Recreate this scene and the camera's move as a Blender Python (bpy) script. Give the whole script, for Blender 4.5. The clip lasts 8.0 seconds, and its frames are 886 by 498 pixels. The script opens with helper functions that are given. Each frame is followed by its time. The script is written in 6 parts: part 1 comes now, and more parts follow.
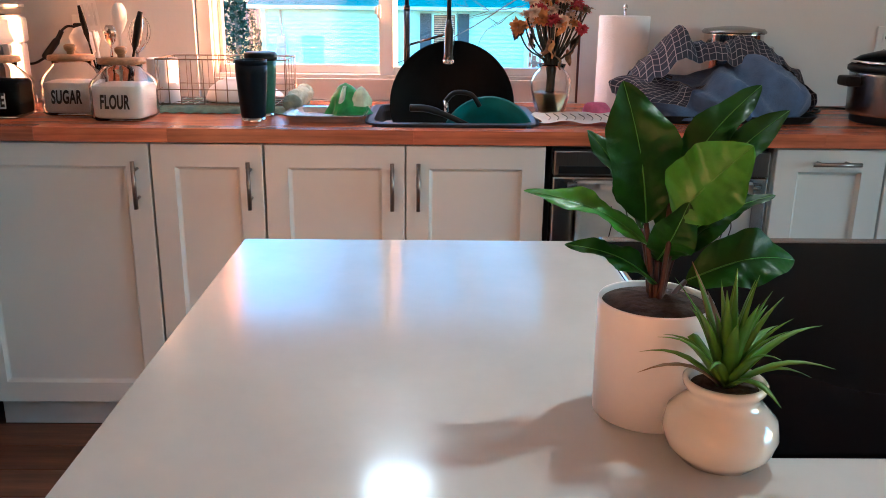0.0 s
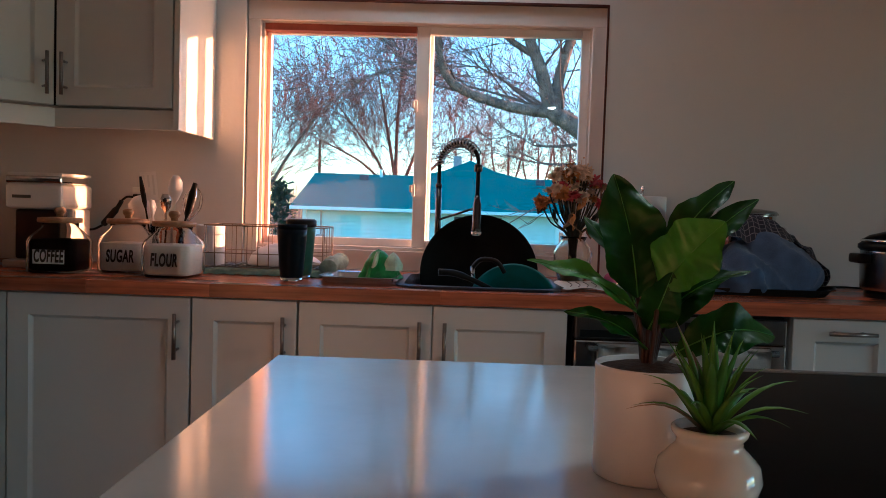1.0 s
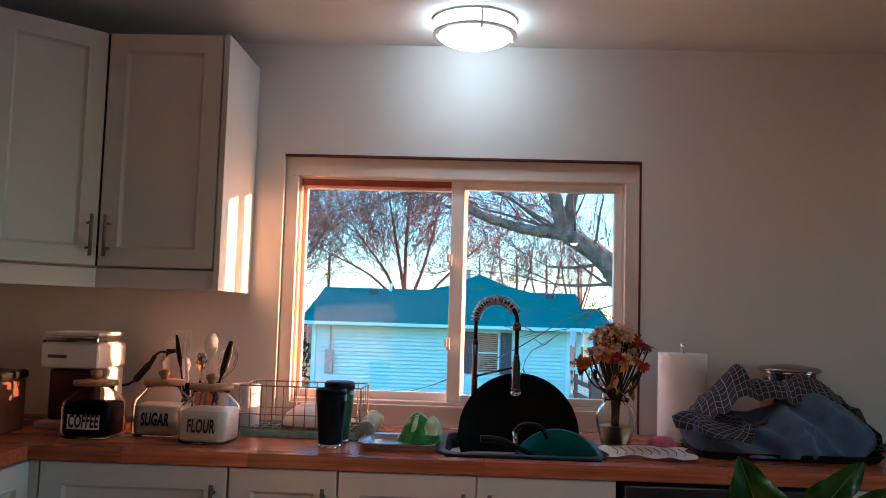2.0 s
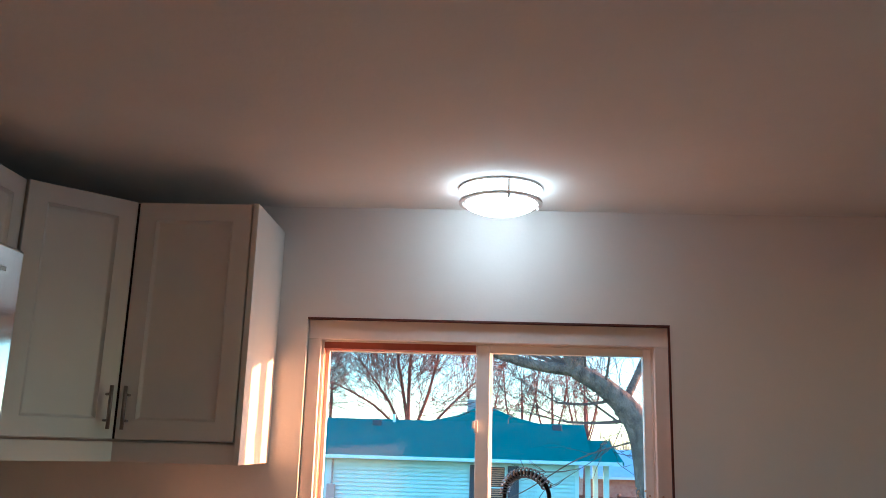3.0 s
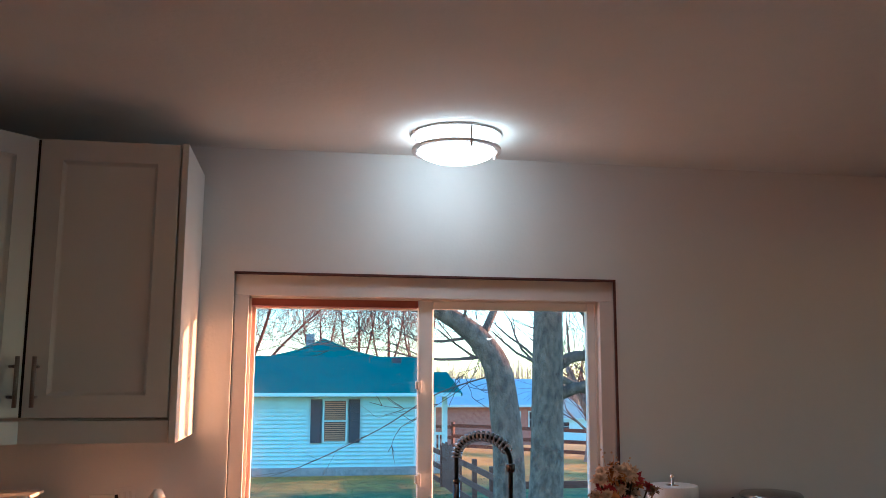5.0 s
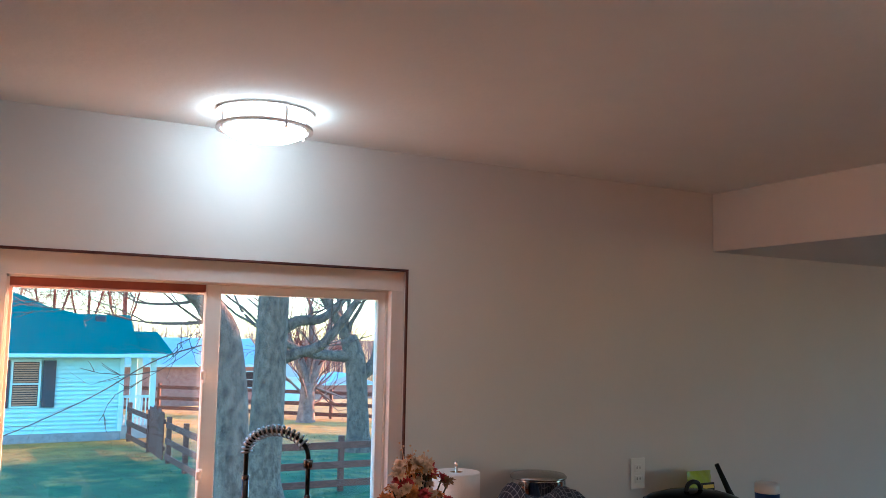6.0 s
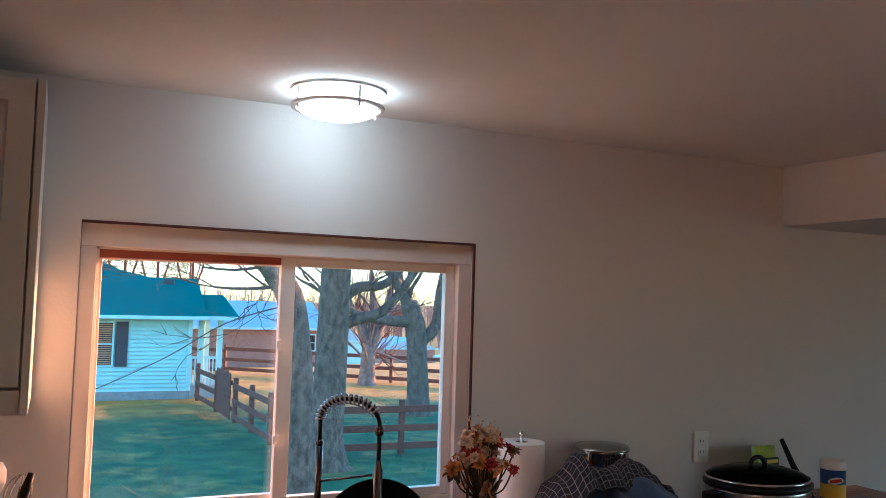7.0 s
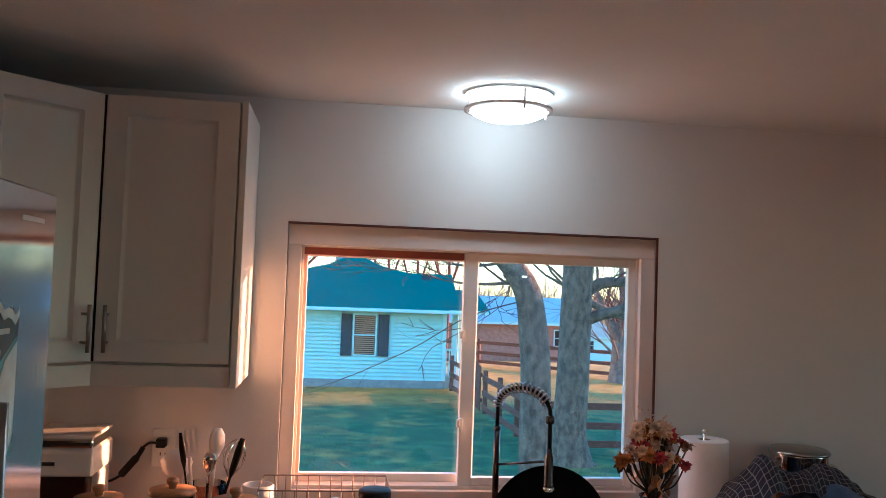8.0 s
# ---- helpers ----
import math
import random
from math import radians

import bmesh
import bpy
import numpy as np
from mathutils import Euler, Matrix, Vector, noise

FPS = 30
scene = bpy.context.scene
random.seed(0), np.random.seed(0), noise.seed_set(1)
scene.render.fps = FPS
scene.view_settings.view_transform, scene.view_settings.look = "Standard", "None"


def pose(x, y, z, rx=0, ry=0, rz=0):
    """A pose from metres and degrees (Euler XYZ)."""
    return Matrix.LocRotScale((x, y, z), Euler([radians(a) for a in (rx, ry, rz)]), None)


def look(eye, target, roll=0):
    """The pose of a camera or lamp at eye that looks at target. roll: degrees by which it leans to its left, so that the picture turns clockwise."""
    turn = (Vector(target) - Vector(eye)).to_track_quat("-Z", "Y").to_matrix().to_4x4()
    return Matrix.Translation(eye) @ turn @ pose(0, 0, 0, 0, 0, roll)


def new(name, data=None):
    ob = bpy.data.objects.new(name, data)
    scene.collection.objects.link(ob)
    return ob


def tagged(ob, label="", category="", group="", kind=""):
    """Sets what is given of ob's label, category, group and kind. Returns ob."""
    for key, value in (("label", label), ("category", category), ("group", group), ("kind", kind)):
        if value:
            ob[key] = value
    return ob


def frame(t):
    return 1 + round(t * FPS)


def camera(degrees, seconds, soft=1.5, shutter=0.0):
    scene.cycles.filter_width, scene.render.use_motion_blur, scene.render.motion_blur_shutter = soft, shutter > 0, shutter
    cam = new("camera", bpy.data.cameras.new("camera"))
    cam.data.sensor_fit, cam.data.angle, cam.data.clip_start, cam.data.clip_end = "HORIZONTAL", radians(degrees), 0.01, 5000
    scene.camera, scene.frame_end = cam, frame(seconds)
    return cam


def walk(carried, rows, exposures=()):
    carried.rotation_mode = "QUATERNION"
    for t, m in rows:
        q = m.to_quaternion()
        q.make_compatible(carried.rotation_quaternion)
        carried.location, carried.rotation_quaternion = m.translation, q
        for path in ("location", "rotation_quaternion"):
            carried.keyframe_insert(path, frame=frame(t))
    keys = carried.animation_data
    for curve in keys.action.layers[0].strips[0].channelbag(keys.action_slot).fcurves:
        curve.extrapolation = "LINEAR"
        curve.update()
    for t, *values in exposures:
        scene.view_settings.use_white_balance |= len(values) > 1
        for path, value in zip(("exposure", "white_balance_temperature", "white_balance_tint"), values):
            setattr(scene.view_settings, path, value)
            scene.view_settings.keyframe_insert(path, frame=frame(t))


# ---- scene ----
cam = camera(55.5, 8.0, soft=0.9)
PATH = [
    (0, (0.067, -2.873, 1.249), (0.099, -0.956, 0.679), 0.7),
    (0.5, (0.07, -2.94, 1.201), (0.036, -0.952, 0.982), 1.6),
    (1, (0.084, -2.985, 1.152), (0.033, -0.988, 1.05), 1.8),
    (1.5, (0.045, -2.993, 1.177), (-0.012, -0.994, 1.129), 1.8),
    (2, (-0.023, -2.973, 1.307), (-0.097, -0.981, 1.463), 1.7),
    (2.2, (-0.042, -2.954, 1.363), (-0.123, -0.975, 1.641), 1.5),
    (3.3, (-0.171, -2.957, 1.454), (-0.26, -1.013, 1.916), 1.8),
    (3.5, (-0.23, -2.95, 1.458), (-0.326, -1.009, 1.931), 1.7),
    (4, (-0.322, -2.944, 1.449), (-0.305, -0.998, 1.908), 1.6),
    (5.3, (-0.531, -2.684, 1.582), (-0.032, -0.764, 1.84), 0.2),
    (5.5, (-0.565, -2.661, 1.603), (0.095, -0.789, 1.85), 0.4),
    (6, (-0.725, -2.599, 1.641), (0.23, -0.854, 1.848), 1.0),
    (6.5, (-0.794, -2.584, 1.654), (0.146, -0.825, 1.808), 1.2),
    (7, (-0.775, -2.634, 1.665), (0.06, -0.82, 1.788), 1.7),
    (7.5, (-0.647, -2.726, 1.668), (-0.065, -0.816, 1.774), 2.0),
    (8, (-0.559, -2.813, 1.665), (-0.302, -0.832, 1.759), 2.1),
]
EXPOSURE = [(t, stops, 4800, -2) for t, stops in ((0, 3.66), (0.3, 2.85), (0.5, 2.4), (1.0, 2.17), (1.5, 2.17), (2.0, 2.28), (3.5, 2.40), (4.0, 2.05),
                                               (5.5, 2.28), (6.0, 2.66), (6.5, 2.47), (7.5, 2.28), (8.0, 2.26))]
walk(cam, [(t, look(eye, target, roll)) for t, eye, target, roll in PATH], EXPOSURE)

# ---- world and sun ----
world = bpy.data.worlds.new("dusk_sky")
scene.world = world
world.use_nodes = True
wt = world.node_tree
sky = wt.nodes.new("ShaderNodeTexSky")
sky.sky_type = "NISHITA"
sky.sun_disc = False
SUN_ELEV, SUN_AZ = radians(5.0), radians(19)
sky.sun_elevation = SUN_ELEV
sky.sun_rotation = radians(90) - SUN_AZ
sky.air_density, sky.dust_density, sky.ozone_density = 0.9, 0.1, 2.4
wt.links.new(sky.outputs[0], wt.nodes["Background"].inputs[0])
wt.nodes["Background"].inputs[1].default_value = 0.28
sun_data = bpy.data.lights.new("sun", "SUN")
sun_data.energy, sun_data.angle, sun_data.color = 5.0, radians(0.5), (1.0, 0.34, 0.125)
sun = new("sun", sun_data)
to_sun = Vector((math.cos(SUN_AZ) * math.cos(SUN_ELEV), math.sin(SUN_AZ) * math.cos(SUN_ELEV), math.sin(SUN_ELEV)))
sun.matrix_world = look((8, 2, 6), Vector((8, 2, 6)) - to_sun)
tagged(sun, "low warm evening sun", "sun", kind="structure")

# Fill lamp added to brighten the room from an unseen side opening.
fill_lamp = bpy.data.lights.new("fill_light", "AREA")
fill_lamp.shape, fill_lamp.size, fill_lamp.size_y, fill_lamp.energy, fill_lamp.color = "RECTANGLE", 2.2, 1.65, 0.52, (1.0, 0.97, 0.95)
fill_lamp_ob = new("fill_light", fill_lamp)
fill_lamp_ob.matrix_world = look((5.18, -2.85, 1.15), (0.0, -2.85, 1.1))
tagged(fill_lamp_ob, "fill lamp added in an unseen opening at the side of the room", "daylight", kind="structure")

# ---- materials ----
def mat(name, col, rough=0.5, metal=0.0, var=0.12, scale=12.0, bump=0.0, bscale=150.0, bdist=0.004, col2=None, stretch=(1, 1, 1),
        clear=0.0, trans=0.0, ior=1.45, emit=0.0, spec=0.5, random_tint=0.0, sheen=0.0, fine=0.0):
    """A surface with two scales of colour variation and a fine relief."""
    m = bpy.data.materials.new(name)
    m.use_nodes = True
    nt = m.node_tree
    n, l = nt.nodes, nt.links
    b = n["Principled BSDF"]
    b.inputs["Roughness"].default_value, b.inputs["Metallic"].default_value = rough, metal
    b.inputs["IOR"].default_value = ior
    b.inputs["Specular IOR Level"].default_value = spec
    b.inputs["Transmission Weight"].default_value = trans
    b.inputs["Coat Weight"].default_value = clear
    b.inputs["Sheen Weight"].default_value = sheen
    tc = n.new("ShaderNodeTexCoord")
    mp = n.new("ShaderNodeMapping")
    mp.inputs["Scale"].default_value = stretch
    l.new(tc.outputs["Object"], mp.inputs[0])
    no = n.new("ShaderNodeTexNoise")
    no.inputs["Scale"].default_value, no.inputs["Detail"].default_value = scale, 6
    l.new(mp.outputs[0], no.inputs[0])
    ramp = n.new("ShaderNodeValToRGB")
    dark = col2 or [max(0, c * (1 - var)) for c in col]
    lite = col if col2 else [min(1, c * (1 + var * 0.6)) for c in col]
    ramp.color_ramp.elements[0].position, ramp.color_ramp.elements[1].position = 0.32, 0.68
    ramp.color_ramp.elements[0].color, ramp.color_ramp.elements[1].color = (*dark, 1), (*lite, 1)
    l.new(no.outputs[0], ramp.inputs[0])
    out = ramp.outputs[0]
    if fine:
        n2 = n.new("ShaderNodeTexNoise")
        n2.inputs["Scale"].default_value, n2.inputs["Detail"].default_value = scale * 9, 4
        l.new(mp.outputs[0], n2.inputs[0])
        hs = n.new("ShaderNodeHueSaturation")
        mr = n.new("ShaderNodeMapRange")
        mr.inputs["To Min"].default_value, mr.inputs["To Max"].default_value = 1 - fine, 1 + fine
        l.new(n2.outputs[0], mr.inputs[0])
        l.new(mr.outputs[0], hs.inputs["Value"])
        l.new(out, hs.inputs["Color"])
        out = hs.outputs[0]
    if random_tint:
        oi = n.new("ShaderNodeObjectInfo")
        hs2 = n.new("ShaderNodeHueSaturation")
        mr2 = n.new("ShaderNodeMapRange")
        mr2.inputs["To Min"].default_value, mr2.inputs["To Max"].default_value = 1 - random_tint, 1 + random_tint
        l.new(oi.outputs["Random"], mr2.inputs[0])
        l.new(mr2.outputs[0], hs2.inputs["Value"])
        l.new(out, hs2.inputs["Color"])
        out = hs2.outputs[0]
    l.new(out, b.inputs["Base Color"])
    if bump:
        n3 = n.new("ShaderNodeTexNoise")
        n3.inputs["Scale"].default_value, n3.inputs["Detail"].default_value = bscale, 5
        l.new(mp.outputs[0], n3.inputs[0])
        bp = n.new("ShaderNodeBump")
        bp.inputs["Strength"].default_value, bp.inputs["Distance"].default_value = bump, bdist
        l.new(n3.outputs[0], bp.inputs["Height"])
        l.new(bp.outputs[0], b.inputs["Normal"])
    if emit:
        b.inputs["Emission Color"].default_value = (*col, 1)
        b.inputs["Emission Strength"].default_value = emit
    return m


def glass(name, col=(1, 1, 1), rough=0.0, ior=1.45):
    m = bpy.data.materials.new(name)
    m.use_nodes = True
    b = m.node_tree.nodes["Principled BSDF"]
    b.inputs["Base Color"].default_value = (*col, 1)
    b.inputs["Roughness"].default_value = rough
    b.inputs["Transmission Weight"].default_value = 1.0
    b.inputs["IOR"].default_value = ior
    return m


wall_paint = mat("wall_paint", (0.640, 0.622, 0.602), 0.75, var=0.04, scale=1.5, bump=0.12, bscale=90, fine=0.015)
ceiling_paint = mat("ceiling_paint", (0.77, 0.77, 0.735), 0.85, var=0.05, scale=1.2, bump=0.25, bscale=60, fine=0.02)
trim_paint = mat("trim_paint", (0.68, 0.62, 0.58), 0.42, var=0.05, scale=5, bump=0.06, bscale=40, fine=0.02)
caulk = mat("raw_edge", (0.075, 0.018, 0.014), 0.8, var=0.3, scale=30)
vinyl = mat("window_vinyl", (0.80, 0.79, 0.77), 0.35, var=0.05, scale=6, fine=0.02)
cab_paint = mat("cabinet_paint", (0.67, 0.66, 0.625), 0.34, var=0.035, scale=3, bump=0.03, bscale=60, fine=0.012)
cab_inside = mat("cabinet_carcass", (0.6, 0.58, 0.54), 0.5, var=0.05)
plinth_mat = mat("plinth_paint", (0.55, 0.54, 0.52), 0.5, var=0.08)
gap_dark = mat("shadow_gap", (0.02, 0.02, 0.02), 0.8)
steel = mat("brushed_nickel", (0.30, 0.265, 0.245), 0.30, 1.0, var=0.1, scale=60, stretch=(1, 1, 12))
chrome = mat("polished_steel", (0.72, 0.70, 0.68), 0.09, 1.0, var=0.05, scale=8)
stainless = mat("brushed_stainless", (0.36, 0.36, 0.36), 0.24, 1.0, var=0.08, scale=30, stretch=(1, 25, 1), bump=0.05, bscale=90)
door_steel = mat("polished_door_stainless", (0.52, 0.54, 0.55), 0.10, 1.0, var=0.05, scale=20, stretch=(1, 25, 1), bump=0.015, bscale=4)
dark_steel = mat("dark_stainless", (0.13, 0.125, 0.12), 0.32, 0.9, var=0.1, scale=30, stretch=(12, 1, 1))
bronze = mat("dark_bronze", (0.09, 0.075, 0.07), 0.25, 0.9, var=0.15, scale=30)
quartz = mat("white_quartz", (0.56, 0.570, 0.56), 0.125, var=0.06, scale=7, fine=0.03, spec=0.45)
black_glass = mat("black_glass", (0.003, 0.003, 0.0035), 0.12, var=0.2, scale=3, ior=1.04)
black_enamel = mat("black_enamel", (0.006, 0.006, 0.006), 0.45, var=0.3, scale=12, fine=0.1, spec=0.08)
black_plastic = mat("black_plastic", (0.009, 0.009, 0.009), 0.45, var=0.2, scale=20, spec=0.22)
stave_mat = mat("butcher_block", (0.56, 0.165, 0.07), 0.27, var=0.3, scale=9, stretch=(0.6, 9, 9), fine=0.12, random_tint=0.28,
                bump=0.08, bscale=40, col2=(0.31, 0.088, 0.042))
plank_mat = mat("floor_plank", (0.27, 0.10, 0.05), 0.38, var=0.3, scale=5, stretch=(0.6, 7, 1), fine=0.15, random_tint=0.25, bump=0.1,
                bscale=30, col2=(0.13, 0.055, 0.03))
subfloor_mat = mat("subfloor", (0.10, 0.07, 0.05), 0.8)
white_ceramic = mat("white_ceramic", (0.77, 0.76, 0.78), 0.28, var=0.05, scale=10, fine=0.02)
cream_glaze = mat("cream_glaze", (0.72, 0.68, 0.60), 0.13, var=0.07, scale=14, clear=0.6)
soil = mat("potting_soil", (0.05, 0.03, 0.02), 0.9, var=0.5, scale=90, bump=0.9, bscale=140)
leaf_mat = mat("glossy_leaf", (0.015, 0.082, 0.005), 0.42, var=0.3, scale=24, fine=0.2, spec=0.22, col2=(0.006, 0.036, 0.003), bump=0.25, bscale=80)
leaf_lite = mat("young_leaf", (0.055, 0.23, 0.010), 0.38, var=0.3, scale=24, fine=0.18, bump=0.25, bscale=80)
vein_mat = mat("leaf_vein", (0.09, 0.28, 0.03), 0.4, var=0.1)
stem_mat = mat("leaf_stem", (0.06, 0.02, 0.014), 0.5, var=0.3, scale=40)
blade_mat = mat("succulent_blade", (0.085, 0.22, 0.016), 0.45, var=0.3, scale=25, fine=0.1)
blade_red = mat("reddish_blade", (0.17, 0.10, 0.045), 0.5, var=0.3, scale=25)
frosted_glass = glass("frosted_vase_glass", (0.93, 0.92, 0.88), 0.12, 1.25)
clear_glass = glass("clear_glass", (0.97, 0.98, 0.97), 0.0, 1.12)
pane_glass = glass("window_pane_glass", (0.97, 0.99, 0.99), 0.0, 1.5)
amber_water = glass("old_vase_water", (0.78, 0.60, 0.30), 0.35, 1.33)
lid_wood = mat("acacia_lid", (0.36, 0.19, 0.09), 0.45, var=0.3, scale=25, stretch=(1, 8, 8), fine=0.1)
coffee_mat = mat("ground_coffee", (0.007, 0.004, 0.003), 0.9, var=0.4, scale=120, bump=0.3, bscale=300, spec=0.05)
sugar_mat = mat("white_sugar", (0.76, 0.72, 0.68), 0.8, var=0.05, scale=60, bump=0.3, bscale=300)
flour_mat = mat("flour", (0.78, 0.76, 0.73), 0.9, var=0.05, scale=20)
ink = mat("black_lettering", (0.012, 0.012, 0.012), 0.5)
label_white = mat("label_white", (0.76, 0.75, 0.73), 0.5, var=0.04)
white_plastic = mat("white_plastic", (0.74, 0.72, 0.70), 0.3, var=0.04, scale=8)
wire_mat = mat("bronze_wire", (0.30, 0.23, 0.18), 0.35, 0.9, var=0.2, scale=40)
mat_green = mat("green_drying_mat", (0.13, 0.19, 0.14), 0.9, var=0.35, scale=40, bump=0.6, bscale=200, fine=0.2)
navy_steel = mat("navy_powder_coat", (0.004, 0.009, 0.016), 0.4, var=0.2, scale=60, bump=0.05, bscale=300, spec=0.12)
green_steel = mat("green_powder_coat", (0.015, 0.10, 0.06), 0.4, var=0.2, scale=60)
green_wrap = mat("green_plastic_wrap", (0.05, 0.36, 0.08), 0.28, var=0.5, scale=30, col2=(0.02, 0.16, 0.035), bump=0.5, bscale=60)
pale_wrap = mat("pale_plastic", (0.55, 0.72, 0.55), 0.25, var=0.3, scale=30, bump=0.4, bscale=60)
tray_mat = mat("grey_metal_tray", (0.60, 0.63, 0.66), 0.2, 0.85, var=0.15, scale=14, fine=0.05)
teal_mat = mat("teal_enamel", (0.015, 0.17, 0.19), 0.35, var=0.25, scale=14, fine=0.08)
sink_mat = mat("black_composite", (0.018, 0.018, 0.02), 0.45, var=0.25, scale=150, fine=0.2)
paper = mat("paper_towel", (0.80, 0.78, 0.79), 0.95, var=0.04, scale=20, bump=0.35, bscale=220)
cloth_blue = mat("blue_grey_cloth", (0.07, 0.115, 0.215), 0.9, var=0.3, scale=14, bump=0.5, bscale=260, fine=0.1, sheen=0.2)
cloth_white = mat("white_cotton", (0.72, 0.70, 0.67), 0.9, var=0.08, scale=20, bump=0.4, bscale=240)
pink_mat = mat("pink_sponge", (0.62, 0.14, 0.28), 0.8, var=0.25, scale=40, bump=0.5, bscale=120)
snack_mat = mat("lime_foil", (0.42, 0.50, 0.03), 0.28, var=0.25, scale=16, bump=0.4, bscale=40)
yellow_mat = mat("yellow_print", (0.75, 0.52, 0.04), 0.4, var=0.08)
blue_print = mat("blue_print", (0.02, 0.07, 0.24), 0.35, var=0.15)
red_print = mat("red_print", (0.5, 0.03, 0.03), 0.4, var=0.1)
bread_wood = mat("dark_bread_box_wood", (0.10, 0.04, 0.022), 0.45, var=0.3, scale=8, stretch=(0.7, 6, 6), fine=0.1)
poster_dark = mat("poster_black", (0.02, 0.025, 0.03), 0.5, var=0.3, scale=20)
poster_teal = mat("poster_teal", (0.10, 0.30, 0.34), 0.5, var=0.4, scale=8)
poster_pale = mat("poster_pale", (0.55, 0.68, 0.66), 0.5, var=0.3, scale=12)
petal_cream = mat("dried_cream_petal", (0.66, 0.44, 0.29), 0.85, var=0.35, scale=50)
petal_orange = mat("dried_orange_petal", (0.52, 0.20, 0.055), 0.85, var=0.4, scale=50)
petal_red = mat("dried_red_petal", (0.42, 0.03, 0.04), 0.8, var=0.4, scale=50)
petal_brown = mat("dried_brown_leaf", (0.20, 0.10, 0.045), 0.85, var=0.4, scale=50)
dry_stem = mat("dried_stem", (0.035, 0.03, 0.018), 0.8, var=0.3, scale=50)
lamp_glow = mat("lit_diffuser", (1.0, 0.970, 0.895), 0.5, emit=2.45)
bulb_glow = mat("lit_bulb", (1.0, 0.92, 0.75), 0.5, emit=36.0)
jamb_stain = mat("raw_wood_jamb", (0.42, 0.17, 0.10), 0.6, var=0.2, scale=9, stretch=(6, 6, 0.6), fine=0.1)
smoked_plastic = mat("smoked_brown_plastic", (0.045, 0.022, 0.015), 0.3, var=0.2, scale=10)
track_brown = mat("brown_window_track", (0.28, 0.075, 0.045), 0.5, var=0.15, scale=20)
lamp_ring_mat = mat("satin_nickel_ring", (0.60, 0.54, 0.50), 0.4, 0.2, var=0.08)
outlet_mat = mat("outlet_plastic", (0.74, 0.72, 0.68), 0.35, var=0.03)

# outdoors
siding_mat = mat("white_vinyl_siding", (0.56, 0.77, 0.76), 0.6, spec=0.2, var=0.06, scale=3, fine=0.03)
shingle_mat = mat("grey_shingles", (0.030, 0.165, 0.145), 0.95, spec=0.02, var=0.35, scale=4, stretch=(1, 3, 3), fine=0.45, bump=0.25, bscale=30)
shutter_mat = mat("dark_shutter", (0.045, 0.055, 0.07), 0.6, var=0.1)
block_mat = mat("foundation_block", (0.30, 0.31, 0.31), 0.9, var=0.2, scale=9, fine=0.1)
blind_mat = mat("tan_blind_slat", (0.42, 0.25, 0.15), 0.7, var=0.15)
dark_pane = mat("dark_window_glass", (0.03, 0.03, 0.035), 0.06, var=0.2)
brick_mat = mat("red_brick", (0.46, 0.25, 0.19), 0.85, var=0.3, scale=5, fine=0.25, col2=(0.33, 0.16, 0.115))
white_roof = mat("pale_metal_roof", (0.45, 0.50, 0.53), 0.5, var=0.08, scale=3)
fence_mat = mat("brown_stained_board", (0.15, 0.065, 0.045), 0.8, var=0.3, scale=7, stretch=(1, 1, 4), fine=0.2)
bark_mat = mat("grey_bark", (0.235, 0.175, 0.13), 0.95, var=0.4, scale=11, stretch=(1, 1, 0.6), fine=0.6, col2=(0.085, 0.062, 0.048), bump=1.0, bscale=26, bdist=0.04)
# Bark copy lightened and pinked to stand in for low sun.
sunlit_bark = mat("sunlit_pink_bark", (0.36, 0.25, 0.20), 0.95, var=0.35, scale=7, fine=0.4, col2=(0.17, 0.115, 0.095), bump=0.8, bscale=26, bdist=0.03)
twig_mat = mat("twig_bark", (0.13, 0.085, 0.065), 0.95, var=0.3, scale=3)
red_twig = mat("reddish_twig_bark", (0.20, 0.07, 0.05), 0.95, var=0.35, scale=2)
woods_mat = mat("far_woods_bark", (0.36, 0.185, 0.155), 0.95, var=0.35, scale=0.3)
evergreen_mat = mat("evergreen", (0.025, 0.045, 0.025), 0.9, var=0.4, scale=4)
grass_blade = mat("grass_blade", (0.085, 0.19, 0.06), 0.8, var=0.4, scale=1.2, col2=(0.15, 0.185, 0.07))
concrete_mat = mat("pale_concrete", (0.42, 0.40, 0.37), 0.9, var=0.15, scale=4)


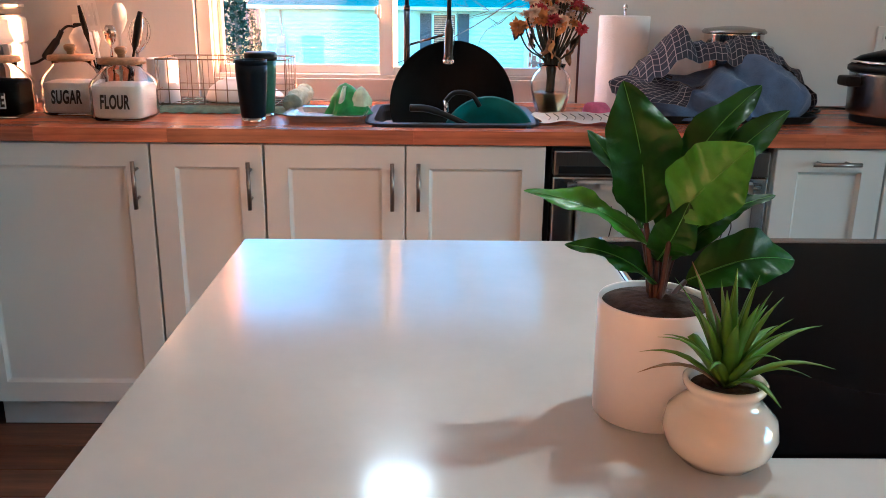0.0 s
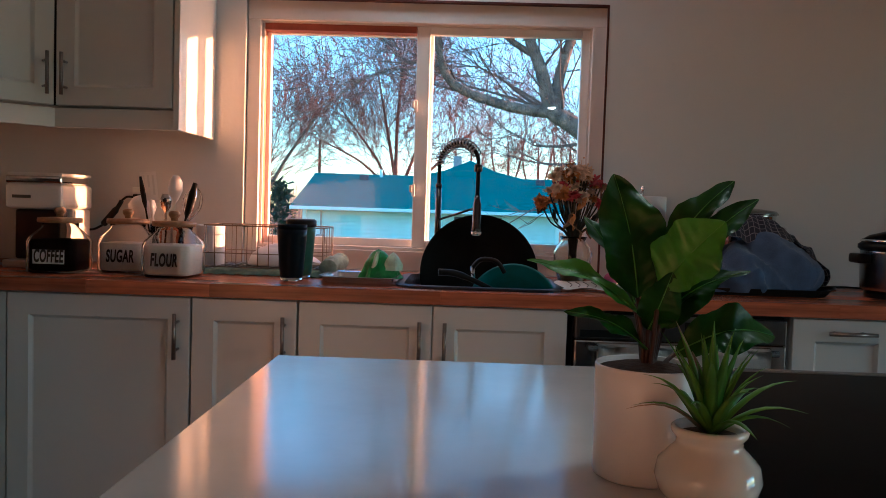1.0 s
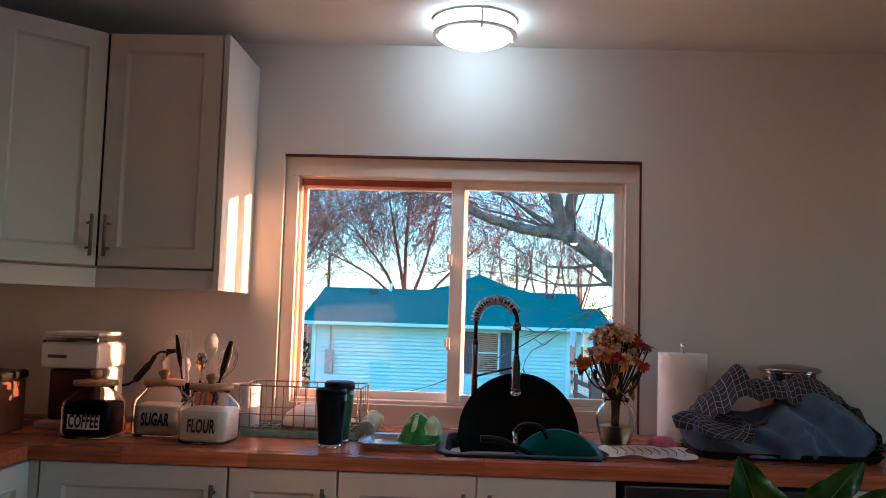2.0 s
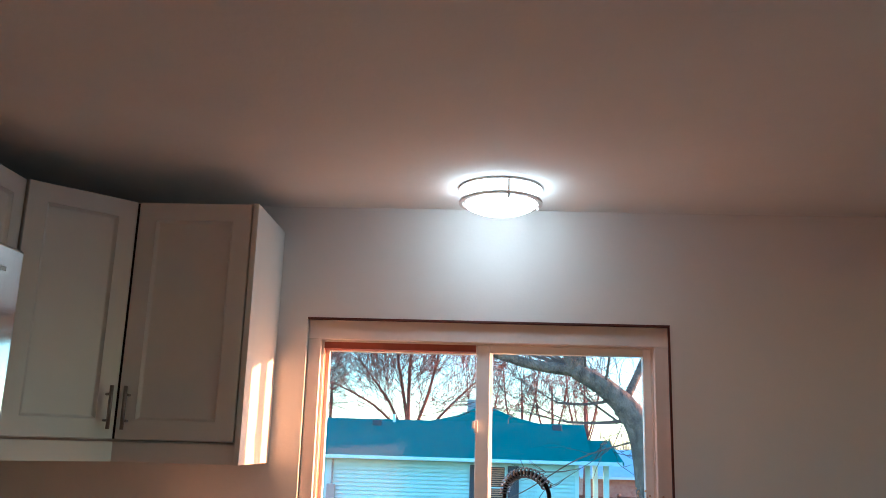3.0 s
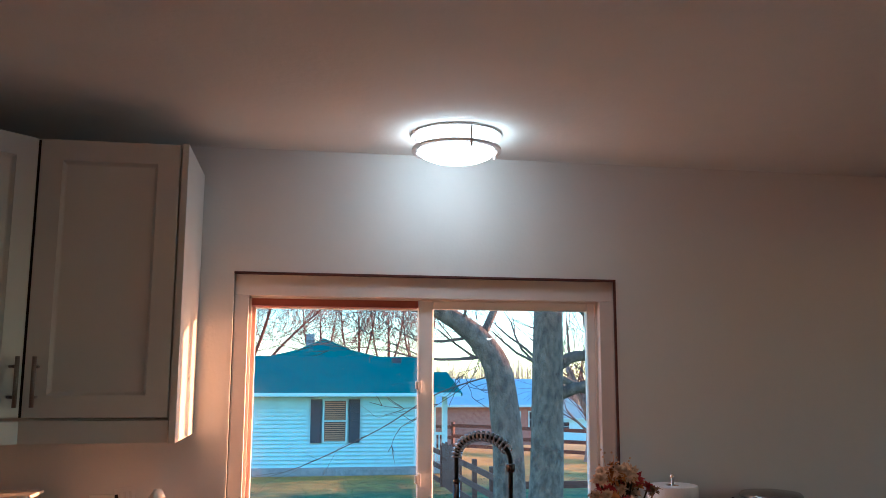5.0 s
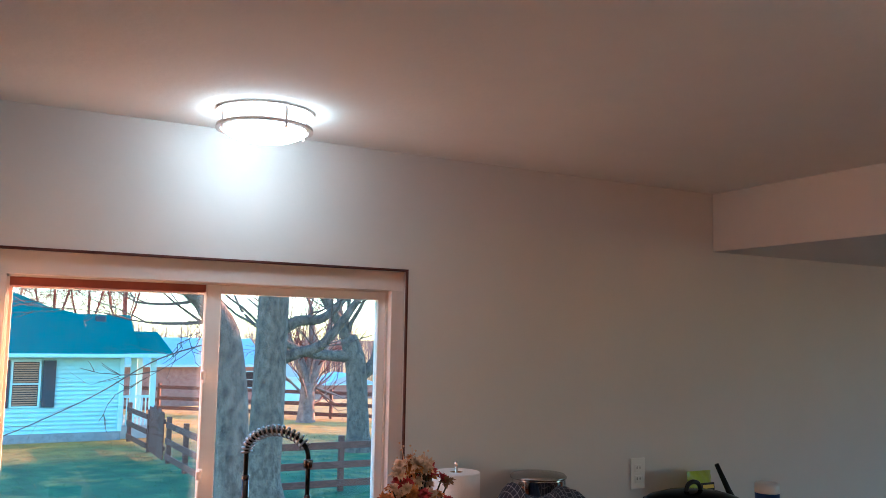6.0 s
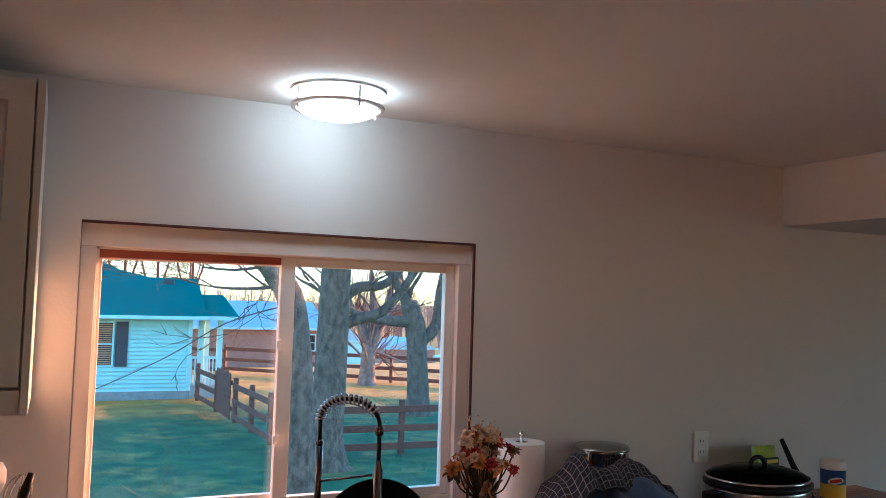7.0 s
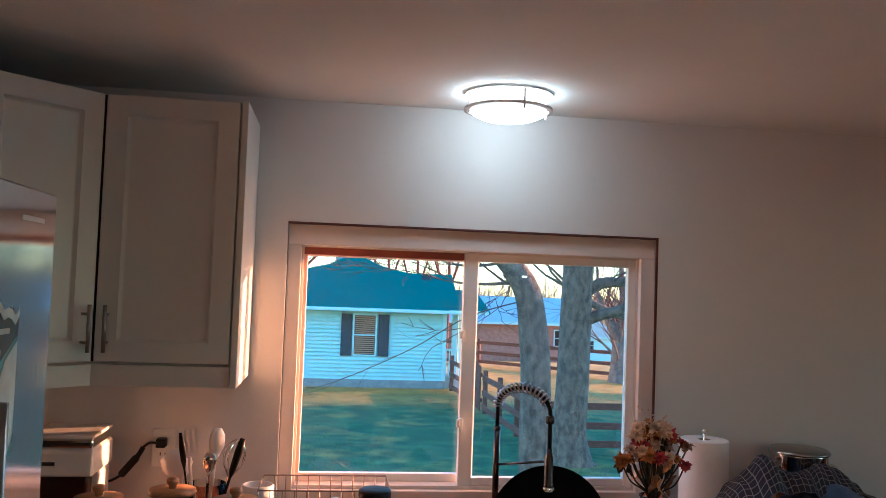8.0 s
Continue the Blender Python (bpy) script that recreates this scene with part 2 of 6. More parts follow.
def ground_material():
    m = bpy.data.materials.new("lawn")
    m.use_nodes = True
    n, l = m.node_tree.nodes, m.node_tree.links
    b = n["Principled BSDF"]
    b.inputs["Roughness"].default_value = 0.9
    geo = n.new("ShaderNodeNewGeometry")
    sep = n.new("ShaderNodeSeparateXYZ")
    l.new(geo.outputs["Position"], sep.inputs[0])
    no = n.new("ShaderNodeTexNoise")
    no.inputs["Scale"].default_value, no.inputs["Detail"].default_value = 0.35, 5
    l.new(geo.outputs["Position"], no.inputs[0])
    # Mask by distance: past it, low sun on the grass is painted yellow.
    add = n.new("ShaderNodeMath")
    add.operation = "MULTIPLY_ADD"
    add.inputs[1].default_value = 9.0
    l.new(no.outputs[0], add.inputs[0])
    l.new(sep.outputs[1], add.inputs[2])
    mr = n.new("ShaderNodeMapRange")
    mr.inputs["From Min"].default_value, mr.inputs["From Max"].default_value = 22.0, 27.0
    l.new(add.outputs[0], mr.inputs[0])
    fine = n.new("ShaderNodeTexNoise")
    fine.inputs["Scale"].default_value, fine.inputs["Detail"].default_value = 2.2, 10
    l.new(geo.outputs["Position"], fine.inputs[0])
    green = n.new("ShaderNodeValToRGB")
    green.color_ramp.elements[0].position, green.color_ramp.elements[1].position = 0.35, 0.68
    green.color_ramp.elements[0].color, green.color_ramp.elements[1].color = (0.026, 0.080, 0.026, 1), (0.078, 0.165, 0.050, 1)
    l.new(fine.outputs[0], green.inputs[0])
    # Yellow for the painted sunlight far off and for the dry patches.
    sun_straw = n.new("ShaderNodeValToRGB")
    sun_straw.color_ramp.elements[0].position, sun_straw.color_ramp.elements[1].position = 0.3, 0.7
    sun_straw.color_ramp.elements[0].color, sun_straw.color_ramp.elements[1].color = (0.45, 0.20, 0.03, 1), (0.72, 0.37, 0.06, 1)
    l.new(fine.outputs[0], sun_straw.inputs[0])
    patch = n.new("ShaderNodeTexNoise")
    patch.inputs["Scale"].default_value, patch.inputs["Detail"].default_value = 1.1, 7
    l.new(geo.outputs["Position"], patch.inputs[0])
    dry = n.new("ShaderNodeMapRange")
    dry.inputs["From Min"].default_value, dry.inputs["From Max"].default_value = 0.5, 0.72
    dry.inputs["To Max"].default_value = 0.38
    l.new(patch.outputs[0], dry.inputs[0])
    most = n.new("ShaderNodeMath")
    most.operation = "MAXIMUM"
    l.new(mr.outputs[0], most.inputs[0])
    l.new(dry.outputs[0], most.inputs[1])
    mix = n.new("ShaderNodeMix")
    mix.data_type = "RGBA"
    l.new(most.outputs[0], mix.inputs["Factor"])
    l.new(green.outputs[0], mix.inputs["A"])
    l.new(sun_straw.outputs[0], mix.inputs["B"])
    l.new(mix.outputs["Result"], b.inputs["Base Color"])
    bp = n.new("ShaderNodeBump")
    bp.inputs["Strength"].default_value, bp.inputs["Distance"].default_value = 0.5, 0.08
    l.new(fine.outputs[0], bp.inputs["Height"])
    l.new(bp.outputs[0], b.inputs["Normal"])
    return m


lawn_mat = ground_material()


# ---- building helpers ----
def link_mesh(name, bm, material, smooth=False):
    bmesh.ops.recalc_face_normals(bm, faces=bm.faces)
    me = bpy.data.meshes.new(name)
    if smooth:
        for f in bm.faces:
            f.smooth = True
    bm.to_mesh(me)
    bm.free()
    me.materials.append(material)
    return new(name, me)


def part(name, bm, material, parent, label="", smooth=False):
    ob = link_mesh(name, bm, material, smooth)
    ob.parent = parent
    if label:
        ob["label"] = label
    return ob


def thing(name, at, label, category, group="", turn=0.0):
    ob = new(name)
    ob.empty_display_size = 0.05
    ob.location = at
    ob.rotation_euler = (0, 0, radians(turn))
    return tagged(ob, label, category, group)


def structure(name, bm, material, label="", smooth=False):
    return tagged(link_mesh(name, bm, material, smooth), label, kind="structure")


def add_box(bm, x0, x1, y0, y1, z0, z1, bevel=0.0, seg=2, m=None):
    vs = [bm.verts.new((x, y, z)) for z in (z0, z1) for y in (y0, y1) for x in (x0, x1)]
    fs = [bm.faces.new([vs[i] for i in q]) for q in ((0, 2, 3, 1), (4, 5, 7, 6), (0, 1, 5, 4), (2, 6, 7, 3), (0, 4, 6, 2), (1, 3, 7, 5))]
    if bevel > 0:
        es = {e for f in fs for e in f.edges}
        r = bmesh.ops.bevel(bm, geom=list(es), offset=bevel, segments=seg, affect="EDGES", profile=0.6)
        vs = list({v for f in r["faces"] for v in f.verts} | {v for v in vs if v.is_valid})
    if m is not None:
        bmesh.ops.transform(bm, matrix=m, verts=[v for v in vs if v.is_valid])
    return bm


def box(x0, x1, y0, y1, z0, z1, bevel=0.0, seg=2, m=None):
    return add_box(bmesh.new(), x0, x1, y0, y1, z0, z1, bevel, seg, m)


def add_rings(bm, rings, cap0=True, cap1=True, closed=True):
    rows = [[bm.verts.new(p) for p in r] for r in rings]
    for a, b in zip(rows, rows[1:]):
        k = len(a)
        for i in range(k if closed else k - 1):
            bm.faces.new((a[i], a[(i + 1) % k], b[(i + 1) % k], b[i]))
    if cap0 and len(rows[0]) > 2:
        bm.faces.new(rows[0][::-1])
    if cap1 and len(rows[-1]) > 2:
        bm.faces.new(rows[-1])
    return bm


def lathe(profile, n=32, cx=0, cy=0, sx=1, sy=1, power=2.0, bm=None, cap0=True, cap1=True):
    """Rings round z from (radius, height) rows; power above 2 squares the outline, and may be a list by row."""
    bm = bm or bmesh.new()
    rings = []
    for k, (r, z) in enumerate(profile):
        p = power[k] if isinstance(power, (list, tuple)) else power
        ring = []
        for i in range(n):
            a = 2 * math.pi * (i + 0.5) / n
            c, s = math.cos(a), math.sin(a)
            q = (abs(c) ** p + abs(s) ** p) ** (-1 / p)
            ring.append((cx + r * q * c * sx, cy + r * q * s * sy, z))
        rings.append(ring)
    return add_rings(bm, rings, cap0, cap1)


def add_tube(bm, pts, radii, n=8, caps=True):
    pts = [Vector(p) for p in pts]
    if not isinstance(radii, (list, tuple)):
        radii = [radii] * len(pts)
    rings, side = [], None
    for k, p in enumerate(pts):
        d = (pts[min(k + 1, len(pts) - 1)] - pts[max(k - 1, 0)]).normalized()
        if side is None:
            side = d.orthogonal().normalized()
        else:
            side = (side - d * side.dot(d))
            side = side.normalized() if side.length > 1e-6 else d.orthogonal().normalized()
        up = d.cross(side)
        rings.append([p + radii[k] * (math.cos(2 * math.pi * i / n) * side + math.sin(2 * math.pi * i / n) * up) for i in range(n)])
    return add_rings(bm, rings, caps, caps)


def tube(pts, r, n=8):
    return add_tube(bmesh.new(), pts, r, n)


def curve_pts(pts, n=8):
    """A smooth run of points through the given ones."""
    pts = [Vector(p) for p in pts]
    out = []
    for i in range(len(pts) - 1):
        p0, p1, p2, p3 = pts[max(i - 1, 0)], pts[i], pts[i + 1], pts[min(i + 2, len(pts) - 1)]
        for k in range(n):
            t = k / n
            out.append(0.5 * ((2 * p1) + (p2 - p0) * t + (2 * p0 - 5 * p1 + 4 * p2 - p3) * t * t + (3 * p1 - p0 - 3 * p2 + p3) * t ** 3))
    out.append(pts[-1])
    return out


def words(text, size, depth, material, parent, name, m, label="", shear=0.0):
    cu = bpy.data.curves.new(name, "FONT")
    cu.body, cu.size, cu.extrude, cu.shear = text, size, depth, shear
    cu.align_x, cu.align_y = "CENTER", "CENTER"
    cu.space_character, cu.offset = 1.08, 0.0017
    tmp = new(name + "_outline", cu)
    bpy.context.view_layer.update()
    me = bpy.data.meshes.new_from_object(tmp.evaluated_get(bpy.context.evaluated_depsgraph_get()))
    bpy.data.objects.remove(tmp)
    bpy.data.curves.remove(cu)
    me.materials.clear()
    me.materials.append(material)
    ob = new(name, me)
    ob.parent, ob.matrix_basis = parent, m
    if label:
        ob["label"] = label
    return ob


# ---- room shell ----
CEIL, XW, XE, YS = 2.275, -1.83, 5.2, -6.0
WX0, WX1, WZ0, WZ1 = -0.665, 0.512, 0.985, 1.795   # clear opening inside the casing

wn = bmesh.new()
for a in ((XW - 0.12, -0.711, -0.4, CEIL), (0.562, XE + 0.12, -0.4, CEIL), (-0.711, 0.562, -0.4, 0.913), (-0.711, 0.562, 1.868, CEIL)):
    add_box(wn, a[0], a[1], 0, 0.15, a[2], a[3])
structure("wall_north", wn, wall_paint, "warm off-white painted kitchen wall with a window")
structure("wall_west", box(XW - 0.12, XW, YS, 0, -0.4, CEIL), wall_paint, "warm off-white painted wall behind the cabinets")
ws = bmesh.new()
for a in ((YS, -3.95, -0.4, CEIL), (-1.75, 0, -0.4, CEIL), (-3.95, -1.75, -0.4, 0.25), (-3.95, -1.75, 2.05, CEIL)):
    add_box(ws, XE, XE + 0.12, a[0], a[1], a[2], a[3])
structure("wall_east", ws, wall_paint, "plain off-white painted wall with an opening added for the fill lamp")
# Window added out of view to hold the fill lamp.
sw = thing("fill_window", (XE + 0.06, -2.85, 0.25), "unseen white window added round the fill lamp", "window")
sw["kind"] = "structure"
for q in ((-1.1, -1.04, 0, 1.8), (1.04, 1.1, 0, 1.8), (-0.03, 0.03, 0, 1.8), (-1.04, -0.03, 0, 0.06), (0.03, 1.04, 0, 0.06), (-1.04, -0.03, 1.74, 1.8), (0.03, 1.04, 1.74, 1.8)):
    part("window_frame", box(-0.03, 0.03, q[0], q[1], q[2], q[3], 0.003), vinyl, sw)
structure("wall_south", box(XW - 0.12, XE + 0.12, YS - 0.12, YS, -0.4, CEIL), wall_paint, "plain off-white painted wall")
structure("ceiling", box(XW - 0.12, XE + 0.12, YS - 0.12, 0.15, CEIL, CEIL + 0.12), ceiling_paint, "matt off-white painted ceiling with light texture")
structure("beam", box(2.02, 3.9, YS, 0, 2.022, CEIL, 0.004), wall_paint, "dropped off-white soffit where the kitchen ends")
floor = structure("floor", box(XW, XE, YS, 0, -0.06, -0.012), subfloor_mat, "dark reddish-brown wood plank floor")


# ---- window ----
def build_window():
    win = thing("window_1", (0, 0, WZ0), "white vinyl sliding window with two panes and painted casing", "window")
    win["kind"] = "structure"
    z = WZ0
    ox0, ox1, oz1 = -0.709, 0.560, 1.866
    oz0 = 0.915
    top_, bot_, iz0 = oz1 - z, oz0 - z, 0.0
    CY0, CY1 = 0.024, 0.052
    part("casing_top", box(ox0, ox1, CY0, CY1, WZ1 - z, top_ - 0.0005, 0.002), trim_paint, win)
    part("casing_left", box(ox0, WX0, CY0, CY1, bot_, WZ1 - z - 0.0005, 0.002), trim_paint, win)
    part("casing_right", box(WX1, ox1, CY0, CY1, bot_, WZ1 - z - 0.0005, 0.002), trim_paint, win)
    part("casing_bottom", box(WX0, WX1, CY0, CY1, bot_, iz0, 0.002), trim_paint, win)
    rim = bmesh.new()
    add_box(rim, ox0 - 0.002, ox1 + 0.003, -0.002, CY0, top_ - 0.0035, top_ + 0.0030)
    add_box(rim, ox1 - 0.0035, ox1 + 0.0028, -0.002, 0.008, bot_, top_ - 0.004)
    part("raw_edge", rim, caulk, win, "raw reddish-brown wallboard edge round the casing")
    fr_ = bmesh.new()
    for q in ((ox0, WX0, bot_, top_), (WX1, ox1, bot_, top_), (WX0, WX1, WZ1 - z, top_), (WX0, WX1, bot_, 0.0)):
        add_box(fr_, q[0], q[1], 0.054, 0.15, q[2], q[3])
    part("outer_frame", fr_, trim_paint, win)
    lin = bmesh.new()
    add_box(lin, WX1 - 0.006, WX1, 0.052, 0.148, 0, WZ1 - z)
    add_box(lin, WX0 + 0.006, WX1 - 0.006, 0.052, 0.148, WZ1 - z - 0.006, WZ1 - z)
    part("jamb", lin, trim_paint, win)
    part("stained_jamb", box(WX0, WX0 + 0.006, 0.062, 0.107, 0, WZ1 - z - 0.0065), jamb_stain, win, "bare reddish wood jamb")
    for ya, yb in ((0.052, 0.0615), (0.1075, 0.148)):
        part("jamb_bead", box(WX0, WX0 + 0.009, ya, yb, 0, WZ1 - z - 0.0065, 0.0015), trim_paint, win)
    part("window_sill", box(WX0 + 0.006, WX1 - 0.006, 0.052, 0.148, 0.0, 0.012, 0.002), trim_paint, win)
    # left sash lies further out, right sash slides in front of it
    def sash(x0, x1, y0, y1, z0, z1, rail, stile_l, stile_r, name):
        s = part(name, bmesh.new(), vinyl, win)
        for nm, bb in (("stile", (x0, x0 + stile_l, z0, z1)), ("stile", (x1 - stile_r, x1, z0, z1)),
                       ("rail", (x0 + stile_l, x1 - stile_r, z0, z0 + rail)), ("rail", (x0 + stile_l, x1 - stile_r, z1 - rail, z1))):
            part(nm, box(bb[0], bb[1], y0, y1, bb[2], bb[3], 0.003), vinyl, s)
        ym = (y0 + y1) / 2
        p = part("pane", box(x0 + stile_l - 0.004, x1 - stile_r + 0.004, ym - 0.002, ym + 0.002, z0 + rail - 0.004, z1 - rail + 0.004), pane_glass, s)
        p.visible_shadow = False
        return s
    part("track", box(WX0 + 0.007, -0.112, 0.054, 0.106, WZ1 - z - 0.030, WZ1 - z - 0.0065), track_brown, win, "reddish-brown head track")
    top = WZ1 - z - 0.006
    sash(WX0 + 0.006, -0.050, 0.108, 0.138, 0.012, top, 0.028, 0.014, 0.03, "outer_sash")
    sash(-0.109, WX1 - 0.006, 0.058, 0.090, 0.012, top, 0.027, 0.048, 0.028, "sliding_sash")
    for zz in (0.22, 0.52):
        lat = bmesh.new()
        add_box(lat, -0.113, -0.101, 0.035, 0.056, zz - 0.022, zz + 0.022, 0.004)
        add_box(lat, -0.121, -0.111, 0.028, 0.042, zz - 0.008, zz + 0.018, 0.003)
        part("latch", lat, white_plastic, win)


build_window()


# ---- cabinets ----
def door_mesh(w, h, t=0.02, frame_w=0.062):
    """A shaker front in x and z, facing -y, with a recessed panel."""
    bm = bmesh.new()
    rings = []
    for k, y in ((0, 0), (0, -t + 0.002), (0.002, -t), (frame_w, -t), (frame_w + 0.0015, -t + 0.003), (frame_w + 0.007, -t + 0.010), (frame_w + 0.010, -t + 0.0115)):
        rings.append([(k, y, k), (w - k, y, k), (w - k, y, h - k), (k, y, h - k)])
    add_rings(bm, rings)
    return bm


def bar_handle(parent, length, m):
    """A T-bar along local z standing off a front that faces -y."""
    h = part("handle", tube([(0, -0.036, 0), (0, -0.036, length)], 0.0058, 12), steel, parent, "brushed nickel bar handle", True)
    h.matrix_basis = m
    for z in (length * 0.2, length * 0.8):
        part("post", tube([(0, 0, z), (0, -0.034, z)], 0.0042, 8), steel, h, smooth=True)
    return h


BASE_TOP, KICK = 0.874, 0.105


def base_cabinet(x0, x1, doors, label, group="base cabinets along the window wall", drawer=False):
    c = thing("base_cabinet", (x0, -0.61, 0), label, "cabinet", group)
    w = x1 - x0
    part("body", box(0.001, w - 0.001, 0, 0.60, KICK, BASE_TOP), cab_inside, c)
    part("plinth", box(0.001, w - 0.001, 0.055, 0.07, 0, KICK - 0.002), plinth_mat, c)
    h = BASE_TOP - KICK - 0.008
    for dx, dw, side in doors:
        d = part("door", door_mesh(dw - 0.004, h), cab_paint, c)
        d.location = (dx + 0.002, -0.002, KICK + 0.004)
        if drawer:
            bar_handle(d, 0.13, pose(dw / 2 - 0.065, -0.02, h - 0.035, 0, 90, 0))
        else:
            bar_handle(d, 0.13, pose(dw - 0.036 if side > 0 else 0.034, -0.02, h - 0.172))
    return c


base_cabinet(-1.215, -0.686, [(0, 0.529, 1)], "white shaker base cabinet with one wide door in the corner")
base_cabinet(-0.684, -0.382, [(0, 0.302, 1)], "narrow white shaker base cabinet with a bar handle")
base_cabinet(-0.380, 0.380, [(0, 0.38, 1), (0.38, 0.38, -1)], "white shaker sink cabinet with two doors")
base_cabinet(1.002, 1.306, [(0, 0.304, 1)], "white shaker pull-out cabinet with a horizontal handle", drawer=True)
base_cabinet(1.308, 2.068, [(0, 0.38, 1), (0.38, 0.38, -1)], "white shaker base cabinet under the worktop end")
base_cabinet(2.070, 2.450, [(0, 0.38, -1)], "white shaker base cabinet closing the run")
corner = thing("corner_cabinet", (-1.83, -1.33, 0), "white base cabinet on the side wall beside the refrigerator", "cabinet")
part("body", box(0.001, 0.575, 0, 1.33, KICK, BASE_TOP), cab_inside, corner)
part("plinth", box(0.50, 0.515, 0, 0.70, 0, KICK - 0.002), plinth_mat, corner)
part("filler", box(0.577, 0.613, 0.70, 0.716, KICK, BASE_TOP - 0.004, 0.001), cab_paint, corner)
fd = part("door", door_mesh(0.66, BASE_TOP - KICK - 0.008), cab_paint, corner)
fd.matrix_basis = pose(0.577, 0.02, KICK + 0.004, 0, 0, 90)

# upper cabinets
UZ0, UZ1 = 1.362, 2.175


def upper_cabinet(at, turn, w, depth, handle_side, label, finished_right=False):
    c = thing("wall_cabinet", at, label, "cabinet", "white wall cabinets", turn)
    part("body", box(0.001, w - 0.001, 0.0, depth, 0.065, UZ1 - UZ0), cab_inside, c)
    part("light_rail", box(0.0, w - (0.018 if finished_right else 0), -0.012, 0.012, 0, 0.059, 0.001), cab_paint, c)
    part("underside", box(0.002, w - 0.02, 0.012, depth, 0.046, 0.063), cab_paint, c)
    h = UZ1 - UZ0 - 0.067
    dw = w - (0.018 if finished_right else 0)
    d = part("door", door_mesh(dw - 0.015, h, frame_w=0.058), cab_paint, c)
    d.location = (0.012, -0.001, 0.067)
    part("joint", box(0.0, 0.013, -0.004, 0.0, 0.067, UZ1 - UZ0), gap_dark, c, "dark gap beside the door")
    if handle_side:
        bar_handle(d, 0.13, pose(dw - 0.042 if handle_side > 0 else 0.034, -0.02, 0.028))
    if finished_right:
        part("side_panel", box(w - 0.016, w + 0.002, -0.022, depth, 0, UZ1 - UZ0 + 0.003, 0.0015), cab_paint, c)
    return c


upper_cabinet((-1.216, -0.354, UZ0), 0, 0.398, 0.353, -1, "white shaker wall cabinet beside the window, handle low on its door", True)
dw = math.hypot(0.244, 0.244)
cd = thing("corner_wall_cabinet", (-1.462, -0.600, UZ0), "white diagonal corner wall cabinet with one shaker door", "cabinet", "white wall cabinets", 45)
cb = bmesh.new()
outline = [(-1.215, -0.352), (-1.215, -0.002), (-1.826, -0.002), (-1.826, -0.598), (-1.460, -0.598)]
inv = pose(-1.462, -0.600, UZ0, 0, 0, 45).inverted()
add_rings(cb, [[inv @ Vector((x, y, UZ0 + z)) for x, y in outline] for z in (0.065, UZ1 - UZ0)])
part("body", cb, cab_inside, cd)
part("light_rail", box(0.0, dw, -0.012, 0.010, 0, 0.059, 0.001), cab_paint, cd)
d = part("door", door_mesh(dw - 0.012, UZ1 - UZ0 - 0.067, frame_w=0.058), cab_paint, cd)
d.location = (0.004, -0.001, 0.067)
part("joint", box(dw - 0.007, dw + 0.004, -0.006, 0.0, 0.067, UZ1 - UZ0), gap_dark, cd, "dark gap beside the door")
bar_handle(d, 0.13, pose(dw - 0.045, -0.02, 0.028))
upper_cabinet((-1.478, -1.31, UZ0), 90, 0.708, 0.345, 0, "white shaker wall cabinet on the side wall")


# ---- dishwasher ----
dwm = thing("dishwasher", (0.384, -0.61, 0), "dark stainless dishwasher with towels over its handle", "dishwasher")
part("body", box(0.012, 0.604, 0.0, 0.58, 0.02, 0.868), black_plastic, dwm)
part("door", box(0.016, 0.602, -0.028, -0.001, 0.11, 0.790, 0.004), stainless, dwm, "brushed stainless dishwasher door")
part("control_panel", box(0.016, 0.602, -0.028, -0.001, 0.793, 0.862, 0.004), dark_steel, dwm)
part("pocket", box(0.03, 0.17, -0.0295, -0.0275, 0.80, 0.82), black_plastic, dwm)
part("kick_plate", box(0.016, 0.602, 0.03, 0.045, 0.0, 0.108), black_plastic, dwm)
part("handle", tube([(0.05, -0.062, 0.775), (0.57, -0.062, 0.775)], 0.009, 12), stainless, dwm, smooth=True)
for hx in (0.07, 0.55):
    part("handle_post", tube([(hx, -0.03, 0.775), (hx, -0.062, 0.775)], 0.007, 8), stainless, dwm, smooth=True)
part("magnet", box(0.32, 0.39, -0.031, -0.0285, 0.815, 0.85, 0.001), black_plastic, dwm, "small black magnet with pale script")
part("magnet_script", box(0.33, 0.38, -0.0325, -0.0312, 0.829, 0.834), label_white, dwm)


def hanging_towel(x0, x1, drop, label, marks):
    t = thing("dish_towel", (0.384 + x0, -0.672, 0.775), label, "towel", "towels on the dishwasher handle")
    w = x1 - x0
    bm = bmesh.new()
    def wave(u, s):
        return 0.006 * math.sin(u * 9 + s) * min(1, s * 2) + 0.002 * math.sin(u * 23)
    prof = []
    for k in range(15):
        s = k / 14
        prof.append((-0.013 - 0.004 * s, 0.008 - drop * s, s))
    arc = [(0.013 * math.cos(a), 0.013 * math.sin(a), 0.0) for a in np.linspace(0.2, math.pi - 0.1, 6)]
    back = [(0.013, -0.30 * (1 - k / 5), 0.1) for k in range(5)]
    rows = back + arc + prof
    rings = [[(u * w / 14, y + (wave(u / 14, s) if y < 0 else 0), z) for u in range(15)] for y, z, s in rows]
    add_rings(bm, rings, False, False, closed=False)
    bmesh.ops.solidify(bm, geom=bm.faces[:], thickness=0.003)
    part("cloth", bm, cloth_white, t, smooth=True)
    mk = bmesh.new()
    for x, z, l in marks:
        add_tube(mk, curve_pts([(x, -0.028, z), (x + 0.006, -0.030, z - l * 0.4), (x - 0.002, -0.029, z - l)], 3), 0.0016, 5)
    part("print", mk, ink, t, "black printed script, too fine to read")
    return t


